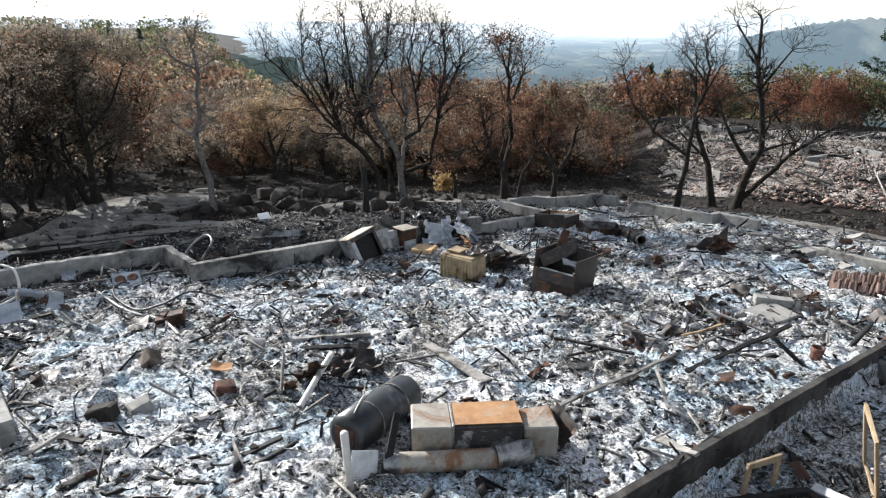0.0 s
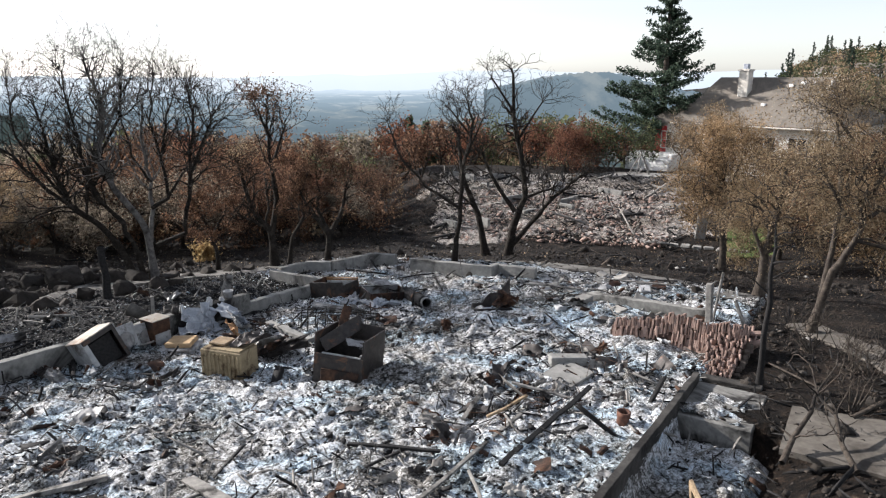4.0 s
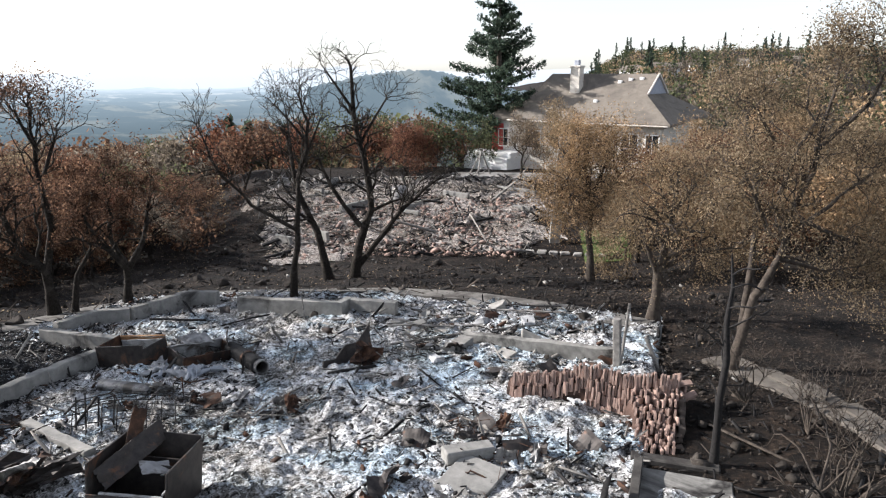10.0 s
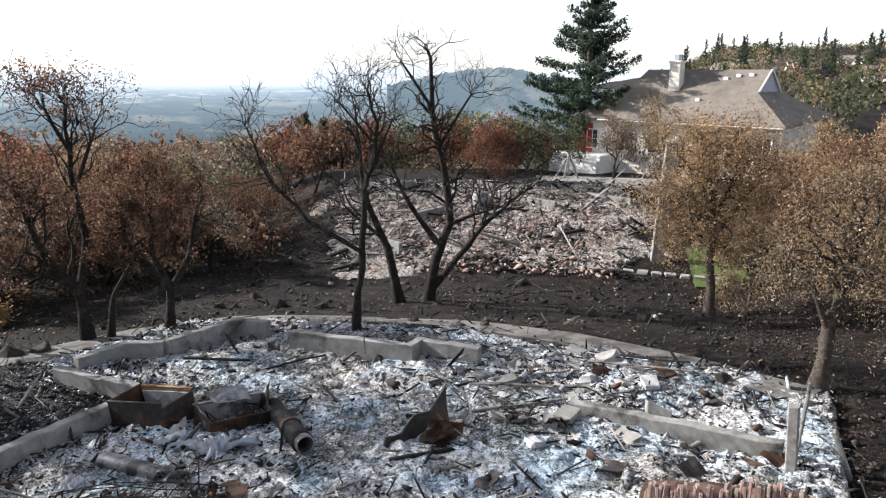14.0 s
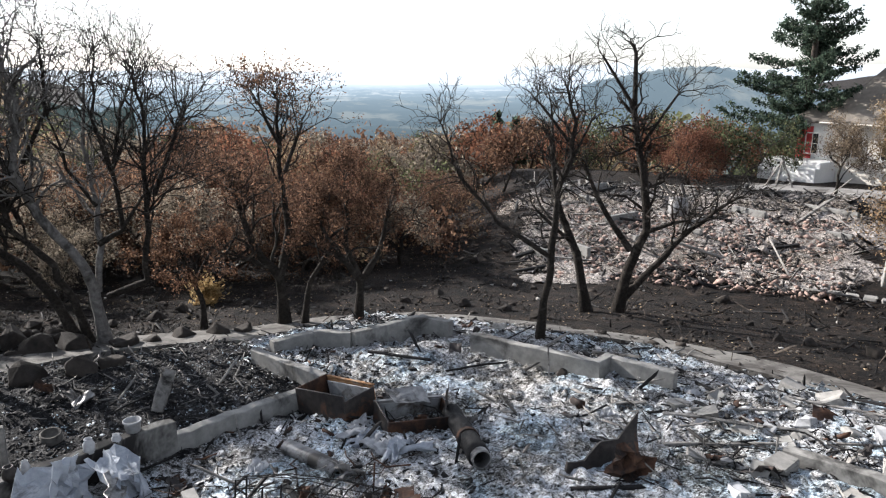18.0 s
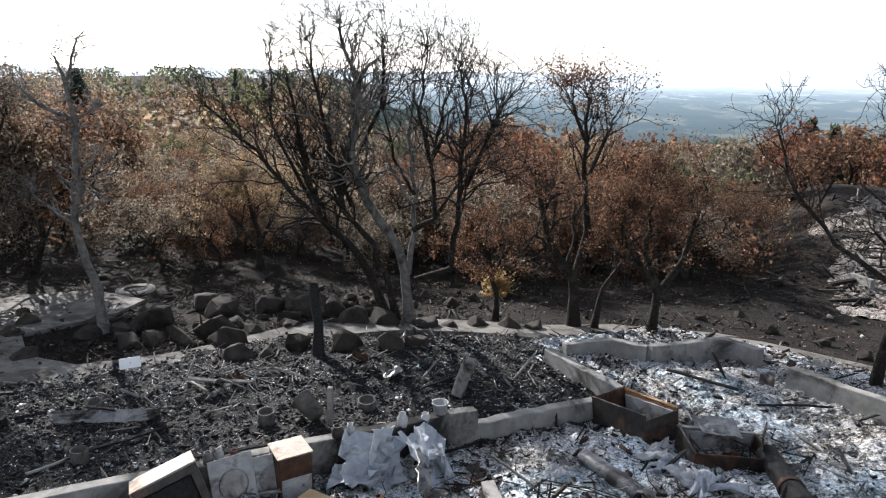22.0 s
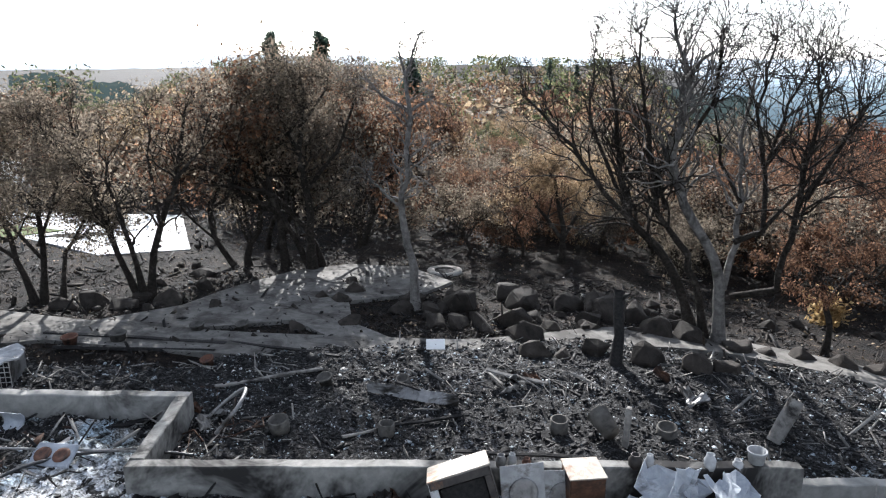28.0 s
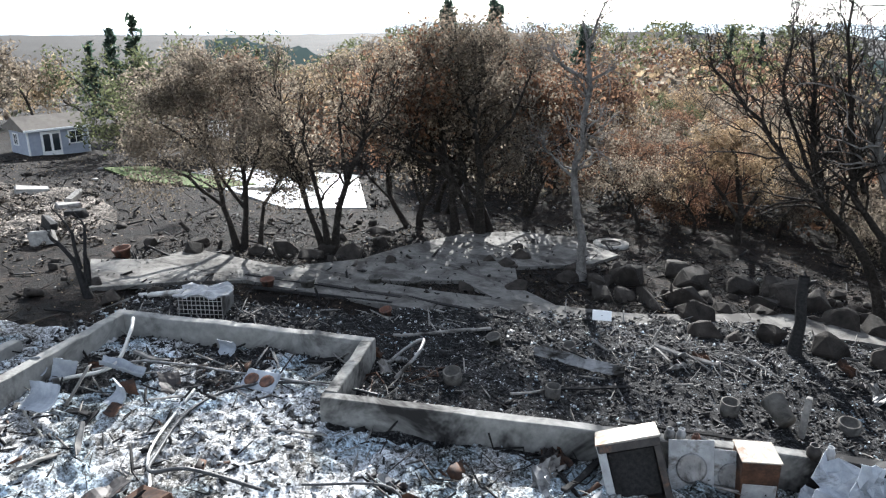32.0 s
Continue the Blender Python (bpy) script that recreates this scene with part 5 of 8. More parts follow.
ORANGE = surface("orange_rust", (0.24, 0.125, 0.06), (0.40, 0.235, 0.12), 4, (0.30, 0.26, 0.21), 3.0, 0.8, 0.1, 0.3, 0.003, 0, 0.6)
CREAM = surface("scorched_cream_panel", (0.21, 0.165, 0.10), (0.36, 0.285, 0.18), 5, (0.07, 0.045, 0.025), 2.5, 0.75, 0, 0.3, 0.003, 0, 0.54)
PLASTER = surface("white_plaster", (0.30, 0.30, 0.30), (0.56, 0.56, 0.565), 5, (0.25, 0.24, 0.23), 2.0, 0.9, 0, 0.4, 0.006, 0.25, 0.6)
CLOTH = surface("ash_white_cloth", (0.22, 0.24, 0.27), (0.44, 0.46, 0.49), 4, (0.09, 0.09, 0.095), 1.8, 0.9, 0, 0.4, 0.01, 0, 0.6)
WOOD = surface("bare_timber", (0.22, 0.16, 0.10), (0.38, 0.285, 0.185), 9, (0.08, 0.055, 0.035), 2.5, 0.8, 0, 0.4, 0.004, 0.2, 0.62)
GREYWOOD = surface("ashy_grey_wood", (0.16, 0.15, 0.14), (0.36, 0.34, 0.31), 9, (0.04, 0.036, 0.033), 2.5, 0.9, 0, 0.5, 0.006, 0.3, 0.58)
TERRA = surface("terracotta", (0.10, 0.052, 0.038), (0.20, 0.10, 0.068), 6, (0.035, 0.03, 0.028), 2.5, 0.85, 0, 0.3, 0.004, 0, 0.5)
BRICKCORE = surface("sooty_brick_core", (0.035, 0.022, 0.018), (0.11, 0.07, 0.056), 7, (0.02, 0.018, 0.016), 2.0, 0.9, 0, 0.6, 0.01)
BRICK = surface("burnt_brick", (0.24, 0.16, 0.13), (0.44, 0.325, 0.275), 7, (0.08, 0.06, 0.05), 2.0, 0.9, 0, 0.6, 0.008, 0.35, 0.6)
ROCK = surface("sooty_rock", (0.016, 0.014, 0.012), (0.06, 0.05, 0.042), 4, (0.17, 0.15, 0.13), 1.6, 0.9, 0, 0.8, 0.02, 0.3, 0.64)
STONE = surface("pale_stone", (0.24, 0.23, 0.21), (0.42, 0.40, 0.37), 5, (0.08, 0.075, 0.07), 1.6, 0.9, 0, 0.6, 0.01, 0.25, 0.6)
HEATER = surface("sooty_black_enamel", (0.010, 0.011, 0.012), (0.026, 0.028, 0.031), 5, (0.09, 0.09, 0.09), 1.6, 0.36, 0.2, 0.2, 0.003, 0, 0.66)
STREAK = surface("rust_streaked_steel", (0.19, 0.172, 0.145), (0.34, 0.31, 0.265), 5, (0.17, 0.085, 0.04), 2.2, 0.65, 0.3, 0.3, 0.003, 0, 0.55)
RUBBER = surface("black_hose", (0.015, 0.015, 0.016), (0.04, 0.04, 0.042), 8, (0.2, 0.2, 0.2), 4, 0.6, 0, 0.2, 0.002, 0, 0.66)
TIN = surface("pale_metal_tube", (0.45, 0.43, 0.40), (0.62, 0.60, 0.56), 6, (0.2, 0.18, 0.16), 2, 0.6, 0.3, 0.3, 0.003, 0, 0.6)


def lathe(profile, sides=20, closed=True):
    """A turned body from (radius, height) points; outer then inner for a hollow one."""
    bm = bmesh.new()
    rings = []
    for r, z in profile:
        rings.append([bm.verts.new((r * math.cos(2 * math.pi * k / sides), r * math.sin(2 * math.pi * k / sides), z)) for k in range(sides)])
    for lo, hi in zip(rings, rings[1:]):
        for k in range(sides):
            bm.faces.new((lo[k], lo[(k + 1) % sides], hi[(k + 1) % sides], hi[k]))
    if closed:
        bm.faces.new(rings[0][::-1])
        bm.faces.new(rings[-1])
    for f in bm.faces:
        f.smooth = len(f.verts) == 4
    return bm


def dent(bm, amp, freq=3.0, seed=0):
    for v in bm.verts:
        v.co += noise.noise_vector(v.co * freq + Vector((seed, seed * 2.3, 0))) * amp
    return bm


def crumple(w, h, amp=0.1, seed=0, n=14, thick=0.006, curl=0.0, freq=1.6):
    """A buckled sheet of metal, w by h, with thickness, lying in x and y."""
    bm = bmesh.new()
    nx, ny = n, max(4, int(n * h / w))
    top, low = {}, {}
    rng = random.Random(seed)
    for i in range(nx + 1):
        for j in range(ny + 1):
            x, y = (i / nx - 0.5) * w, (j / ny - 0.5) * h
            p = Vector((x * freq, y * freq, seed * 3.7))
            z = noise.noise(p) * amp * 2 + abs(noise.noise(p * 2.3)) * amp + curl * (y / h * 2) ** 2
            ex = (rng.uniform(-1, 1) * 0.02 * w) if i in (0, nx) else 0
            ey = (rng.uniform(-1, 1) * 0.02 * h) if j in (0, ny) else 0
            top[i, j] = bm.verts.new((x + ex, y + ey, z))
            low[i, j] = bm.verts.new((x + ex, y + ey, z - thick))
    for i in range(nx):
        for j in range(ny):
            bm.faces.new((top[i, j], top[i + 1, j], top[i + 1, j + 1], top[i, j + 1]))
            bm.faces.new((low[i, j + 1], low[i + 1, j + 1], low[i + 1, j], low[i, j]))
    for i in range(nx):
        bm.faces.new((low[i, 0], low[i + 1, 0], top[i + 1, 0], top[i, 0]))
        bm.faces.new((top[i, ny], top[i + 1, ny], low[i + 1, ny], low[i, ny]))
    for j in range(ny):
        bm.faces.new((top[0, j], top[0, j + 1], low[0, j + 1], low[0, j]))
        bm.faces.new((low[nx, j], low[nx, j + 1], top[nx, j + 1], top[nx, j]))
    return bm


def rumple(w, h, amp, seed, thick=0.012, n=7):
    """A stiff sheet crushed into flat facets, with ragged edges."""
    r = random.Random(seed)
    bm = bmesh.new()
    rows = []
    for i in range(n + 1):
        row = []
        for j in range(n + 1):
            e = 0.09 if i in (0, n) or j in (0, n) else 0.05
            row.append(((i / n - 0.5 + r.uniform(-e, e)) * w, (j / n - 0.5 + r.uniform(-e, e)) * h, r.uniform(-amp, amp)))
        rows.append(row)
    top = [[bm.verts.new(p) for p in row] for row in rows]
    low = [[bm.verts.new((p[0], p[1], p[2] - thick)) for p in row] for row in rows]
    for i in range(n):
        for j in range(n):
            for s, f in ((top, 1), (low, -1)):
                q = [s[i][j], s[i + 1][j], s[i + 1][j + 1], s[i][j + 1]][::f]
                bm.faces.new(q[:3])
                bm.faces.new((q[0], q[2], q[3]))
    edge = [(i, 0) for i in range(n)] + [(n, j) for j in range(n)] + [(i, n) for i in range(n, 0, -1)] + [(0, j) for j in range(n, 0, -1)]
    for k, (i, j) in enumerate(edge):
        p, q = edge[(k + 1) % len(edge)]
        bm.faces.new((top[p][q], top[i][j], low[i][j], low[p][q]))
    return bm


def on(x, y, dz=0.0, rx=0, ry=0, rz_=0):
    return pose(x, y, rz(x, y) + dz, rx, ry, rz_)


def thing(name, bm, material, m, label, category, group="", smooth=False):
    me = bpy.data.meshes.new(name)
    bm.to_mesh(me)
    bm.free()
    me.materials.append(material)
    if smooth:
        me.polygons.foreach_set("use_smooth", [True] * len(me.polygons))
    ob = new(name, me)
    ob.matrix_basis = m
    return tagged(ob, label, category, group)


def between(p, q, roll=0):
    """A pose at p with its x axis towards q."""
    p, q = Vector(p), Vector(q)
    m = (q - p).to_track_quat("X", "Z").to_matrix().to_4x4()
    return Matrix.Translation(p) @ m @ Matrix.Rotation(radians(roll), 4, "X")


def pipe_bm(length, r, sides=18, wall=0.012, ridge=0.0, amp=0.01, seed=0):
    """A hollow pipe along x from 0, with dents."""
    n = 10
    prof = [(r * (1 + (ridge if k % 3 == 1 else 0)), length * k / n) for k in range(n + 1)] + [(r - wall, length * (1 - k / n)) for k in range(n + 1)]
    bm = lathe(prof + [prof[0]], sides, False)
    dent(bm, amp, 2.5, seed)
    bmesh.ops.rotate(bm, cent=(0, 0, 0), matrix=Matrix.Rotation(radians(90), 3, "Y"), verts=bm.verts)
    return bm


# -- water heater, furnace and flue fallen by the long wall
def water_heater():
    p, q = (-1.25, 7.95), (-0.55, 9.3)
    m = between((p[0], p[1], rz(*p) + 0.3), (q[0], q[1], rz(*q) + 0.34))
    ob = empty("water_heater", m, "fallen black steel water heater tank with dents", "water heater")
    body = lathe([(0.02, 0.0), (0.2, -0.03), (0.285, 0.03), (0.29, 0.5), (0.287, 1.0), (0.29, 1.45), (0.27, 1.52), (0.1, 1.56)], 28)
    dent(body, 0.012, 3, 2)
    bmesh.ops.rotate(body, cent=(0, 0, 0), matrix=Matrix.Rotation(radians(90), 3, "Y"), verts=body.verts)
    part("tank", body, HEATER, ob)
    for at_x in (0.45, 1.1):
        band = lathe([(0.292, at_x), (0.297, at_x), (0.297, at_x + 0.03), (0.292, at_x + 0.03)], 28, False)
        bmesh.ops.rotate(band, cent=(0, 0, 0), matrix=Matrix.Rotation(radians(90), 3, "Y"), verts=band.verts)
        part("band", band, GREYSTEEL, ob)
    v, f = tube_arrays([([(0.1, -0.05, 0.3), (0.5, 0.1, 0.31), (0.9, 0.22, 0.24), (1.3, 0.27, 0.12)], [0.008] * 4, 5)])
    child("cable", mesh_np("cable", v, f, TIN), ob)
    part("end_cap", box_bm(0.03, 0.3, 0.34, 0.01, (-0.03, 0.0, -0.2)), RUST, ob)
    return ob


water_heater()


BLISTER = surface("blistered_panel", (0.02, 0.02, 0.02), (0.05, 0.047, 0.045), 4, (0.34, 0.33, 0.31), 2.6, 0.7, 0.1, 0.4, 0.004, 0, 0.55)


def furnace():
    p, q = (-0.42, 8.15), (1.4, 8.3)
    m = between((p[0], p[1], rz(*p) - 0.08), (q[0], q[1], rz(*q) - 0.1))
    ob = empty("furnace", m, "toppled furnace cabinet, cream and orange with rust", "furnace")
    part("end_section", dent(box_bm(0.52, 0.62, 0.62, 0.02, (0.26, 0, 0)), 0.02, 3, 1), STREAK, ob)
    mid = part("mid_section", dent(box_bm(0.92, 0.6, 0.6, 0.02, (0.98, 0, 0)), 0.012, 3, 2), DARKSTEEL, ob)
    part("top_panel", dent(box_bm(0.9, 0.56, 0.012, 0.003, (0.98, 0.01, 0.605)), 0.006, 4, 3), ORANGE, mid, "orange rusted top panel")
    part("front_panel", dent(box_bm(0.88, 0.012, 0.5, 0.003, (0.98, -0.31, 0.04)), 0.008, 4, 3), BLISTER, mid, "blistered grey and black panel")
    part("plenum", dent(box_bm(0.46, 0.58, 0.52, 0.02, (1.67, 0, 0)), 0.05, 3, 4), STREAK, ob)
    part("flap", dent(crumple(0.4, 0.5, 0.06, 5, 8), 0.01, 3, 4), DARKSTEEL, ob, "", pose(1.98, 0.02, 0.36, 20, -60, 0))
    part("seam", box_bm(0.03, 0.63, 0.63, 0.004, (0.53, 0, 0)), GREYSTEEL, ob)
    return ob


furnace()
fl = empty("flue_pipe", between((-0.55, 7.62, rz(-0.55, 7.62) + 0.08), (1.35, 7.85, rz(1.35, 7.85) + 0.14)), "long rusted flue pipe lying in front of the furnace", "pipe")
part("pipe", pipe_bm(1.25, 0.135, 18, 0.012, 0, 0.01, 3), STREAK, fl)
part("elbow", pipe_bm(0.5, 0.15, 18, 0.012, 0.05, 0.03, 5), GREYSTEEL, fl, "crushed grey pipe elbow", pose(1.22, 0, 0.01, 0, -4, 6))
part("collar", pipe_bm(0.22, 0.115, 16, 0.012, 0, 0.005, 6), GREYSTEEL, fl, "", pose(-0.2, 0, 0))
thing("white_post", lathe([(0.05, -0.1), (0.048, 0.3), (0.05, 0.78), (0.03, 0.8)], 14), TIN, on(-1.12, 7.25, 0, 2, -3, 0), "short white metal post standing in ash", "post", smooth=True)
thing("loose_sheet", box_bm(0.34, 0.02, 0.36, 0.005), PLASTER, on(-0.98, 7.42, -0.04, -25, 12, 20), "small white panel leaning in ash", "panel")
thing("charred_board", box_bm(0.1, 0.05, 0.8, 0.01, rough=0.01), CHAR, on(-0.72, 7.45, -0.05, -30, 25, 20), "charred board leaning on the water heater", "board")

# -- crumpled sheets and debris beside the heater
SOOTBLOCK = surface("sooty_block", (0.06, 0.048, 0.04), (0.17, 0.135, 0.11), 6, (0.03, 0.026, 0.024), 2.2, 0.9, 0, 0.4, 0.005)
thing("crumpled_sheet", rumple(0.8, 0.55, 0.09, 3, 0.01, 7), DARKSTEEL, on(-1.5, 10.8, 0.16, 25, -10, 30), "crumpled dark sheet metal over rubble", "sheet metal")
thing("crumpled_sheet", rumple(0.6, 0.45, 0.08, 5, 0.01, 6), RUST, on(-2.1, 10.3, 0.18, -30, 30, 80), "rusty crumpled sheet metal", "sheet metal")
thing("white_tube", pipe_bm(1.45, 0.05, 12, 0.01, 0, 0.01, 1), TIN, between((-2.12, 9.2, rz(-2.12, 9.2) + 0.08), (-1.85, 10.6, rz(-1.85, 10.6) + 0.38)), "pale metal tube propped on debris", "tube")
thing("grey_plank", box_bm(2.2, 0.2, 0.05, 0.01, (1.1, 0, 0), rough=0.008), GREYWOOD, between((-0.3, 12.1, rz(-0.3, 12.1)), (0.75, 10.1, rz(0.75, 10.1))), "long ash-grey plank on the rubble", "plank")
thing("clay_pipe", lathe([(0.1, -0.05), (0.1, 0.14), (0.115, 0.17), (0.12, 0.26), (0.095, 0.26), (0.087, 0.14), (0.08, 0.0)], 20), TERRA, on(6.65, 11.42, -0.05, 3, 4, 0), "upright terracotta clay pipe in ash", "pipe", smooth=True)
thing("wire_basket", dent(box_bm(0.55, 0.3, 0.22, 0.02), 0.04, 3), RUST, on(-5.5, 13.2, -0.02, 8, -10, 15), "burnt rusty basket lying in ash", "basket")
thing("orange_shard", crumple(0.34, 0.24, 0.07, 8, 8, 0.02), ORANGE, on(-3.7, 10.6, 0.08, 10, 15, 10), "curved orange tile shard", "shard")
thing("terracotta_block", box_bm(0.3, 0.22, 0.18, 0.02, rough=0.02), TERRA, on(-3.4, 9.8, -0.03, 8, 5, 30), "broken terracotta block in ash", "block")
for k, (x, y) in enumerate([(-4.9, 9.0), (-4.5, 9.35), (-5.15, 9.4), (-5.1, 11.0)]):
    thing("scorched_block", dent(box_bm(0.36, 0.28, 0.26, 0.03, rough=0.02), 0.05, 3, k), (ROCK, STONE, ASH, SOOTBLOCK)[k], on(x, y, -0.08, 10 * k, -12, 40 * k), "scorched broken masonry block", "block", "blocks by the heater")

# -- cabinets and the open steel cabinet
TAN = surface("tan_board", (0.36, 0.24, 0.13), (0.52, 0.37, 0.22), 5, (0.20, 0.12, 0.06), 2.0, 0.8, 0, 0.3, 0.003, 0, 0.62)
def ribbed_cabinet():
    m = on(0.5, 16.8, -0.16, 0, 0, -38)
    ob = empty("ribbed_cabinet", m, "cream metal cabinet with vertical ribs, scorched", "cabinet")
    part("body", dent(box_bm(1.0, 0.62, 0.72, 0.02), 0.012, 2.5, 7), CREAM, ob)
    for k in range(10):
        part("rib", box_bm(0.035, 0.04, 0.6, 0.01, (-0.44 + k * 0.097, -0.325, 0.06)), CREAM, ob)
    part("top_panel", dent(box_bm(0.9, 0.56, 0.02, 0.005, (0, 0, 0.725)), 0.012, 3, 3), CREAM, ob)
    part("lid", dent(box_bm(0.4, 0.4, 0.05, 0.01, (-0.2, 0.06, 0.76)), 0.01, 3, 3), WOOD, ob, "pale loose board on top")
    part("torn_panel", rumple(0.6, 0.45, 0.06, 19, 0.01, 6), DARKSTEEL, ob, "black torn panel over the top", pose(0.3, 0.15, 0.86, 10, -14, 20))
    return ob


ribbed_cabinet()
b1 = empty("flat_box", on(-0.55, 18.75, -0.05, 4, -3, -25), "flat cream box with a pale lid on the ash", "box")
part("tray", box_bm(0.85, 0.62, 0.12, 0.02), PALESTEEL, b1)
part("lid", dent(box_bm(0.62, 0.46, 0.12, 0.02, (0.04, 0.03, 0.125)), 0.008, 3, 2), TAN, b1, "tan lid")
for k, (x, y, w, h, tilt, turn) in enumerate([(1.0, 17.8, 1.1, 0.7, 20, 10), (1.45, 17.5, 0.9, 0.5, -35, 60), (0.75, 18.1, 0.7, 0.6, 55, 100), (1.75, 17.25, 1.0, 0.3, 50, -20), (1.15, 17.35, 1.2, 0.35, -15, -35)]):
    thing("crumpled_sheet", rumple(w, h, 0.08, 11 + k, 0.01, 7), (DARKSTEEL, RUST, ORANGE, DARKSTEEL, GREYSTEEL)[k], on(x, y, 0.22 + 0.03 * k, tilt, 15 - 10 * k, turn), "buckled burnt sheet metal in a heap", "sheet metal", "sheets by the cabinet")


def steel_cabinet():
    """The tall rusted cabinet lying open on its back."""
    ob = empty("steel_cabinet", on(2.82, 15.75, -0.12, -6, 3, -36), "burnt rusted steel cabinet lying open, door panels bent", "cabinet")
    w, d, h = 1.05, 1.15, 1.08
    part("base", box_bm(w, d, 0.03, 0.005), DARKSTEEL, ob)
    part("front_panel", dent(box_bm(w, 0.03, h * 0.62, 0.006, (0, -d / 2, 0)), 0.02, 3, 1), DARKSTEEL, ob)
    part("side_panel", dent(box_bm(0.03, d, h, 0.006, (-w / 2, 0, 0)), 0.025, 3, 2), DARKSTEEL, ob)
    part("side_panel", dent(box_bm(0.03, d, h * 0.95, 0.006, (w / 2, 0, 0)), 0.025, 3, 3), DARKSTEEL, ob)
    part("back_panel", dent(box_bm(w, 0.03, h, 0.006, (0, d / 2, 0)), 0.02, 3, 4), DARKSTEEL, ob)
    for z, mt in ((0.25, DARKSTEEL), (0.5, DARKSTEEL)):
        part("shelf", dent(box_bm(w * 0.94, 0.025, h * 0.7, 0.004, (0, -d / 2 + 0.45 + z, 0.03)), 0.02, 3, 5), mt, ob)
    part("drawer_front", dent(box_bm(w * 0.78, 0.03, 0.34, 0.01, (0.06, -d / 2 - 0.04, 0.04)), 0.012, 3, 6), RUST, ob, "rusty brown drawer front")
    part("rail", box_bm(w * 0.8, 0.04, 0.03, 0.005, (0.05, -d / 2 + 0.02, h * 0.62)), PALESTEEL, ob, "pale ash-covered rail")
    part("rail", box_bm(0.03, 0.5, 0.03, 0.005, (w / 2 - 0.06, -0.3, h * 0.66)), PALESTEEL, ob)
    part("bent_door", crumple(0.3, 1.15, 0.05, 21, 12, 0.01), DARKSTEEL, ob, "bent black door strip", pose(-0.25, 0.1, 0.95, 38, 62, 14))
    part("bent_door", crumple(0.2, 0.6, 0.04, 26, 8, 0.01), RUST, ob, "torn rusty strip standing up", pose(-0.3, 0.3, 1.2, 70, 20, 40))
    part("bent_door", crumple(0.4, 0.25, 0.05, 22, 10, 0.01), PALESTEEL, ob, "pale bent sheet inside", pose(0.1, 0.05, 0.8, 20, 10, 40))
    part("bent_door", crumple(0.3, 0.45, 0.05, 23, 8, 0.01), PALESTEEL, ob, "pale bent sheet inside", pose(0.32, 0.2, 0.66, -25, -10, 10))
    part("side_flap", crumple(0.25, 0.7, 0.04, 24, 8, 0.01), GREYSTEEL, ob, "", pose(-0.72, -0.25, 0.25, 0, -50, 10))
    return ob


steel_cabinet()


def spring_frame():
    ob = empty("bed_spring_frame", on(3.2, 19.1, 0.05, 0, 0, -14), "collapsed black wire bed spring frame", "bed frame")
    rng = np.random.default_rng(4)
    for k in range(9):
        x0 = -0.95 + k * 0.24
        v, f = tube_arrays([([(x0, -0.4, 0.02), (x0 + 0.02, -0.05, 0.32 + rng.normal(0, 0.05)), (x0 + 0.05, 0.35, 0.2), (x0 + 0.1, 0.75, 0.05)], [0.012] * 4, 5)])
        child("rod", mesh_np("rod", v, f, CHAR, True), ob)
    for k in range(6):
        y0 = -0.3 + k * 0.2
        z0 = 0.1 + 0.25 * math.sin((k + 0.5) / 6 * math.pi)
        v, f = tube_arrays([([(-1.0, y0, z0), (-0.3, y0 + 0.03, z0 + rng.normal(0, 0.04)), (0.4, y0, z0 + rng.normal(0, 0.04)), (1.15, y0 - 0.1, z0 - 0.12)], [0.009] * 4, 4)])
        child("wire", mesh_np("wire", v, f, CHAR, True), ob)
    for x0, h in ((-0.9, 0.6), (-0.75, 0.65), (-0.55, 0.5), (-0.3, 0.55)):
        v, f = tube_arrays([([(x0, -0.1, 0), (x0 + 0.06, -0.1, h)], [0.014] * 2, 5)])
        child("rod", mesh_np("rod", v, f, CHAR, True), ob)
    return ob


spring_frame()


# -- two burnt tubs/cabinets and white wreckage between the rooms
def open_box(name, m, w, d, h, label, mats, seed, lean=0.0):
    ob = empty(name, m, label, "appliance")
    part("base", dent(box_bm(w, d, 0.03, 0.005), 0.01, 3, seed), mats[1], ob)
    part("side_panel", dent(box_bm(w, 0.035, h, 0.008, (0, -d / 2, 0)), 0.03, 2.5, seed + 1), mats[0], ob)
    part("side_panel", dent(box_bm(w, 0.035, h * 0.9, 0.008, (0, d / 2, 0)), 0.03, 2.5, seed + 2), mats[2], ob)
    part("end_panel", dent(box_bm(0.035, d, h, 0.008, (-w / 2, 0, 0)), 0.025, 2.5, seed + 3), mats[1], ob)
    part("end_panel", dent(box_bm(0.035, d, h * 0.85, 0.008, (w / 2, 0, 0)), 0.03, 2.5, seed + 4), mats[0], ob)
    part("lining", dent(box_bm(w * 0.9, 0.02, h * 0.8, 0.005, (0, d / 2 - 0.04, 0.02)), 0.02, 2.5, seed + 5), PALESTEEL, ob, "pale enamel lining")
    part("rim", dent(box_bm(w * 1.02, 0.07, 0.03, 0.006, (0, d / 2, h * 0.9)), 0.03, 2.5, seed + 6), mats[2], ob)
    return ob


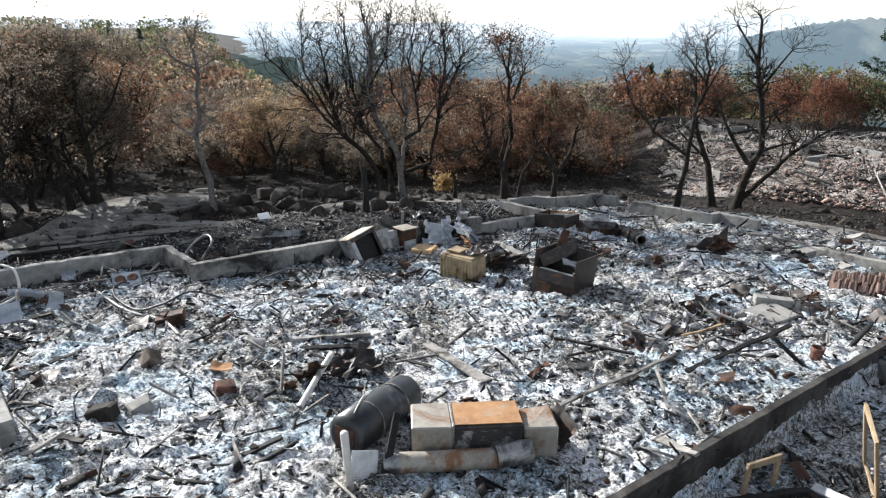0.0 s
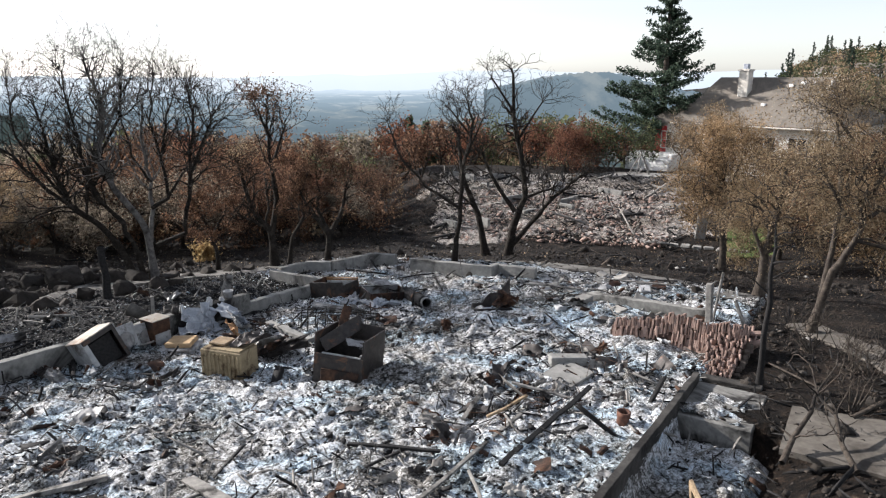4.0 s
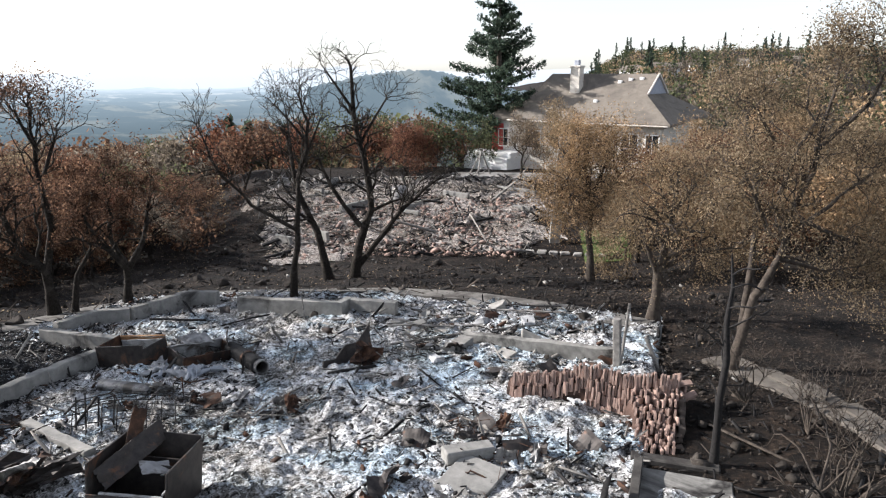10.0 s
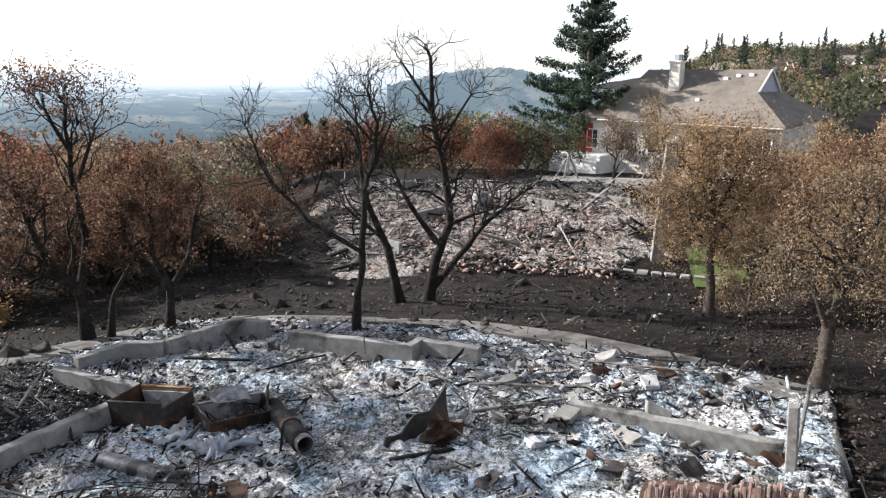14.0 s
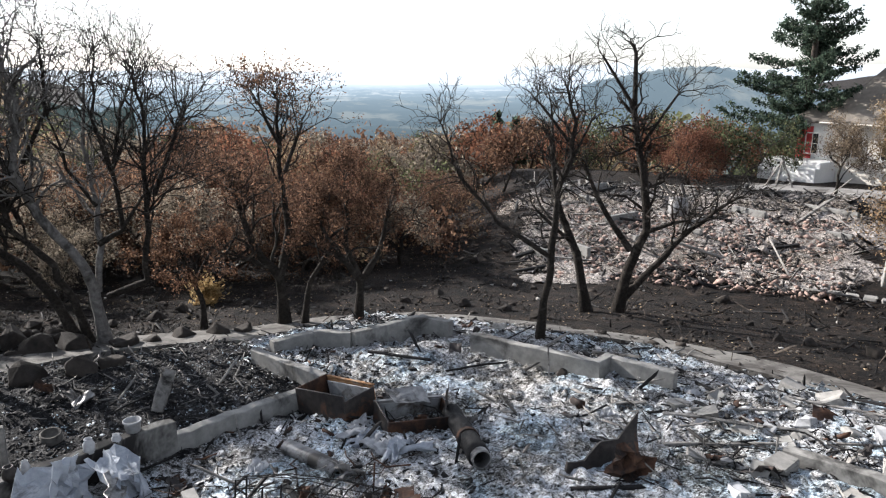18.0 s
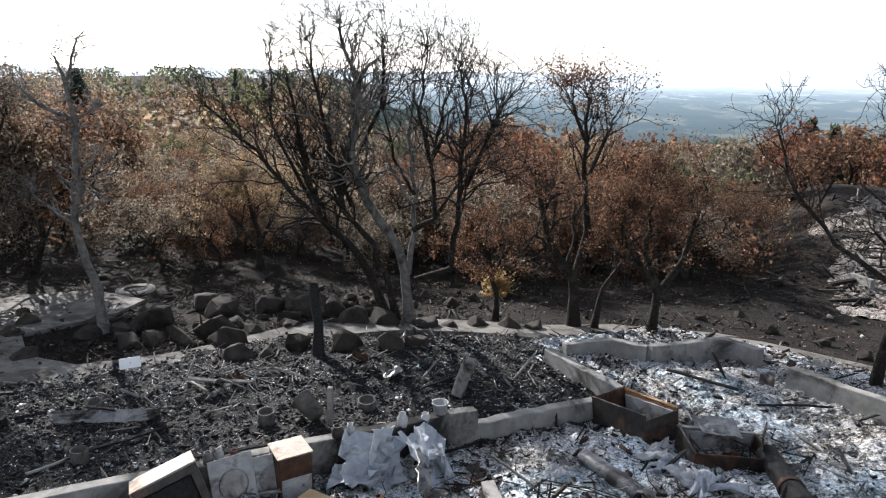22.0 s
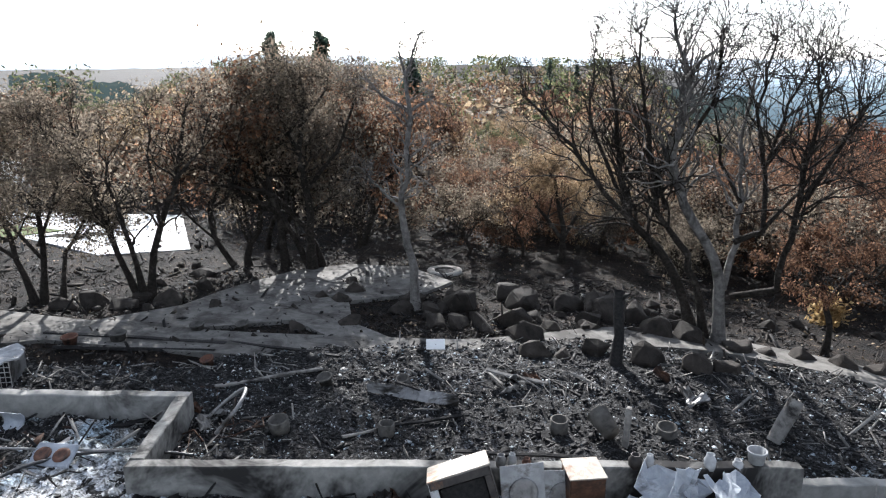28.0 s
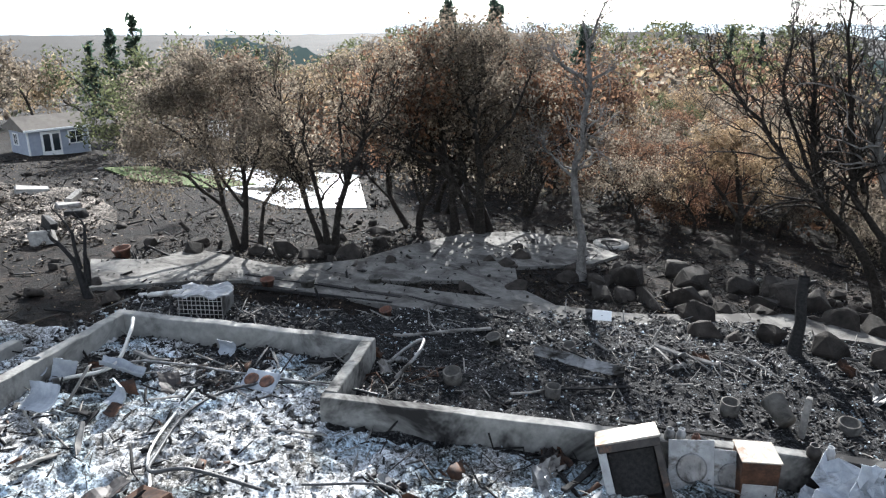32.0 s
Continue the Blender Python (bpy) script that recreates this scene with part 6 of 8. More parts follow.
open_box("burnt_freezer", on(3.85, 22.75, -0.08, 0, -8, -50), 1.25, 0.75, 0.62, "burnt open chest freezer with rusted walls", (DARKSTEEL, RUST, ORANGE), 41)
ob2 = open_box("burnt_freezer", on(5.15, 22.0, -0.08, 4, 6, 12), 1.3, 0.8, 0.42, "wrecked open appliance shell with bent panels", (RUST, DARKSTEEL, GREYSTEEL), 51)
part("bent_panel", crumple(0.75, 0.45, 0.08, 52, 10, 0.012), GREYSTEEL, ob2, "grey bent lid panel", pose(-0.1, 0.25, 0.52, 12, 10, 5))
part("bent_panel", crumple(0.5, 0.35, 0.06, 53, 10, 0.012), DARKSTEEL, ob2, "upright dark torn panel", pose(0.55, 0.05, 0.55, 80, 10, 60))
for k, (x, y, s) in enumerate([(4.0, 21.55, 0.3), (4.2, 21.3, 0.35), (4.45, 21.1, 0.4), (4.75, 21.0, 0.34), (4.35, 20.8, 0.3), (4.9, 20.75, 0.42), (4.15, 21.8, 0.22), (4.6, 20.55, 0.28)]):
    thing("white_wreckage", rumple(s * 1.7, s * 0.8, 0.06, 61 + k, 0.03, 5), CLOTH if k % 2 else PLASTER, on(x, y, 0.1, 15 * (k % 3) - 15, 10 * (k % 4) - 12, 35 * k), "lump of white melted wreckage in ash", "wreckage", "white wreckage")
pt = empty("burnt_flue", between((5.85, 22.1, rz(5.85, 22.1) + 0.16), (5.85, 19.9, rz(5.85, 19.9) + 0.14)), "soot-black flue pipe with a collar ring", "pipe")
part("pipe", pipe_bm(2.1, 0.17, 18, 0.015, 0, 0.02, 9), CHAR, pt)
part("collar", pipe_bm(0.12, 0.19, 18, 0.012, 0, 0.004, 9), RUST, pt, "", pose(1.25, 0, 0))
part("pipe_end", pipe_bm(0.5, 0.15, 18, 0.02, 0.02, 0.01, 19), GREYSTEEL, pt, "", pose(1.75, 0, 0.01))
thing("duct", pipe_bm(1.25, 0.13, 16, 0.012, 0, 0.02, 8), GREYSTEEL, between((2.95, 21.15, rz(2.95, 21.15) + 0.08), (3.75, 20.2, rz(3.75, 20.2) + 0.05)), "grey round duct half buried in ash", "duct", smooth=True)
fin = [(-0.65, 0.0), (0.0, -0.06), (0.6, -0.02), (0.74, 0.72), (0.34, 0.42), (0.05, 0.4), (-0.3, 0.2), (-0.62, 0.22)]
bm = prism([(px, 0.0, pz) for px, pz in fin] + [(px, 0.05, pz) for px, pz in fin], [tuple(range(8)), tuple(range(15, 7, -1))] + [(k, (k + 1) % 8, 8 + (k + 1) % 8, 8 + k) for k in range(8)])
bmesh.ops.triangulate(bm, faces=bm.faces[:])
bmesh.ops.subdivide_edges(bm, edges=bm.edges[:], cuts=2)
thing("torn_sheet", dent(bm, 0.09, 1.8, 4), DARKSTEEL, on(7.75, 19.75, 0.0, -12, 0, 8), "torn black sheet standing up from ash like a fin", "sheet metal")
thing("torn_sheet", rumple(0.6, 0.5, 0.1, 72, 0.012, 6), RUST, on(7.95, 19.25, 0.2, 70, 25, -20), "rusty torn sheet beside the black one", "sheet metal")

# -- appliances along the front wall
def tumble_dryer():
    ob = empty("tumble_dryer", on(*ab(4.5, -0.4), -0.08, -18, -16, 40), "tilted burnt dryer with a dark open front", "dryer")
    part("side_panel", box_bm(0.02, 0.7, 0.8, 0.005, (-0.39, 0, 0)), PALESTEEL, ob)
    part("side_panel", box_bm(0.02, 0.7, 0.8, 0.005, (0.39, 0, 0)), DARKSTEEL, ob)
    part("back_panel", box_bm(0.76, 0.02, 0.8, 0.005, (0, 0.34, 0)), DARKSTEEL, ob)
    part("base", box_bm(0.76, 0.68, 0.02, 0.005), DARKSTEEL, ob)
    part("top_panel", dent(box_bm(0.82, 0.72, 0.03, 0.008, (0, 0, 0.8)), 0.03, 3, 3), STREAK, ob, "pale ash-dusted lid")
    part("front_frame", box_bm(0.78, 0.02, 0.1, 0.005, (0, -0.35, 0.7)), DARKSTEEL, ob)
    part("front_frame", box_bm(0.1, 0.02, 0.7, 0.005, (-0.34, -0.35, 0)), PALESTEEL, ob)
    part("front_frame", box_bm(0.08, 0.02, 0.7, 0.005, (0.35, -0.35, 0)), DARKSTEEL, ob)
    # dark box fills the cabinet so that its open front is black
    part("drum", dent(box_bm(0.66, 0.5, 0.66, 0.05, (0, 0.02, 0.03)), 0.03, 4, 2), CHAR, ob, "dark box filling the inside")
    return ob


tumble_dryer()
for k, (a, b, w, h, tilt, turn) in enumerate([(5.15, -0.12, 0.6, 0.75, 72, 8), (5.7, -0.1, 0.55, 0.7, 76, -4)]):
    x, y = ab(a, b)
    pn = empty("washer_panel", on(x, y, 0.2, tilt, 0, 38 + turn), "scorched white appliance panel leaning on the wall", "panel", "panels on the wall")
    part("panel", dent(box_bm(w, h, 0.02, 0.006, (0, 0, 0)), 0.012, 3, k), PALESTEEL, pn)
    part("opening", lathe([(0.2, 0.01), (0.2, 0.045), (0.17, 0.038), (0.005, 0.038)], 22), GREYSTEEL, pn, "dark round opening")
wm = empty("narrow_cabinet", on(*ab(5.95, -0.1), -0.14, 0, 0, 40), "narrow upright brown steel cabinet with pale top", "cabinet")
part("body", dent(box_bm(0.46, 0.48, 0.78, 0.015), 0.01, 3, 3), RUST, wm)
part("top_panel", dent(box_bm(0.49, 0.51, 0.02, 0.006, (0, 0, 0.78)), 0.02, 4, 2), STREAK, wm, "pale clean top")
part("door", dent(box_bm(0.42, 0.015, 0.42, 0.005, (0, -0.25, 0.05)), 0.008, 3, 3), PALESTEEL, wm, "scorched white lower door")
tr = empty("tarp", on(*ab(7.1, -0.3), 0.36, 40, 14, 36), "stiff blue-white sheets slumped in a heap on the wall", "tarp")
for k, (px, py, pz, rx, ry, w_, h_) in enumerate([(0, 0, 0, 0, 0, 0.95, 0.75), (0.2, -0.3, -0.05, 25, 20, 0.6, 0.5), (-0.3, -0.2, -0.1, -30, 30, 0.5, 0.6), (0.1, 0.1, 0.12, 15, -35, 0.6, 0.4)]):
    part("sheet", rumple(w_, h_, 0.07, 81 + k, 0.012, 6), CLOTH, tr, "", pose(px, py, pz, rx, ry, 30 * k))
tr = empty("tarp", on(*ab(7.95, -0.6), 0.28, 18, 22, 30), "long ash-white sheets hanging off the wall", "tarp")
for k, (px, py, pz, rx, ry, w_, h_) in enumerate([(0, 0, 0, 0, 0, 0.5, 1.4), (0.2, -0.2, -0.05, 10, 40, 0.4, 0.9), (-0.2, 0.2, 0.05, -20, -30, 0.35, 0.8)]):
    part("sheet", rumple(w_, h_, 0.06, 91 + k, 0.012, 6), CLOTH, tr, "", pose(px, py, pz, rx, ry, 12 * k))
thing("bent_sheet", rumple(0.4, 0.9, 0.05, 83), GREYSTEEL, on(*ab(7.6, -1.0), 0.2, 10, 60, 20), "grey bent sheet below the wall", "sheet metal")
thing("bucket", lathe([(0.1, 0), (0.125, 0.2), (0.138, 0.21), (0.138, 0.23), (0.12, 0.23), (0.095, 0.03)], 22), PLASTER, pose(*ab(8.5, 0.3), gz(*ab(8.5, 0.3)) + 0.62), "pale plastic bucket on the foundation wall", "bucket", smooth=True)
JARS = [(4.9, 0.07, 0.16, GREYSTEEL), (5.05, 0.06, 0.18, PALESTEEL), (5.25, 0.06, 0.12, TERRA), (6.75, 0.09, 0.2, DARKSTEEL), (6.95, 0.06, 0.2, PLASTER), (4.4, 0.08, 0.1, PLASTER), (8.2, 0.07, 0.14, PLASTER), (7.8, 0.08, 0.22, PLASTER)]
for k, (a, r, h, mt) in enumerate(JARS):
    x, y = ab(a, 0.22)
    jar = thing("jar", lathe([(r, 0), (r * 1.05, h * 0.6), (r * 0.7, h * 0.85), (r * 0.75, h), (r * 0.6, h), (r * 0.55, h * 0.8)], 14), mt, pose(x, y, gz(x, y) + 0.6), "small burnt jar standing on the foundation wall", "jar", "jars on the wall", True)
SOOTY = surface("sooty_clay", (0.05, 0.047, 0.043), (0.15, 0.14, 0.125), 6, (0.03, 0.028, 0.026), 2, 0.9, 0, 0.4, 0.005)
CANS = [(-4.5, 19.4, 0.13, 0.22, SOOTY), (-2.35, 21.25, 0.15, 0.22, SOOTY), (-0.93, 22.4, 0.17, 0.2, SOOTY), (-5.75, 18.3, 0.16, 0.2, SOOTY), (-5.4, 21.0, 0.13, 0.2, SOOTY)]
for k, (x, y, r, h, mt) in enumerate(CANS):
    thing("planter_pot", lathe([(r * 0.9, -0.05), (r, h * 0.3), (r, h), (r * 0.82, h), (r * 0.8, h * 0.6), (r * 0.1, h * 0.55)], 18), mt, on(x, y, 0, 4 * k, 3, 0), "round ash-covered pot in the charred yard", "pot", "pots in the yard", True)
thing("bin", lathe([(0.14, 0), (0.18, 0.42), (0.2, 0.44), (0.17, 0.42), (0.13, 0.02)], 20), SOOTY, on(-1.5, 21.4, 0.16, -70, 10, 60), "tipped-over grey metal bin", "bin", smooth=True)
thing("yard_post", box_bm(0.09, 0.09, 0.75, 0.01, rough=0.008), GREYWOOD, on(-1.3, 21.5, -0.05, 2, 2, 10), "ash-grey wooden stake in the yard", "stake")
thing("short_log", pipe_bm(0.8, 0.13, 12, 0.1, 0, 0.02, 5), GREYWOOD, between((0.55, 23.4, rz(0.55, 23.4)), (0.75, 23.7, rz(0.75, 23.7) + 0.6)), "short leaning ash-grey log", "log")
sg = empty("small_sign", on(-5.94, 22.75, 0, 0, 0, 36), "small white sign tilted back on a short stake", "sign")
part("board", box_bm(0.4, 0.02, 0.24, 0.004, (0, 0, 0.0)), WHITE, sg, "", pose(0, 0, 0.06, -48, 0, 0))
part("stake", box_bm(0.03, 0.03, 0.2, 0.004, (0, 0.09, -0.05)), GREYWOOD, sg)

# -- garage corner: hoses, broken basin, porcelain shards, crate outside
def hose(name, pts, r, material, label):
    p = np.array([(x, y, rz(x, y) + 0.05 + dz) for x, y, dz in pts])
    t = np.linspace(0, len(p) - 1, len(p) * 5)
    i = np.clip(t.astype(int), 0, len(p) - 2)
    f = (t - i)[:, None]
    m0 = np.gradient(p, axis=0)
    q = (2 * f ** 3 - 3 * f ** 2 + 1) * p[i] + (f ** 3 - 2 * f ** 2 + f) * m0[i] + (3 * f ** 2 - 2 * f ** 3) * p[i + 1] + (f ** 3 - f ** 2) * m0[i + 1]
    v, fc = tube_arrays([(q, [r] * len(q), 7)])
    return tagged(new(name, mesh_np(name, v, fc, material, True)), label, "hose")


hose("hose", [(-6.0, 16.9, 0.1), (-6.9, 16.4, 0.05), (-7.5, 15.4, 0.02), (-7.2, 14.4, 0), (-6.4, 13.6, 0.05), (-5.7, 13.3, 0.3), (-5.2, 13.6, 0.5), (-4.8, 14.3, 0.1)], 0.025, RUBBER, "thin dark pipe looping across the ash")
hose("hose", [(-6.2, 16.8, 0.12), (-7.6, 15.7, 0.08), (-9.1, 14.5, 0.06), (-9.4, 13.7, 0.08)], 0.02, GREYSTEEL, "grey conduit along the garage wall")
hose("hose", [(-7.75, 14.7, 0), (-6.6, 13.6, 0), (-5.7, 13.2, 0), (-5.0, 12.2, 0)], 0.022, TIN, "pale hose on the garage ash")
hose("hose", [(-9.6, 14.5, 0.75), (-9.2, 14.3, 0.6), (-9.0, 13.9, 0.2), (-9.3, 13.2, 0.1)], 0.03, TIN, "pale hose hanging over the garage wall")
hose("hose", [(-4.4, 14.6, 0.3), (-3.4, 15.2, 0.5), (-2.9, 15.0, 0.1)], 0.015, RUBBER, "thin bent rod sticking out of ash")
bs = empty("broken_sink", on(-7.5, 15.7, -0.02, 24, 0, 30), "broken pale double sink, brown inside, half buried", "sink")
part("rim", dent(box_bm(0.62, 0.4, 0.06, 0.02, (0, 0, 0.1)), 0.02, 4, 3), CLOTH, bs)
for k in (-0.14, 0.14):
    part("bowl", dent(lathe([(0.005, 0.166), (0.07, 0.168), (0.115, 0.178), (0.125, 0.16)], 16), 0.008, 5, 3), TERRA, bs, "brown scorched bowl", pose(k, 0, 0))
for k, (x, y, w, h, tx, ty, tz) in enumerate([(-8.65, 12.8, 0.9, 0.6, 35, -10, 20), (-8.1, 13.75, 0.4, 0.5, 70, 10, 10), (-9.45, 13.3, 0.45, 0.55, 65, 15, 60), (-9.7, 13.0, 0.4, 0.4, 60, -15, 40), (-8.9, 14.0, 0.9, 0.25, 10, 20, 50), (-8.9, 15.8, 0.4, 0.4, 75, 5, 30)]):
    thing("porcelain_shard", dent(crumple(w * 0.75, h * 0.75, 0.06, 91 + k, 9, 0.03, 0.12), 0.02, 3, k), CLOTH, on(x, y, 0.15, tx, ty, tz), "curved white broken bathtub shard", "shard", "bathtub shards")


def crate():
    """A wire-sided metal crate, heaped with pale ash."""
    ob = empty("wire_crate", on(-11.35, 16.5, -0.03, 0, 0, 44), "ash-covered pale metal wire crate", "crate")
    part("back_panel", dent(box_bm(0.9, 0.02, 0.5, 0.004, (0, 0.32, 0)), 0.02, 3, 1), GREYSTEEL, ob)
    for x in (-0.45, 0.45):
        part("side_panel", dent(box_bm(0.02, 0.64, 0.5, 0.004, (x, 0, 0)), 0.02, 3, 2), GREYSTEEL, ob)
    part("filling", dent(box_bm(0.84, 0.58, 0.42, 0.05, (0, 0.0, 0)), 0.04, 4, 3), CHAR, ob, "charred filling")
    part("top", rumple(0.98, 0.72, 0.05, 7, 0.03, 8), PLASTER, ob, "ash-white lumpy lid", pose(0, 0, 0.52))
    for k in range(11):
        child("wire", mesh_np("wire", *tube_arrays([([(-0.45 + k * 0.09, -0.32, 0.0), (-0.45 + k * 0.09, -0.32, 0.5)], [0.008] * 2, 4)]), TIN), ob)
    for k in range(6):
        child("wire", mesh_np("wire", *tube_arrays([([(-0.46, -0.33, 0.02 + k * 0.095), (0.46, -0.33, 0.02 + k * 0.095)], [0.008] * 2, 4)]), TIN), ob)
    return ob


crate()
thing("white_pipe", pipe_bm(1.6, 0.06, 12, 0.01, 0, 0.004, 2), TIN, between((-13.0, 15.7, gz(-13, 15.7) + 0.08), (-11.8, 16.4, gz(-11.8, 16.4) + 0.4)), "white pipe leaning on the crate", "pipe")

# -- brick fireplace, slumped
def fireplace():
    x0, y0 = ab(12.4, -11.0)
    ob = empty("brick_fireplace", pose(x0, y0, gz(x0, y0), 0, 0, 38.5), "slumped burnt brick fireplace with tilted bricks", "fireplace")
    bm = bmesh.new()
    n = 22
    prev = None
    for i in range(n + 1):
        b = -1.2 + 3.1 * i / n
        top = 0.55 + 0.03 * math.sin(i * 1.7) - 0.34 * max(0, (b - 0.4)) / 1.4
        ring_ = [bm.verts.new((0.55, b, -0.4)), bm.verts.new((0.45, b, top * 0.8)), bm.verts.new((0.2, b, top)), bm.verts.new((0.0, b, top * 0.9)), bm.verts.new((-0.16, b, top * 0.4)), bm.verts.new((-0.32 if b < 0.4 else -0.25, b, -0.4))]
        if prev:
            for k in range(5):
                bm.faces.new((prev[k], prev[k + 1], ring_[k + 1], ring_[k]))
        else:
            bm.faces.new(ring_)
        prev = ring_
    bm.faces.new(prev[::-1])
    bmesh.ops.recalc_face_normals(bm, faces=bm.faces[:])
    part("core", dent(bm, 0.03, 4, 3), BRICKCORE, ob)
    rng = random.Random(6)
    meshes = []
    for k in range(5):
        b2 = box_bm(0.14, rng.uniform(0.036, 0.05), rng.uniform(0.2, 0.27), 0.007, rough=0.006)
        me = bpy.data.meshes.new("brick")
        b2.to_mesh(me)
        b2.free()
        me.materials.append(BRICK)
        meshes.append(me)
    for row in range(4):
        for i in range(66):
            b = -1.18 + 3.05 * (i + rng.uniform(-0.15, 0.15)) / 66
            if b > 0.4 and row > 1:
                continue
            top = 0.66 - 0.36 * max(0, (b - 0.4)) / 1.4 + 0.04 * math.sin(b * 5)
            xx = -0.06 - 0.09 * row + rng.uniform(-0.04, 0.04) + 0.05 * math.sin(b * 3)
            zz = top - 0.22 - 0.2 * row + rng.uniform(-0.06, 0.05)
            child("brick", rng.choice(meshes), ob, "", pose(xx, b, zz, rng.uniform(-5, 5), 10 + 4 * row + rng.uniform(-5, 5), rng.uniform(-8, 8)))
    # the lower face, slid forward as a sloping heap
    bm = bmesh.new()
    prev = None
    for i in range(13):
        f = i / 12
        xx, zt, bw = -0.2 - 1.55 * f, 0.42 - 0.36 * f + 0.02 * math.sin(i * 2.1), -0.42 - 0.3 * f + 0.04 * math.sin(i * 1.3)
        ring_ = [bm.verts.new((xx, -1.24, -0.4)), bm.verts.new((xx, -1.2, zt)), bm.verts.new((xx, (bw - 1.2) / 2, zt + 0.03)), bm.verts.new((xx, bw, zt - 0.05)), bm.verts.new((xx, bw + 0.3, -0.4))]
        if prev:
            for k in range(4):
                bm.faces.new((prev[k], prev[k + 1], ring_[k + 1], ring_[k]))
        else:
            bm.faces.new(ring_)
        prev = ring_
    bm.faces.new(prev[::-1])
    bmesh.ops.recalc_face_normals(bm, faces=bm.faces[:])
    part("core", dent(bm, 0.03, 4, 5), BRICKCORE, ob)
    for i in range(8):
        f = (i + 0.5) / 8
        for k in range(12):
            b = -1.16 + (0.74 - 0.3 * f) * (k + rng.uniform(-0.2, 0.2)) / 11
            child("brick", rng.choice(meshes), ob, "", pose(-0.08 - 1.55 * f + rng.uniform(-0.04, 0.04), b, 0.4 - 0.36 * f + rng.uniform(-0.02, 0.03), rng.uniform(-12, 12), -72 + rng.uniform(-14, 14), rng.uniform(-10, 10)))
    for i in range(7):
        part("mortar_block", box_bm(0.26, 0.12, 0.2, 0.02, rough=0.02), SOOTBLOCK, ob, "blackened mortar block", pose(-0.25 - 0.24 * i, -1.27, 0.2 - 0.05 * i, rng.uniform(-6, 6), 13 + rng.uniform(-5, 5), rng.uniform(-6, 6)))
    for i in range(14):
        child("brick", rng.choice(meshes), ob, "", pose(rng.uniform(-0.25, 0.45), -1.25 + rng.uniform(-0.05, 0.08), rng.uniform(0, 0.5), rng.uniform(0, 90), rng.uniform(-30, 30), rng.uniform(0, 90)))
    return ob


fireplace()
x, y = ab(9.1, -12.35)
thing("concrete_slab", dent(box_bm(1.65, 1.3, 0.75, 0.02), 0.01, 3, 2), SOOTWALL, pose(x, y, gz(x, y) - 0.73, 0, 0, 38.5), "raised concrete hearth slab with ash on it", "slab")
x, y = ab(8.85, -12.2)
thing("ash_drift", dent(crumple(1.0, 1.1, 0.1, 91, 18, 0.05), 0.04, 5, 2), ASH, pose(x, y, gz(x, y) + 0.03, 0, 0, 38.5), "drift of white ash on the hearth slab", "ash")
x, y = ab(10.3, -12.2)
thing("concrete_slab", dent(box_bm(0.22, 1.3, 0.42, 0.02), 0.015, 3, 4), LONGWALL, pose(x, y, gz(x, y) - 0.34, 0, 0, 38.5), "low concrete kerb by the fireplace", "kerb")
x, y = ab(14.15, -11.0)
thing("wooden_post", box_bm(0.16, 0.16, 1.3, 0.015, rough=0.01), GREYWOOD, pose(x, y, gz(x, y) - 0.15, -4, 3, 30), "ash-white post standing at the wall's end", "post")
thing("wooden_post", box_bm(0.07, 0.05, 1.5, 0.01, rough=0.006), GREYWOOD, pose(x + 0.15, y + 0.1, gz(x, y) - 0.1, 2, 14, 30), "thin leaning grey board beside the post", "post")
thing("wooden_post", box_bm(0.1, 0.06, 0.9, 0.01, rough=0.006), GREYWOOD, pose(x + 0.9, y - 0.35, gz(x, y) - 0.1, -20, -12, 30), "short leaning grey board", "post")
x, y = ab(8.9, -9.2)
thing("grey_slab", dent(box_bm(1.0, 0.75, 0.08, 0.015), 0.01, 2, 2), CONCRETE, pose(x, y - 0.25, rz(x, y) + 0.0, 4, -6, 25), "flat grey slab tilted on the rubble", "slab")
thing("grey_slab", dent(box_bm(0.8, 0.28, 0.2, 0.02), 0.01, 2, 3), CONCRETE, pose(x + 0.35, y + 0.3, rz(x, y) + 0.02, 0, 3, -12), "broken concrete block end by the slab", "slab")

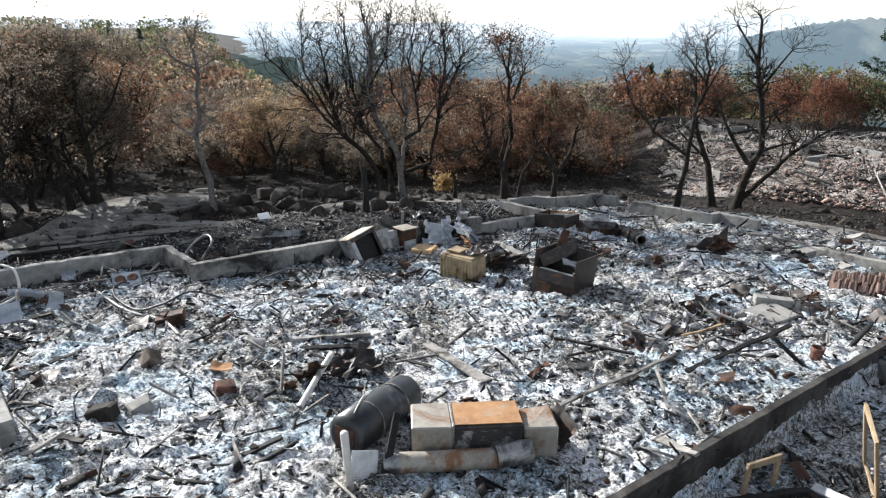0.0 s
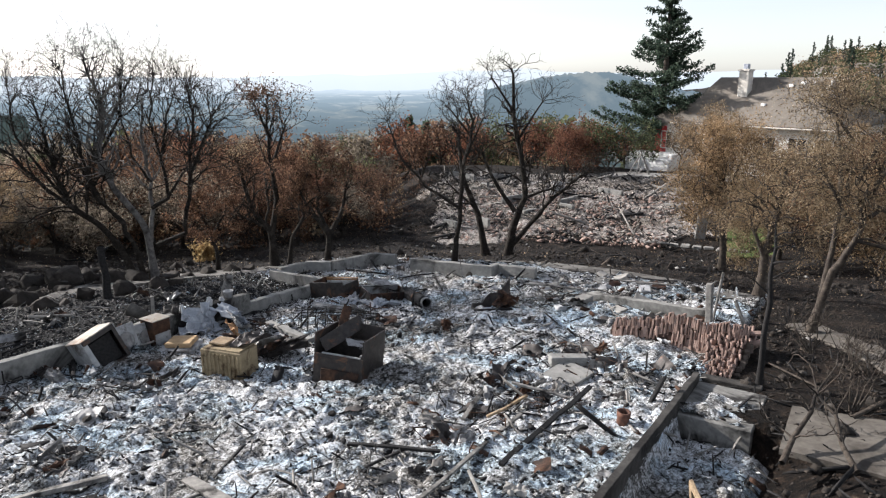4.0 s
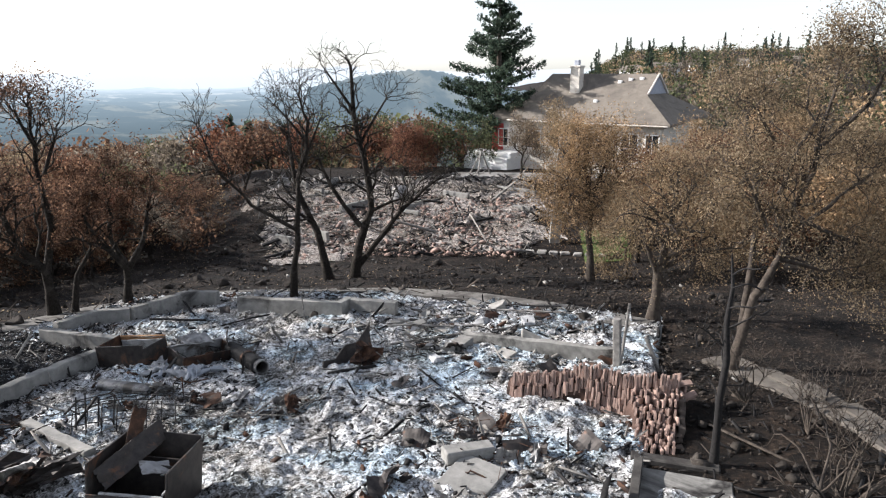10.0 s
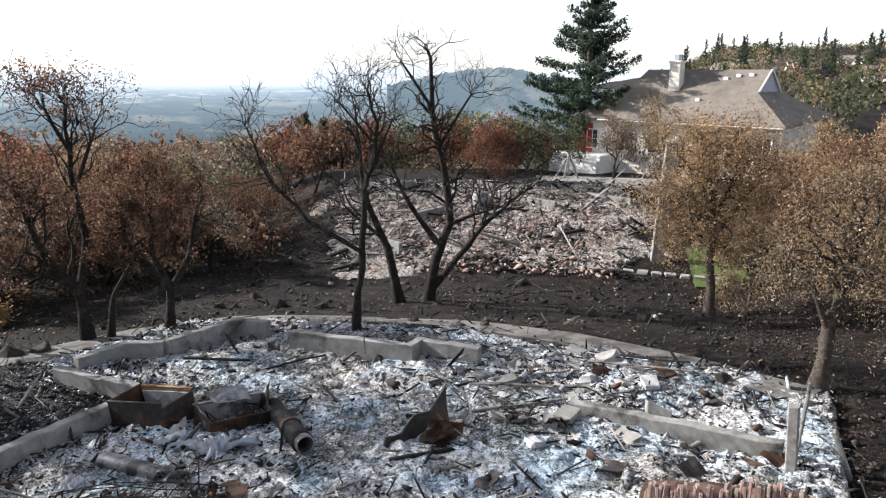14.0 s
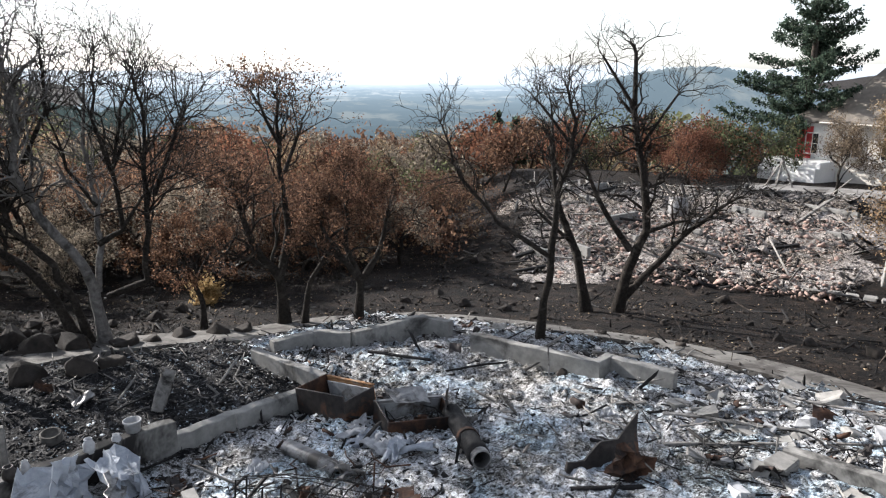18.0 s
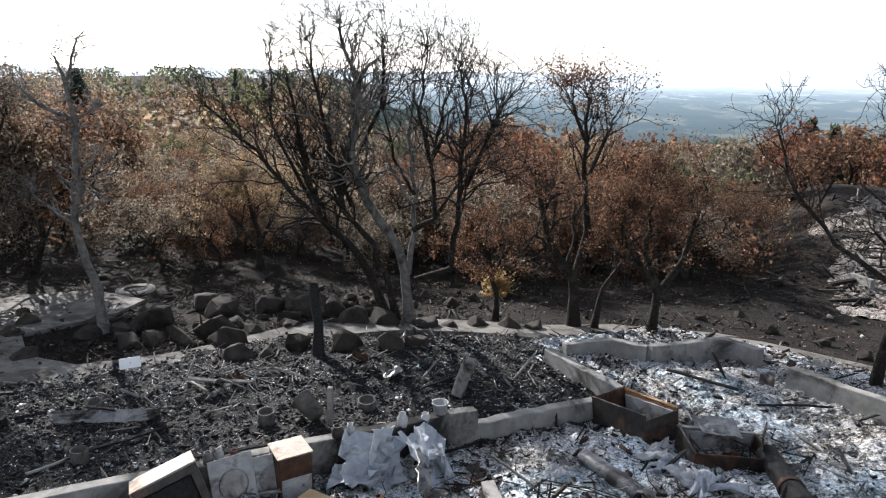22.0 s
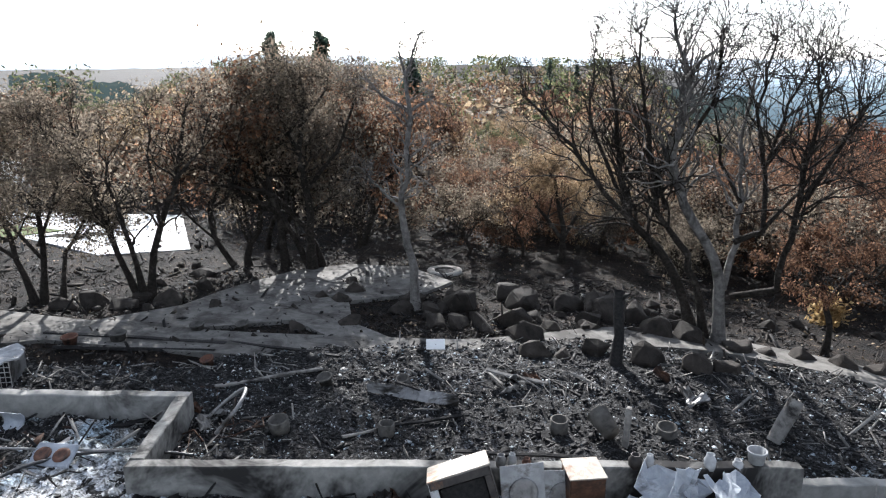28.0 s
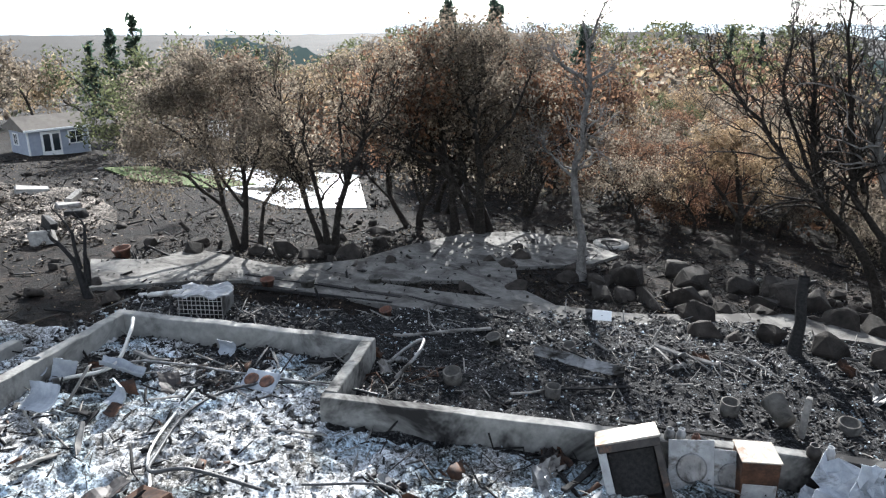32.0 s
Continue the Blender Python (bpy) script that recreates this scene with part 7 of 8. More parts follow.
# -- timber: charred lines, planks, window frames near the long wall
rng5 = random.Random(17)
BEAMS = [((1.6, 9.2), (5.2, 12.3), 0.07, GREYWOOD), ((4.1, 10.7), (6.9, 12.9), 0.09, CHAR), ((3.45, 10.3), (3.3, 7.9), 0.05, GREYWOOD), ((3.2, 7.65), (4.95, 8.05), 0.13, CHAR),
         ((5.05, 8.15), (5.7, 7.2), 0.16, PLASTER), ((4.9, 8.0), (5.4, 7.1), 0.12, CHAR), ((4.5, 7.6), (5.7, 7.9), 0.1, GREYWOOD), ((3.3, 7.2), (4.6, 7.4), 0.08, WOOD), ((2.2, 11.3), (3.0, 11.8), 0.07, CHAR),
         ((2.1, 12.2), (3.4, 11.4), 0.08, CHAR), ((4.2, 12.6), (5.0, 13.6), 0.08, GREYWOOD), ((4.6, 12.4), (5.6, 12.9), 0.07, WOOD), ((5.4, 13.2), (6.3, 12.6), 0.07, GREYWOOD), ((-2.9, 12.2), (-1.4, 12.5), 0.12, GREYWOOD),
         ((-2.6, 11.8), (-1.5, 12.0), 0.1, CHAR), ((-1.0, 11.6), (-0.2, 10.9), 0.06, CHAR), ((10.1, 21.3), (12.0, 20.9), 0.06, GREYWOOD), ((9.3, 20.8), (11.5, 20.2), 0.06, GREYWOOD), ((9.0, 20.2), (10.8, 19.7), 0.07, GREYWOOD),
         ((12.2, 21.4), (14.0, 19.6), 0.06, GREYWOOD), ((12.8, 21.6), (14.2, 20.0), 0.05, CHAR), ((9.8, 25.0), (10.6, 24.2), 0.1, GREYWOOD), ((9.7, 24.4), (10.0, 25.2), 0.1, PLASTER),
         ((-9.8, 20.4), (-13.2, 18.3), 0.14, CHAR), ((-9.6, 20.0), (-12.2, 18.0), 0.12, CHAR), ((-7.3, 21.3), (-10.0, 20.5), 0.07, CHAR), ((-7.9, 18.7), (-7.1, 20.6), 0.08, GREYWOOD), ((-4.4, 22.3), (-3.4, 22.9), 0.08, GREYWOOD),
         ((-4.6, 22.6), (-3.9, 22.2), 0.05, GREYWOOD), ((-3.7, 23.2), (-2.7, 22.9), 0.05, CHAR), ((-4.9, 18.8), (-4.6, 19.6), 0.06, GREYWOOD), ((-4.6, 19.7), (-3.9, 20.9), 0.06, CHAR), ((-5.3, 20.6), (-4.4, 21.1), 0.05, CHAR),
         ((-3.3, 19.6), (-1.6, 20.6), 0.06, CHAR), ((-2.9, 19.4), (-2.0, 20.0), 0.05, GREYWOOD), ((-0.2, 23.4), (0.6, 24.6), 0.05, CHAR), ((0.0, 24.5), (0.9, 23.6), 0.05, CHAR), ((4.6, 25.2), (6.0, 25.0), 0.07, CHAR),
         ((6.0, 24.4), (7.6, 24.6), 0.07, CHAR), ((-6.1, 16.5), (-4.0, 17.6), 0.04, CHAR), ((-2.2, 17.4), (-2.5, 18.3), 0.12, PLASTER), ((-2.6, 17.3), (-2.75, 18.4), 0.08, CHAR)]
for k, (p, q, w, mt) in enumerate(BEAMS):
    z0, z1 = rz(*p) + 0.03 + 0.25 * (k % 5 == 2), rz(*q) + 0.04
    length = (Vector((*p, z0)) - Vector((*q, z1))).length
    bm = box_bm(length, w, w * 0.6, 0.008, (length / 2, 0, 0))
    bmesh.ops.subdivide_edges(bm, edges=[e for e in bm.edges if e.calc_length() > length * 0.6], cuts=6)
    dent(bm, 0.03, 1.5, k)
    kind = "charred black" if mt is CHAR else ("ash-white" if mt is PLASTER else ("bare yellow" if mt is WOOD else "ash-grey"))
    thing("beam", bm, mt, between((*p, z0), (*q, z1), rng5.uniform(-20, 20)), kind + " fallen timber lying on the debris", "beam", "fallen timbers")


def window_frame(m, w, h, label, curve=0.0, bars=4):
    ob = empty("window_frame", m, label, "window frame")
    for sx, sz, ax, az in ((w, 0.09, 0, 0), (w, 0.09, 0, h - 0.09), (0.09, h - 0.18, -w / 2 + 0.045, 0.09), (0.09, h - 0.18, w / 2 - 0.045, 0.09))[4 - bars:]:
        part("frame_bar", dent(box_bm(sx, 0.05, sz, 0.008, (ax, 0, az)), 0.02 + curve, 2, 4), WOOD, ob)
    return ob


window_frame(pose(4.25, 8.1, rz(4.25, 8.1) - 0.05, 0, 8, 30), 0.75, 0.55, "broken pale wooden frame standing in ash", 0.0, 3)
window_frame(pose(5.95, 8.35, rz(5.95, 8.35) - 0.05, -10, -6, 70), 0.9, 1.05, "warped pale wooden window frame propped upright", 0.04)

# -- rocks, pots and stumps round the yard
def rock(seed, s, flat=0.75, material=None):
    """An angular boulder: the hull of scattered points with worn edges."""
    r = random.Random(seed * 7 + 3)
    bm = bmesh.new()
    for _ in range(15):
        d = Vector((r.gauss(0, 1), r.gauss(0, 1), r.gauss(0, 1))).normalized()
        bm.verts.new(d * r.uniform(0.78, 1.08))
    res = bmesh.ops.convex_hull(bm, input=bm.verts[:])
    loose = {e for e in res["geom_interior"] + res["geom_unused"] if isinstance(e, bmesh.types.BMVert)}
    bmesh.ops.delete(bm, geom=list(loose), context="VERTS")
    bmesh.ops.bevel(bm, geom=bm.edges[:], offset=0.06, segments=1, affect="EDGES")
    for v in bm.verts:
        v.co *= 1 + 0.06 * noise.noise(v.co * 3 + Vector((seed, 0, 0)))
    bmesh.ops.scale(bm, vec=(s, s * 0.8, s * flat), verts=bm.verts)
    return bm


rng6 = random.Random(9)
ROCKS = [(-5.15, 25.2, 0.42), (-6.4, 25.5, 0.45), (-5.8, 26.0, 0.4), (-7.0, 25.1, 0.3), (-3.5, 25.35, 0.28), (-2.35, 25.5, 0.36), (-1.4, 25.7, 0.36), (-0.9, 26.1, 0.25), (-4.4, 24.3, 0.3), (-3.9, 24.6, 0.22),
         (-2.3, 28.2, 0.4), (-3.0, 28.0, 0.42), (-3.9, 28.9, 0.45), (-4.4, 28.5, 0.5), (-4.9, 28.7, 0.42), (-5.4, 28.2, 0.4), (-1.2, 28.4, 0.35), (-0.6, 28.7, 0.32), (0.2, 28.9, 0.3), (1.0, 29.1, 0.28), (1.7, 29.2, 0.3), (-6.5, 27.5, 0.45), (-7.2, 27.9, 0.4),
         (-8.0, 26.6, 0.35), (-9.0, 25.9, 0.3), (-7.6, 26.2, 0.5), (-8.8, 23.2, 0.25), (-9.6, 22.3, 0.25), (-15.9, 18.2, 0.45), (-15.0, 19.6, 0.4), (-14.7, 20.2, 0.5), (-14.0, 20.6, 0.45), (-13.4, 21.5, 0.5), (-16.6, 18.6, 0.4), (-12.3, 22.0, 0.3), (-17.2, 17.6, 0.4),
         (-13.3, 15.2, 0.3), (-14.4, 15.2, 0.28), (-12.9, 16.0, 0.3), (8.2, 31.5, 0.3), (9.4, 30.8, 0.28), (17.5, 25.0, 0.35), (18.5, 24.2, 0.3), (14.3, 19.2, 0.25), (10.0, 29.5, 0.3), (15.8, 26.4, 0.3), (16.4, 26.0, 0.28), (6.5, 32.5, 0.25), (7.8, 33.5, 0.25), (1.5, 33.5, 0.3), (-0.5, 33.0, 0.3)]
rng9 = random.Random(14)
for a0_, a1_, b0_, b1_, n_ in ((3.5, 10.5, 7.6, 9.6, 26), (-4.5, 2.5, 8.6, 12.5, 14), (9.5, 14, 8.0, 10.5, 10)):
    for _ in range(n_):
        ROCKS.append((*ab(rng9.uniform(a0_, a1_), rng9.uniform(b0_, b1_)), rng9.uniform(0.16, 0.48)))
for k, (x, y, s) in enumerate(ROCKS):
    s = s * 1.4 if k < 28 else s
    thing("rock", rock(k, s, 0.85 if k < 28 else 0.7), ROCK, pose(x, y, rz(x, y) + s * 0.15, 0, 0, rng6.uniform(0, 360)), "soot-darkened garden boulder on burnt soil", "rock", "garden rocks")
for k, (x, y, r, h) in enumerate([(-11.6, 19.05, 0.22, 0.35), (-12.2, 18.35, 0.2, 0.3), (-11.0, 20.6, 0.2, 0.3), (-16.4, 16.5, 0.28, 0.35), (-10.3, 21.3, 0.18, 0.3), (-9.0, 19.4, 0.16, 0.24), (-6.6, 20.2, 0.17, 0.26)]):
    r, h = r * 0.8, h * 0.8
    thing("flower_pot", lathe([(r * 0.7, -0.03), (r * 0.95, h * 0.85), (r * 1.08, h * 0.86), (r * 1.08, h), (r * 0.9, h), (r * 0.8, h * 0.7), (r * 0.05, h * 0.65)], 18), TERRA if k % 2 else SOOTY, on(x, y, 0, 3 * k, 0, 0), "sooty terracotta flower pot in the yard", "pot", "flower pots", True)
hose("yard_hoop", [(-6.3, 17.5, 0.1), (-6.1, 17.8, 0.5), (-6.4, 18.2, 0.6), (-6.8, 18.1, 0.3), (-6.9, 17.8, 0.05)], 0.03, GREYSTEEL, "grey metal hoop sticking up from debris")
for k in range(6):
    hose("wire_coil", [(-3.9 + 0.15 * k, 23.1 + 0.1 * k, 0.02), (-3.6 + 0.1 * k, 23.6, 0.06), (-3.0 + 0.1 * k, 23.7 - 0.05 * k, 0.04), (-2.7 + 0.05 * k, 23.2 + 0.07 * k, 0.02)], 0.01, GREYWOOD, "pale loose wire coil on black debris")
bt = thing("retaining_strip", crumple(1.7, 0.2, 0.12, 33, 16, 0.012, 0, 2.2), GREYSTEEL, on(-5.0, 20.75, 0.1, 70, 4, 22), "dark bent metal strip standing in the yard", "sheet metal")

# -- stacked rubble slabs by the east wall
rng7 = random.Random(23)
for k in range(34):
    t = rng7.random()
    x, y = (10.3 + rng7.uniform(-0.5, 2.8), 21.6 + rng7.uniform(-2.2, 1.0)) if k < 24 else (9.5 + rng7.uniform(-0.5, 2.5), 19.0 + rng7.uniform(-1.2, 0.8))
    s = rng7.uniform(0.14, 0.34)
    thing("rubble_slab", dent(box_bm(s * 1.4, s, s * rng7.uniform(0.25, 0.7), 0.02, rough=0.03), 0.06, 3, k), (STONE, STONE, PLASTER, CONCRETE)[k % 4], on(x, y, -0.06, rng7.uniform(-25, 25), rng7.uniform(-25, 25), rng7.uniform(0, 360)), "pale broken slab of concrete in ash", "slab", "broken slabs")

# -- bare branch fallen on the flagstones
def fallen_branch(x, y, turn, size, seed):
    rng = np.random.default_rng(seed)
    ob = empty("fallen_branch", pose(x, y, gz(x, y) + 0.03, 0, 0, turn), "fallen bare grey branch lying over the flagstones", "branch", "fallen branches")
    line = [np.array(p) * size for p in ((0, 0, 0.02), (0.5, 0.06, 0.18), (1.0, 0.02, 0.42), (1.5, 0.14, 0.5), (2.1, 0.1, 0.75))]
    v, f = tube_arrays([(line, np.linspace(0.05, 0.012, 5) * size, 8)])
    child("limb", mesh_np("limb", v, f, BARK_BROWN, True), ob)
    for k in range(7):
        i = 1 + k % 4
        d = np.array([rng.uniform(0.2, 0.9), rng.uniform(-1, 1), rng.uniform(-0.1, 0.7)])
        out, ends = [], []
        grow(rng, line[i], d / np.linalg.norm(d), 0.45 * size, 0.016 * size, 2, 4, out, ends, 0.3, 3, 0.1, 0.8, 0.7)
        v, f = tube_arrays(out)
        child("twig", mesh_np("twig", v, f, BARK_BROWN, True), ob)
    return ob


fallen_branch(8.2, 9.5, 25, 1.1, 3)
fallen_branch(9.0, 8.9, 60, 1.0, 4)
fallen_branch(10.6, 10.4, -10, 0.9, 5)

# -- scraps strewn over the whole pad
def mesh_of(bm, material, name):
    me = bpy.data.meshes.new(name)
    bm.to_mesh(me)
    bm.free()
    me.materials.append(material)
    return me


SCRAPS = []
for k in range(4):
    SCRAPS.append(("metal_scrap", mesh_of(crumple(0.5, 0.32, 0.09, 130 + k, 9, 0.008), (DARKSTEEL, RUST, GREYSTEEL, DARKSTEEL)[k], "metal_scrap"), "small buckled scrap of burnt sheet metal", "scrap"))
for k in range(4):
    bm = box_bm(0.6, 0.07, 0.03, 0.005, (0, 0, 0), rough=0.01)
    bmesh.ops.subdivide_edges(bm, edges=[e for e in bm.edges if e.calc_length() > 0.4], cuts=5)
    SCRAPS.append(("board_scrap", mesh_of(dent(bm, 0.05, 3.5, k), (CHAR, GREYWOOD, CHAR, GREYWOOD)[k], "board_scrap"), "broken burnt board lying on the ash", "board"))
for k in range(4):
    SCRAPS.append(("plaster_slab", mesh_of(rumple(0.28, 0.2, 0.03, 140 + k, 0.025), (ASH, STONE, PLASTER, ASH)[k], "plaster_slab"), "pale broken slab of plasterboard in ash", "slab"))
for k in range(1):
    SCRAPS.append(("rubble_lump", mesh_of(dent(rock(70 + k, 0.16), 0.04, 5, k), (ROCK, STONE)[k], "rubble_lump"), "lump of fused rubble on the ash", "rubble"))
rngs = random.Random(77)
made = 0
while made < 170:
    a, b = rngs.uniform(-5, 18.5), rngs.uniform(-13.5, 4)
    x, y = ab(a, b)
    if float(in_house(a, b)) < 0.8 or (abs(a - 3.2) < 1.6 and abs(b + 9) < 1.2) or (5 < a < 9.5 and -6.5 < b < -2) or float(vnoise(a * 0.35, b * 0.35, 5)) < rngs.uniform(-0.9, 0.5):
        continue
    nm, me, lab, cat = rngs.choice(SCRAPS)
    ob = new(nm, me)
    s = rngs.uniform(0.55, 1.25)
    ob.matrix_basis = on(x, y, 0.03, rngs.uniform(-22, 22), rngs.uniform(-22, 22), rngs.uniform(0, 360)) @ Matrix.Scale(s, 4)
    tagged(ob, lab, cat, nm.replace("_", " ") + "s on the pad")
    made += 1

FLAG = surface("dusty_flagstone", (0.075, 0.066, 0.057), (0.16, 0.143, 0.122), 4, (0.05, 0.042, 0.035), 0.9, 0.9, 0, 0.3, 0.006, 0, 0.55)

# -- tangles of burnt wire, rods and torn strips
TANGLES = [(5.2, 13.7), (5.9, 12.9), (5.5, 17.8), (4.2, 12.8), (0.9, 19.9), (7.7, 14.2), (-2.2, 13.6), (-1.7, 10.8), (5.2, 13.4), (3.8, 11.9), (2.1, 11.0), (-1.2, 16.3), (-3.8, 15.7), (7.9, 14.9), (5.7, 18.1), (9.7, 19.2), (11.6, 19.0), (4.1, 19.9), (3.5, 19.5), (-9.3, 13.6), (-3.4, 17.5), (-6.5, 17.8), (-3.8, 22.6), (-1.0, 24.2), (5.3, 22.3), (1.3, 19.8)]
for k, (x, y) in enumerate(TANGLES):
    rng = np.random.default_rng(400 + k)
    paths = []
    for n in range(12):
        c = np.array([x, y]) + rng.normal(0, 0.42, 2)
        a, ln = rng.uniform(0, 6.28), rng.uniform(0.2, 0.8)
        bend = rng.normal(0, 0.16, (4, 2))
        line = []
        for i, f in enumerate((-0.5, -0.17, 0.17, 0.5)):
            q = c + np.array([math.cos(a), math.sin(a)]) * f * ln + bend[i] * ln
            line.append((q[0], q[1], rz(*q) + 0.03 + abs(rng.normal(0, 0.09)) * (1 if 0 < i < 3 else rng.uniform(0, 1.6))))
        paths.append((line, np.full(4, rng.choice([0.006, 0.009, 0.015])), 5))
    v, f = tube_arrays(paths)
    tagged(new("debris_tangle", mesh_np("debris_tangle", v, f, (CHAR, RUST, GREYWOOD, CHAR)[k % 4])), "tangle of burnt wire, rods and strips on the rubble", "debris", kind="stuff")
    for n in range(4):
        px, py = x + rng.normal(0, 0.4), y + rng.normal(0, 0.4)
        w = rng.uniform(0.22, 0.5)
        thing("torn_strip", rumple(w, w * rng.uniform(0.3, 0.7), 0.06, 500 + 5 * k + n, 0.01, 5), (DARKSTEEL, GREYSTEEL, RUST, GREYWOOD)[(n + k) % 4], on(px, py, 0.08, rng.uniform(-40, 40), rng.uniform(-40, 40), rng.uniform(0, 360)), "torn burnt strip of sheeting in the rubble", "sheet metal", "torn strips")

# -- flagstone walk past the fireplace
walk_line = [(14.3, 15.2), (14.15, 14.2), (14.05, 13.3), (13.75, 12.3), (13.4, 11.4), (12.9, 10.4), (12.2, 9.5)]
walk_ob = empty("pavement_walk", pose(0, 0, 0), "curved walk of dusty flagstones beside the fireplace", "paving", kind="structure")
rngw = random.Random(5)
for i in range(len(walk_line) - 1):
    (x0, y0), (x1, y1) = walk_line[i], walk_line[i + 1]
    ln = math.hypot(x1 - x0, y1 - y0)
    turn = math.degrees(math.atan2(y1 - y0, x1 - x0))
    for side in (-0.21, 0.21):
        cx, cy = (x0 + x1) / 2 - side * (y1 - y0) / ln, (y0 + y1) / 2 + side * (x1 - x0) / ln
        part("flagstone", box_bm(ln * rngw.uniform(0.88, 0.97), 0.4, 0.1, 0.015, rough=0.012), FLAG, walk_ob, "", pose(cx, cy, gz(cx, cy) - 0.04, rngw.uniform(-2, 2), rngw.uniform(-2, 2), turn + rngw.uniform(-4, 4)))

# -- second ruin: tank, frame, walls
x, y = 22.6, 44.0
thing("water_tank", lathe([(0.48, -0.1), (0.5, 0.1), (0.49, 0.85), (0.35, 0.95), (0.1, 0.98)], 22), GREYSTEEL, pose(x, y, gz(x, y)), "pale round water tank in the second ruin", "tank", smooth=True)
tp = empty("tripod_frame", pose(34.2, 51.6, gz(34.2, 51.6)), "ash-grey timber tripod frame by the drive", "frame")
for k in range(5):
    a = k * 1.26
    v, f = tube_arrays([([(math.cos(a) * 0.9, math.sin(a) * 0.9, 0), (math.cos(a) * -0.08, math.sin(a) * -0.08, 1.9)], [0.06, 0.05], 6)])
    child("pole", mesh_np("pole", v, f, GREYWOOD), tp)
cs = empty("chimney_stack", pose(25.6, 33.1, gz(25.6, 33.1) - 0.1, 3, 3, -40), "tall grey chimney stack still standing in the second ruin", "chimney")
part("shaft", dent(box_bm(0.55, 0.5, 5.5, 0.03, rough=0.02), 0.05, 1.2, 4), CONCRETE, cs)
part("flue", dent(box_bm(0.22, 0.22, 1.7, 0.02, (0.42, 0.1, 3.9)), 0.04, 2, 5), DARKSTEEL, cs, "dark steel flue strapped to the shaft")
part("strap", box_bm(0.9, 0.56, 0.06, 0.01, (0.14, 0, 4.3)), GREYSTEEL, cs)
part("cap", dent(box_bm(0.4, 0.4, 0.25, 0.02, (0.35, 0.05, 5.5)), 0.06, 3, 6), GREYSTEEL, cs)
for k in range(9):
    f_ = k / 8
    sx_, sy_ = 22.8 + 3.2 * f_, 33.5 - 3.4 * f_
    thing("kerb_stone", dent(box_bm(0.42 + 0.05 * (k % 2), 0.3, 0.16, 0.03, rough=0.02), 0.04, 3, k), STONE, pose(sx_, sy_, gz(sx_, sy_) - 0.02, 0, 0, -46 + 5 * (k % 3)), "pale flat kerb stone before the second ruin", "stone", "kerb stones")
thing("roof_sheet", rumple(1.5, 1.0, 0.22, 77, 0.02, 6), CHAR, pose(31.05, 41.0, gz(31.05, 41.0) + 0.45, 40, 10, 30), "folded charred roof sheet standing in the ruin", "sheet metal")
lp = empty("lattice_panel", pose(-22.0, 21.9, 2.1, 0, 0, 62), "white lattice panel hung on a thin pole beyond the trees", "panel")
part("pole", box_bm(0.07, 0.07, 2.6, 0.01, (0, 0.04, -2.4)), GREYSTEEL, lp)
for k in range(5):
    part("slat", box_bm(0.06, 0.02, 0.72, 0.004, (-0.32 + 0.16 * k, 0, 0)), WHITE, lp)
    part("slat", box_bm(0.7, 0.018, 0.06, 0.004, (0, -0.02, 0.02 + 0.155 * k)), WHITE, lp)
rng8 = random.Random(31)
for k in range(26):
    az, d = rng8.uniform(18, 42), rng8.uniform(30, 48)
    x, y = at(d, az)
    if k % 2:
        thing("ruin_wall", box_bm(rng8.uniform(0.8, 3.0), 0.2, rng8.uniform(0.25, 0.6), 0.02), CONCRETE, pose(x, y, gz(x, y) - 0.05, 0, 0, rng8.choice((20, 110)) + rng8.uniform(-4, 4)), "broken pale wall stub of a burnt house", "wall stub", "ruin stubs")
    else:
        thing("ruin_timber", box_bm(rng8.uniform(1.0, 3.0), 0.15, 0.12, 0.01, rough=0.02), (CHAR, GREYWOOD)[k % 4 // 2], pose(x, y, gz(x, y) + 0.15, rng8.uniform(-8, 8), rng8.uniform(-10, 10), rng8.uniform(0, 180)), "fallen timber on the second ruin", "beam", "ruin timbers")
for k in range(16):
    az, d = rng8.uniform(-86, -74), rng8.uniform(22, 31)
    x, y = at(d, az)
    thing("ruin_block", dent(box_bm(rng8.uniform(0.4, 1.3), rng8.uniform(0.2, 0.5), rng8.uniform(0.15, 0.4), 0.03, rough=0.03), 0.06, 2, k), (STONE, ROCK, CHAR, GREYWOOD)[k % 4], pose(x, y, gz(x, y), rng8.uniform(-10, 10), rng8.uniform(-10, 10), rng8.uniform(0, 180)), "broken block of the ruin by the shed", "block", "ruin blocks")


# ---------------------------------------------------------------- paving, lawn, pool cover
def patch(name, label, pts, material, lift, depth=0.1, kind="structure", cat="paving"):
    """A flat paved patch whose outline is a polygon of world places, following the ground."""
    bm = bmesh.new()
    top = [bm.verts.new((x, y, 0)) for x, y in pts]
    f = bm.faces.new(top)
    bmesh.ops.triangulate(bm, faces=[f])
    for _ in range(3):
        bmesh.ops.subdivide_edges(bm, edges=[e for e in bm.edges if e.calc_length() > 0.8], cuts=1)
        bmesh.ops.triangulate(bm, faces=bm.faces[:])
    for v in bm.verts:
        v.co.z = gz(v.co.x, v.co.y) + lift
    ext = bmesh.ops.extrude_face_region(bm, geom=bm.faces[:])
    for v in ext["geom"]:
        if isinstance(v, bmesh.types.BMVert):
            v.co.z -= depth
    bmesh.ops.recalc_face_normals(bm, faces=bm.faces[:])
    me = bpy.data.meshes.new(name)
    bm.to_mesh(me)
    bm.free()
    me.materials.append(material)
    return tagged(new(name, me), label, cat, kind=kind)


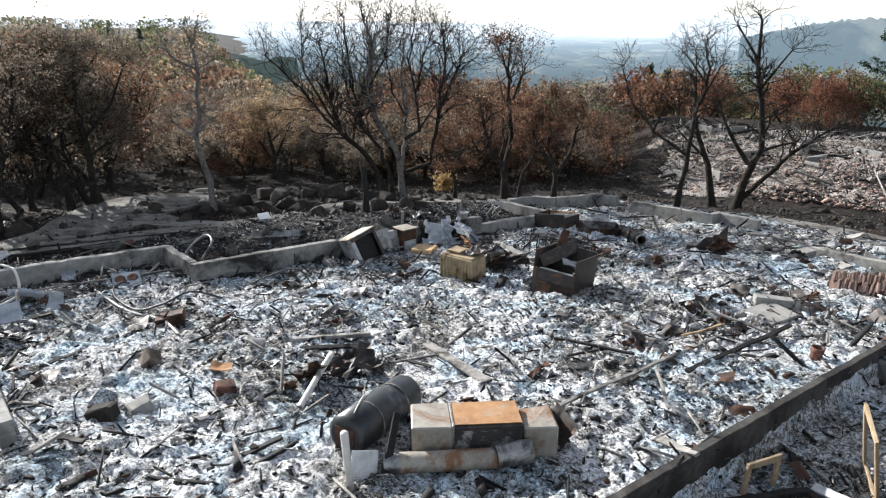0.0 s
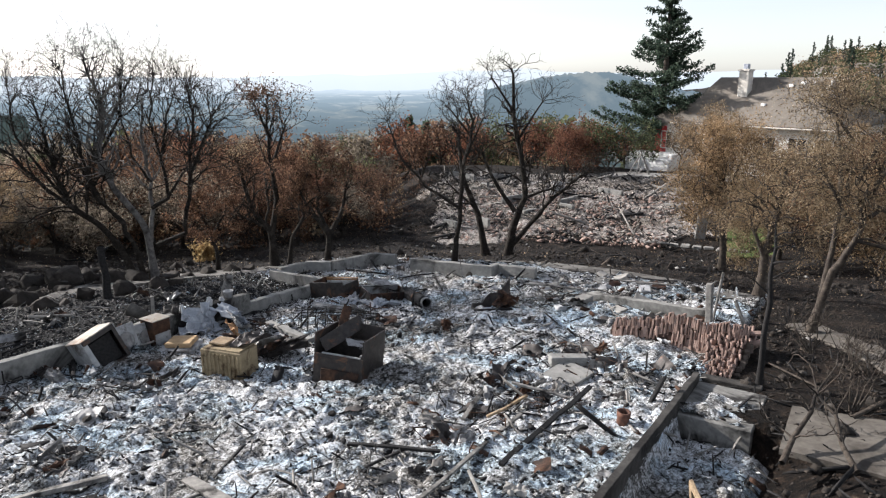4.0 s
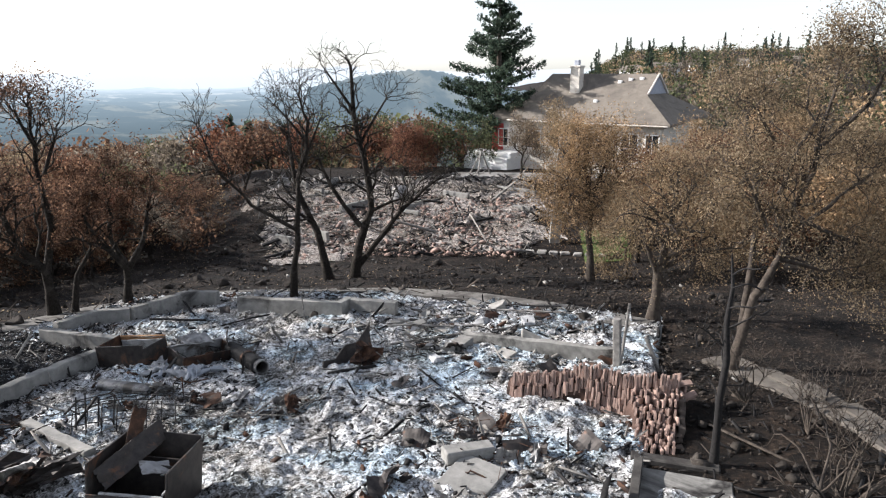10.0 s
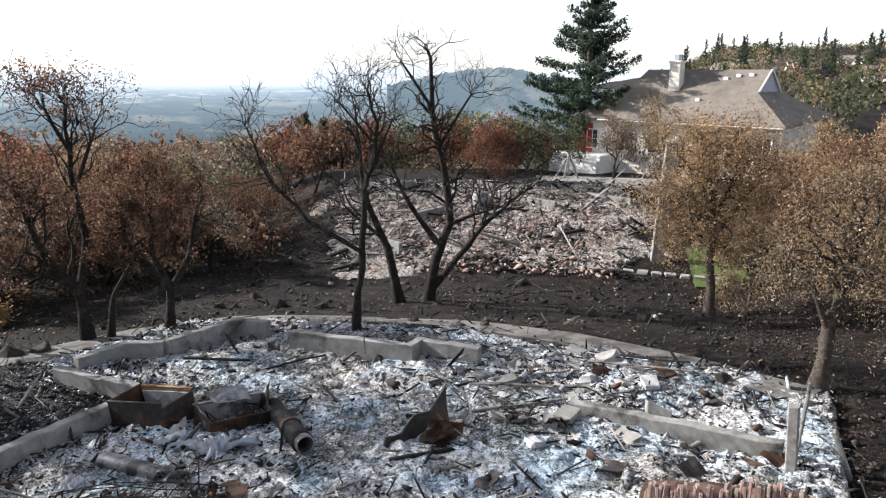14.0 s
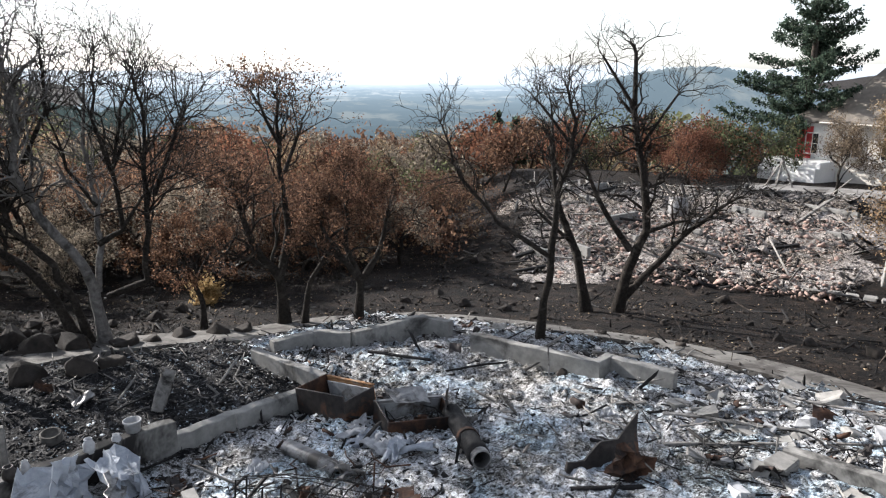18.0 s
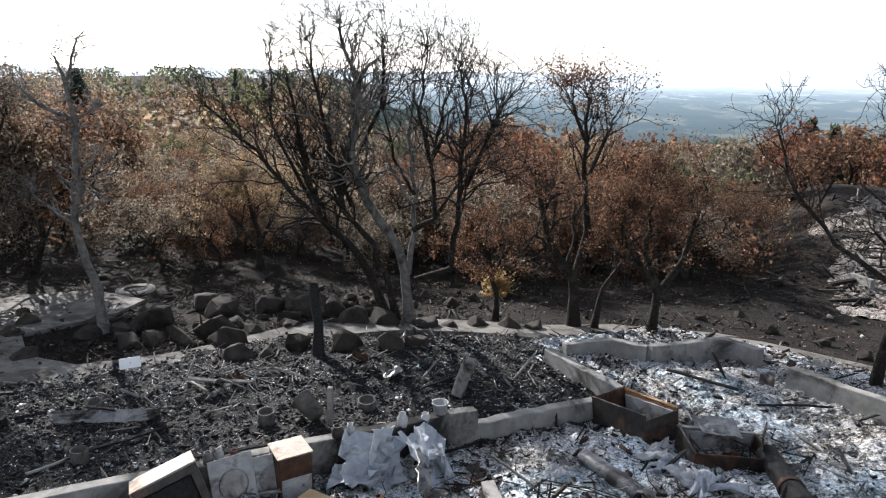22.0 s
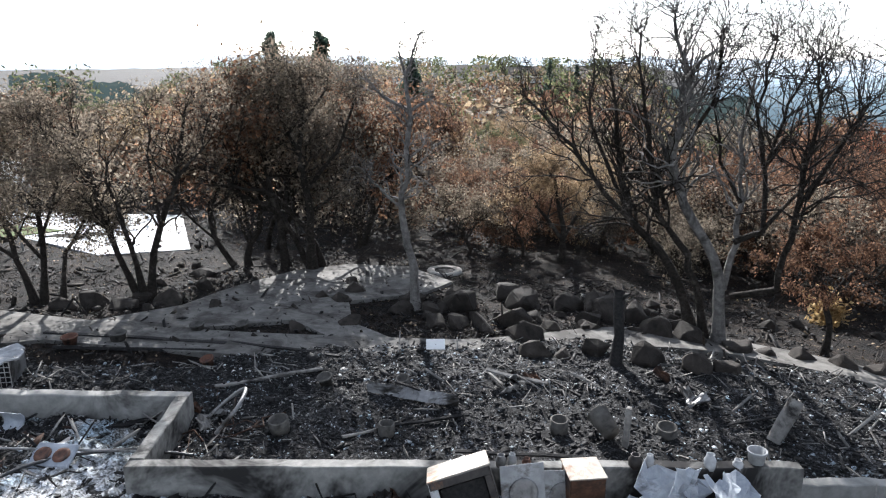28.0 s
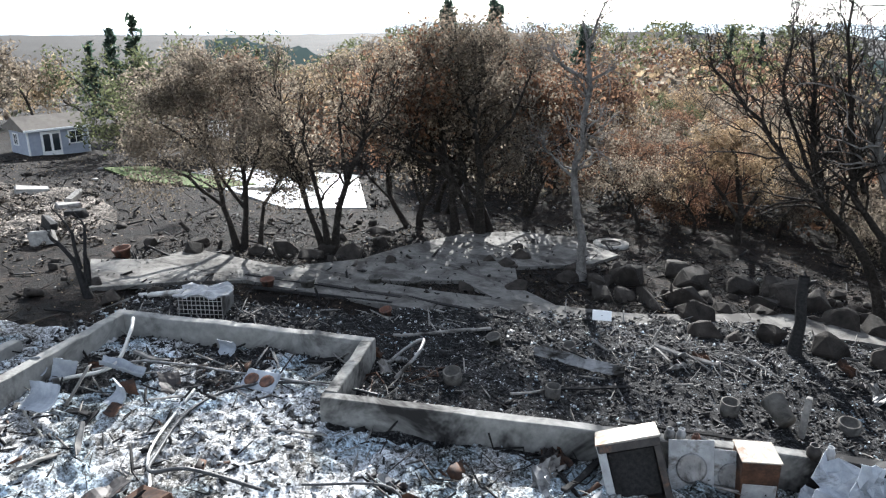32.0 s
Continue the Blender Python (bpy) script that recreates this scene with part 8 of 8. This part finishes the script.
patch("pavement_patio", "pale concrete garden patio with tree shadows", [(-16.4, 15.7), (-15.3, 17.5), (-13.4, 18.8), (-12.9, 21.5), (-13.4, 23.5), (-13.6, 25.9), (-12.9, 27.7), (-11.3, 28.7), (-9.2, 28.1), (-9.1, 26.7), (-10.1, 24.6), (-8.8, 23.3), (-7.1, 23.0), (-6.2, 23.3), (-5.9, 22.7), (-7.6, 22.0), (-10.0, 22.5), (-10.7, 21.3), (-12.0, 19.5), (-13.4, 17.0), (-14.1, 15.0)], PAVING, 0.085)
patch("pavement_right", "pale flagstones beside the hearth", [ab(7.6, -13.5), ab(9.6, -13.45), ab(9.7, -15.2), ab(9.2, -18), ab(7.2, -18), ab(7.4, -15)], FLAG, 0.05)
GRASS = surface("green_grass", (0.05, 0.075, 0.02), (0.10, 0.13, 0.04), 8, None, 1, 0.9, 0, 0.6, 0.02)
patch("lawn", "bright green strip of lawn", [(-30.5, 22.5), (-24.5, 24.5), (-24.5, 22.4), (-27.5, 20.6), (-31, 20.4)], GRASS, 0.06, 0.05, cat="lawn")
patch("lawn", "green strip of lawn beside the drive", [at(29, 47), at(34, 46), at(35, 50), at(30, 51)], GRASS, 0.06, 0.05, cat="lawn")
POOLCOVER = surface("white_pool_cover", (0.22, 0.235, 0.25), (0.31, 0.32, 0.335), 2, None, 1, 0.5, 0, 0.1, 0.004)
patch("pool_cover", "bright white pool cover seen through the trees", [(-29.7, 25.2), (-24.5, 29.6), (-18.6, 25.8), (-19.8, 23.2), (-23.2, 23.0), (-27.7, 22.4)], POOLCOVER, 0.03, 0.1, kind="", cat="pool cover")
mh = empty("round_cover", pose(-10.1, 29.0, gz(-10.1, 29.0) + 0.05), "round dark cover on a pale concrete ring", "cover")
part("ring", lathe([(0.32, -0.05), (0.55, -0.05), (0.55, 0.06), (0.32, 0.06)], 24, False), STONE, mh)
part("lid", lathe([(0.31, -0.02), (0.31, 0.03), (0.05, 0.035)], 24), CHAR, mh)
t8 = np.linspace(0, 7, 36)
APRON = [ab(float(np.interp(t, range(8), [13.6, 16.6, 18.6, 19.6, 19.8, 19.5, 18.7, 17.6])), float(np.interp(t, range(8), [6.1, 5.3, 3.6, 0.6, -3, -6.2, -9, -11.4]))) for t in t8]
strip("pavement_apron", "ash-dusted concrete walk round the back of the house", APRON, 0.9, 0.04, PAVING)
bush = empty("dry_bush", pose(*at(24.5, -7.6), gz(*at(24.5, -7.6))), "tuft of dry golden grass", "bush")
rngb = np.random.default_rng(2)
v, f = leaf_arrays(rngb, [(np.array([0, 0, 0.4]) + rngb.normal(0, 0.25, 3), np.array([0, 0, 0.2])) for _ in range(120)], 12, 0.1, 0.09)
STRAW = leaf_material("golden_straw", (0.22, 0.15, 0.07), (0.32, 0.23, 0.11), (0.42, 0.33, 0.18))
child("tuft", mesh_np("tuft", v, f, STRAW), bush)


# ---------------------------------------------------------------- loose debris
def shards(name, label, n, place, size, material, seed, flat=0.3, long=1.0):
    """Thousands of small broken bits lying on the rubble, as one mesh."""
    rng = np.random.default_rng(seed)
    x, y, base = place(rng, n)
    n = len(x)
    s = size * rng.lognormal(0, 0.45, n)
    box = np.array([(-1, -1, -1), (1, -1, -1), (1, 1, -1), (-1, 1, -1), (-1, -1, 1), (1, -1, 1), (1, 1, 1), (-1, 1, 1)], float)
    v = box[None] * np.stack([s * long, s * rng.uniform(0.4, 1, n) / long ** 0.5, s * flat * rng.uniform(0.5, 1.3, n)], 1)[:, None]
    v = v * rng.uniform(0.6, 1.15, (n, 8, 3))
    ax, az_ = rng.normal(0, 0.45, n), rng.uniform(0, 2 * np.pi, n)
    ay = rng.normal(0, 0.45, n)

    def rot(v, i, j, ang):
        c, sn = np.cos(ang)[:, None], np.sin(ang)[:, None]
        a, b = v[..., i].copy(), v[..., j].copy()
        v[..., i], v[..., j] = a * c - b * sn, a * sn + b * c
    rot(v, 1, 2, ax)
    rot(v, 0, 2, ay)
    rot(v, 0, 1, az_)
    v = v + np.stack([x, y, base + s * flat * 0.4], 1)[:, None]
    q = np.array([(0, 3, 2, 1), (4, 5, 6, 7), (0, 1, 5, 4), (1, 2, 6, 5), (2, 3, 7, 6), (3, 0, 4, 7)])
    f = (np.arange(n)[:, None, None] * 8 + q[None]).reshape(-1, 4)
    ob = new(name, mesh_np(name, v.reshape(-1, 3), f, material))
    return tagged(ob, label, "debris", kind="stuff")


def in_plan(a0, a1, b0, b1, inside, amp, seed, clump=0.0):
    def place(rng, n):
        a, b = rng.uniform(a0, a1, n * 2), rng.uniform(b0, b1, n * 2)
        keep = inside(a, b) > 0.5
        if clump:
            x, y = ab(a, b)
            keep &= fbm(x * 0.6, y * 0.6, 3, int(clump * 10)) > rng.uniform(-0.7, 0.7, len(a))
        a, b = a[keep][:n], b[keep][:n]
        x, y = ab(a, b)
        return x, y, G(x, y) + 0.05 + amp * rub_h(x, y, seed) * inside(a, b) - pit(a, b)
    return place


HP = (-6, 19.3, -14, 4.7)
shards("ash_flakes", "pale plaster flakes and ash crumbs on the rubble", 20000, in_plan(*HP, in_house, 0.17, 0, 0.3), 0.016, ASH, 1, 0.16)
shards("char_bits", "black charcoal bits on the ash", 12000, in_plan(*HP, in_house, 0.17, 0, 0.7), 0.019, CHAR, 2, 0.35, 1.4)
shards("stone_bits", "grey broken tile and stone bits", 7000, in_plan(*HP, in_house, 0.17, 0, 0.5), 0.024, ASH, 3, 0.3)
shards("plaster_chunks", "larger broken plaster chunks in the ash", 900, in_plan(*HP, in_house, 0.17, 0, 0.3), 0.045, ASH, 4, 0.16)
shards("char_sticks", "thin charred sticks strewn over the ash", 2600, in_plan(*HP, in_house, 0.17, 0, 0.9), 0.028, CHAR, 5, 0.3, 6.0)
shards("grey_sticks", "thin ash-grey sticks strewn over the rubble", 1500, in_plan(*HP, in_house, 0.17, 0, 1.1), 0.026, GREYWOOD, 6, 0.3, 6.5)
shards("rusty_bits", "small rusty metal scraps", 500, in_plan(*HP, in_house, 0.17, 0, 1.3), 0.05, RUST, 7, 0.3, 1.6)
YP = (-6, 14.5, 0.4, 7.5)
shards("char_bits", "black charcoal bits over the yard", 16000, in_plan(*YP, in_yard, 0.13, 21), 0.02, CHAR, 8, 0.35, 1.5)
shards("ash_flakes", "pale ash flakes over the black yard", 7000, in_plan(*YP, in_yard, 0.13, 21, 0.4), 0.012, ASH, 9, 0.25)
shards("stone_bits", "grey broken bits in the charred yard", 2500, in_plan(*YP, in_yard, 0.13, 21, 0.6), 0.02, ASH, 10, 0.3)
shards("grey_sticks", "thin ash-grey sticks in the charred yard", 1100, in_plan(*YP, in_yard, 0.13, 21, 0.8), 0.026, GREYWOOD, 11, 0.3, 6.5)


def in_polar(az0, az1, d0, d1, lift):
    def place(rng, n):
        az, d = np.radians(rng.uniform(az0, az1, n)), np.sqrt(rng.uniform(d0 ** 2, d1 ** 2, n))
        x, y = EYE0[0] + d * np.sin(az), EYE0[1] + d * np.cos(az)
        a, b = to_ab(x, y)
        keep = (in_house(a, b) < 0.3) & (in_yard(a, b) < 0.3)
        return x[keep], y[keep], G(x, y)[keep] + lift
    return place


shards("ruin_debris", "pale rubble blocks of the second ruin", 2600, in_polar(18, 42, 30, 48, 0.08), 0.06, ASH_PINK, 12, 0.35, 1.4)
shards("ruin_debris", "charred pieces of the second ruin", 1500, in_polar(17, 43, 29.5, 49, 0.08), 0.06, CHAR, 13, 0.3, 4.0)
shards("ruin_debris", "brick rubble of the second ruin", 1500, in_polar(20, 41, 29, 40, 0.1), 0.06, BRICK, 14, 0.4)
shards("ruin_planks", "ash-grey boards strewn over the second ruin", 260, in_polar(18, 42, 30, 48, 0.15), 0.1, GREYWOOD, 19, 0.18, 9.0)
shards("ruin_debris", "pale rubble of the ruin near the shed", 900, in_polar(-87, -73, 22, 32, 0.08), 0.05, ASH_BROWN, 15, 0.4, 1.3)
shards("char_chunks", "larger charred lumps in the ash", 1500, in_plan(*HP, in_house, 0.17, 0, 0.7), 0.036, CHAR, 20, 0.3, 1.8)
shards("stone_chunks", "grey broken masonry lumps in the ash", 700, in_plan(*HP, in_house, 0.17, 0, 0.5), 0.05, ASH, 21, 0.2, 1.5)
shards("ash_boards", "ash-grey laths lying on the rubble", 130, in_plan(*HP, in_house, 0.17, 0, 0.9), 0.045, GREYWOOD, 22, 0.2, 8.0)
def on_paving(rng, n):
    a, b = rng.uniform(-8, 14, n), rng.uniform(5.4, 12.5, n)
    keep = in_yard(a, b) < 0.3
    x, y = ab(a[keep], b[keep])
    return x, y, G(x, y) + 0.055


shards("path_litter", "charcoal crumbs and burnt leaves on the paving", 6000, on_paving, 0.018, CHAR, 31, 0.3, 1.6)
shards("path_litter", "grey twigs and stones on the paving", 1500, on_paving, 0.026, ROCK, 32, 0.3, 2.5)
for lo_, hi_, d0_, d1_, k in ((-80, 66, 10, 40, 1.0), (30, 110, 4, 12, 0.1)):
    shards("soil_litter", "dark stones and burnt litter on the soil", int(12000 * k), in_polar(lo_, hi_, d0_, d1_, 0.01), 0.024, ROCK, 16, 0.5)
    shards("soil_litter", "dry brown leaf litter on the soil", int(11000 * k), in_polar(lo_, hi_, d0_, d1_, 0.01), 0.018, WOOD if k == 1 else BARK_BROWN, 17, 0.12)
    shards("soil_litter", "charred twigs on the soil", int(6000 * k), in_polar(lo_, hi_, d0_, d1_, 0.02), 0.035, CHAR, 18, 0.22, 4.5)
    shards("soil_clods", "lumps of dark burnt soil and stone", int(2200 * k), in_polar(lo_, hi_, d0_, d1_, 0.0), 0.055, ROCK, 23, 0.55)
    shards("soil_clods", "pale ash-dusted stones on the soil", int(350 * k), in_polar(lo_, hi_, d0_, d1_, 0.0), 0.045, STONE, 24, 0.45)
    shards("fallen_twigs", "grey fallen twigs and bark on the soil", int(1100 * k * k ** 0.5), in_polar(lo_, hi_, d0_, d1_, 0.03), 0.03, BARK_BROWN, 25, 0.2, 7.5)
shards("leaf_litter", "dry brown fallen leaves under the singed oaks", 16000, in_polar(50, 86, 9.5, 27, 0.015), 0.015, BARK_BROWN, 41, 0.15, 1.2)
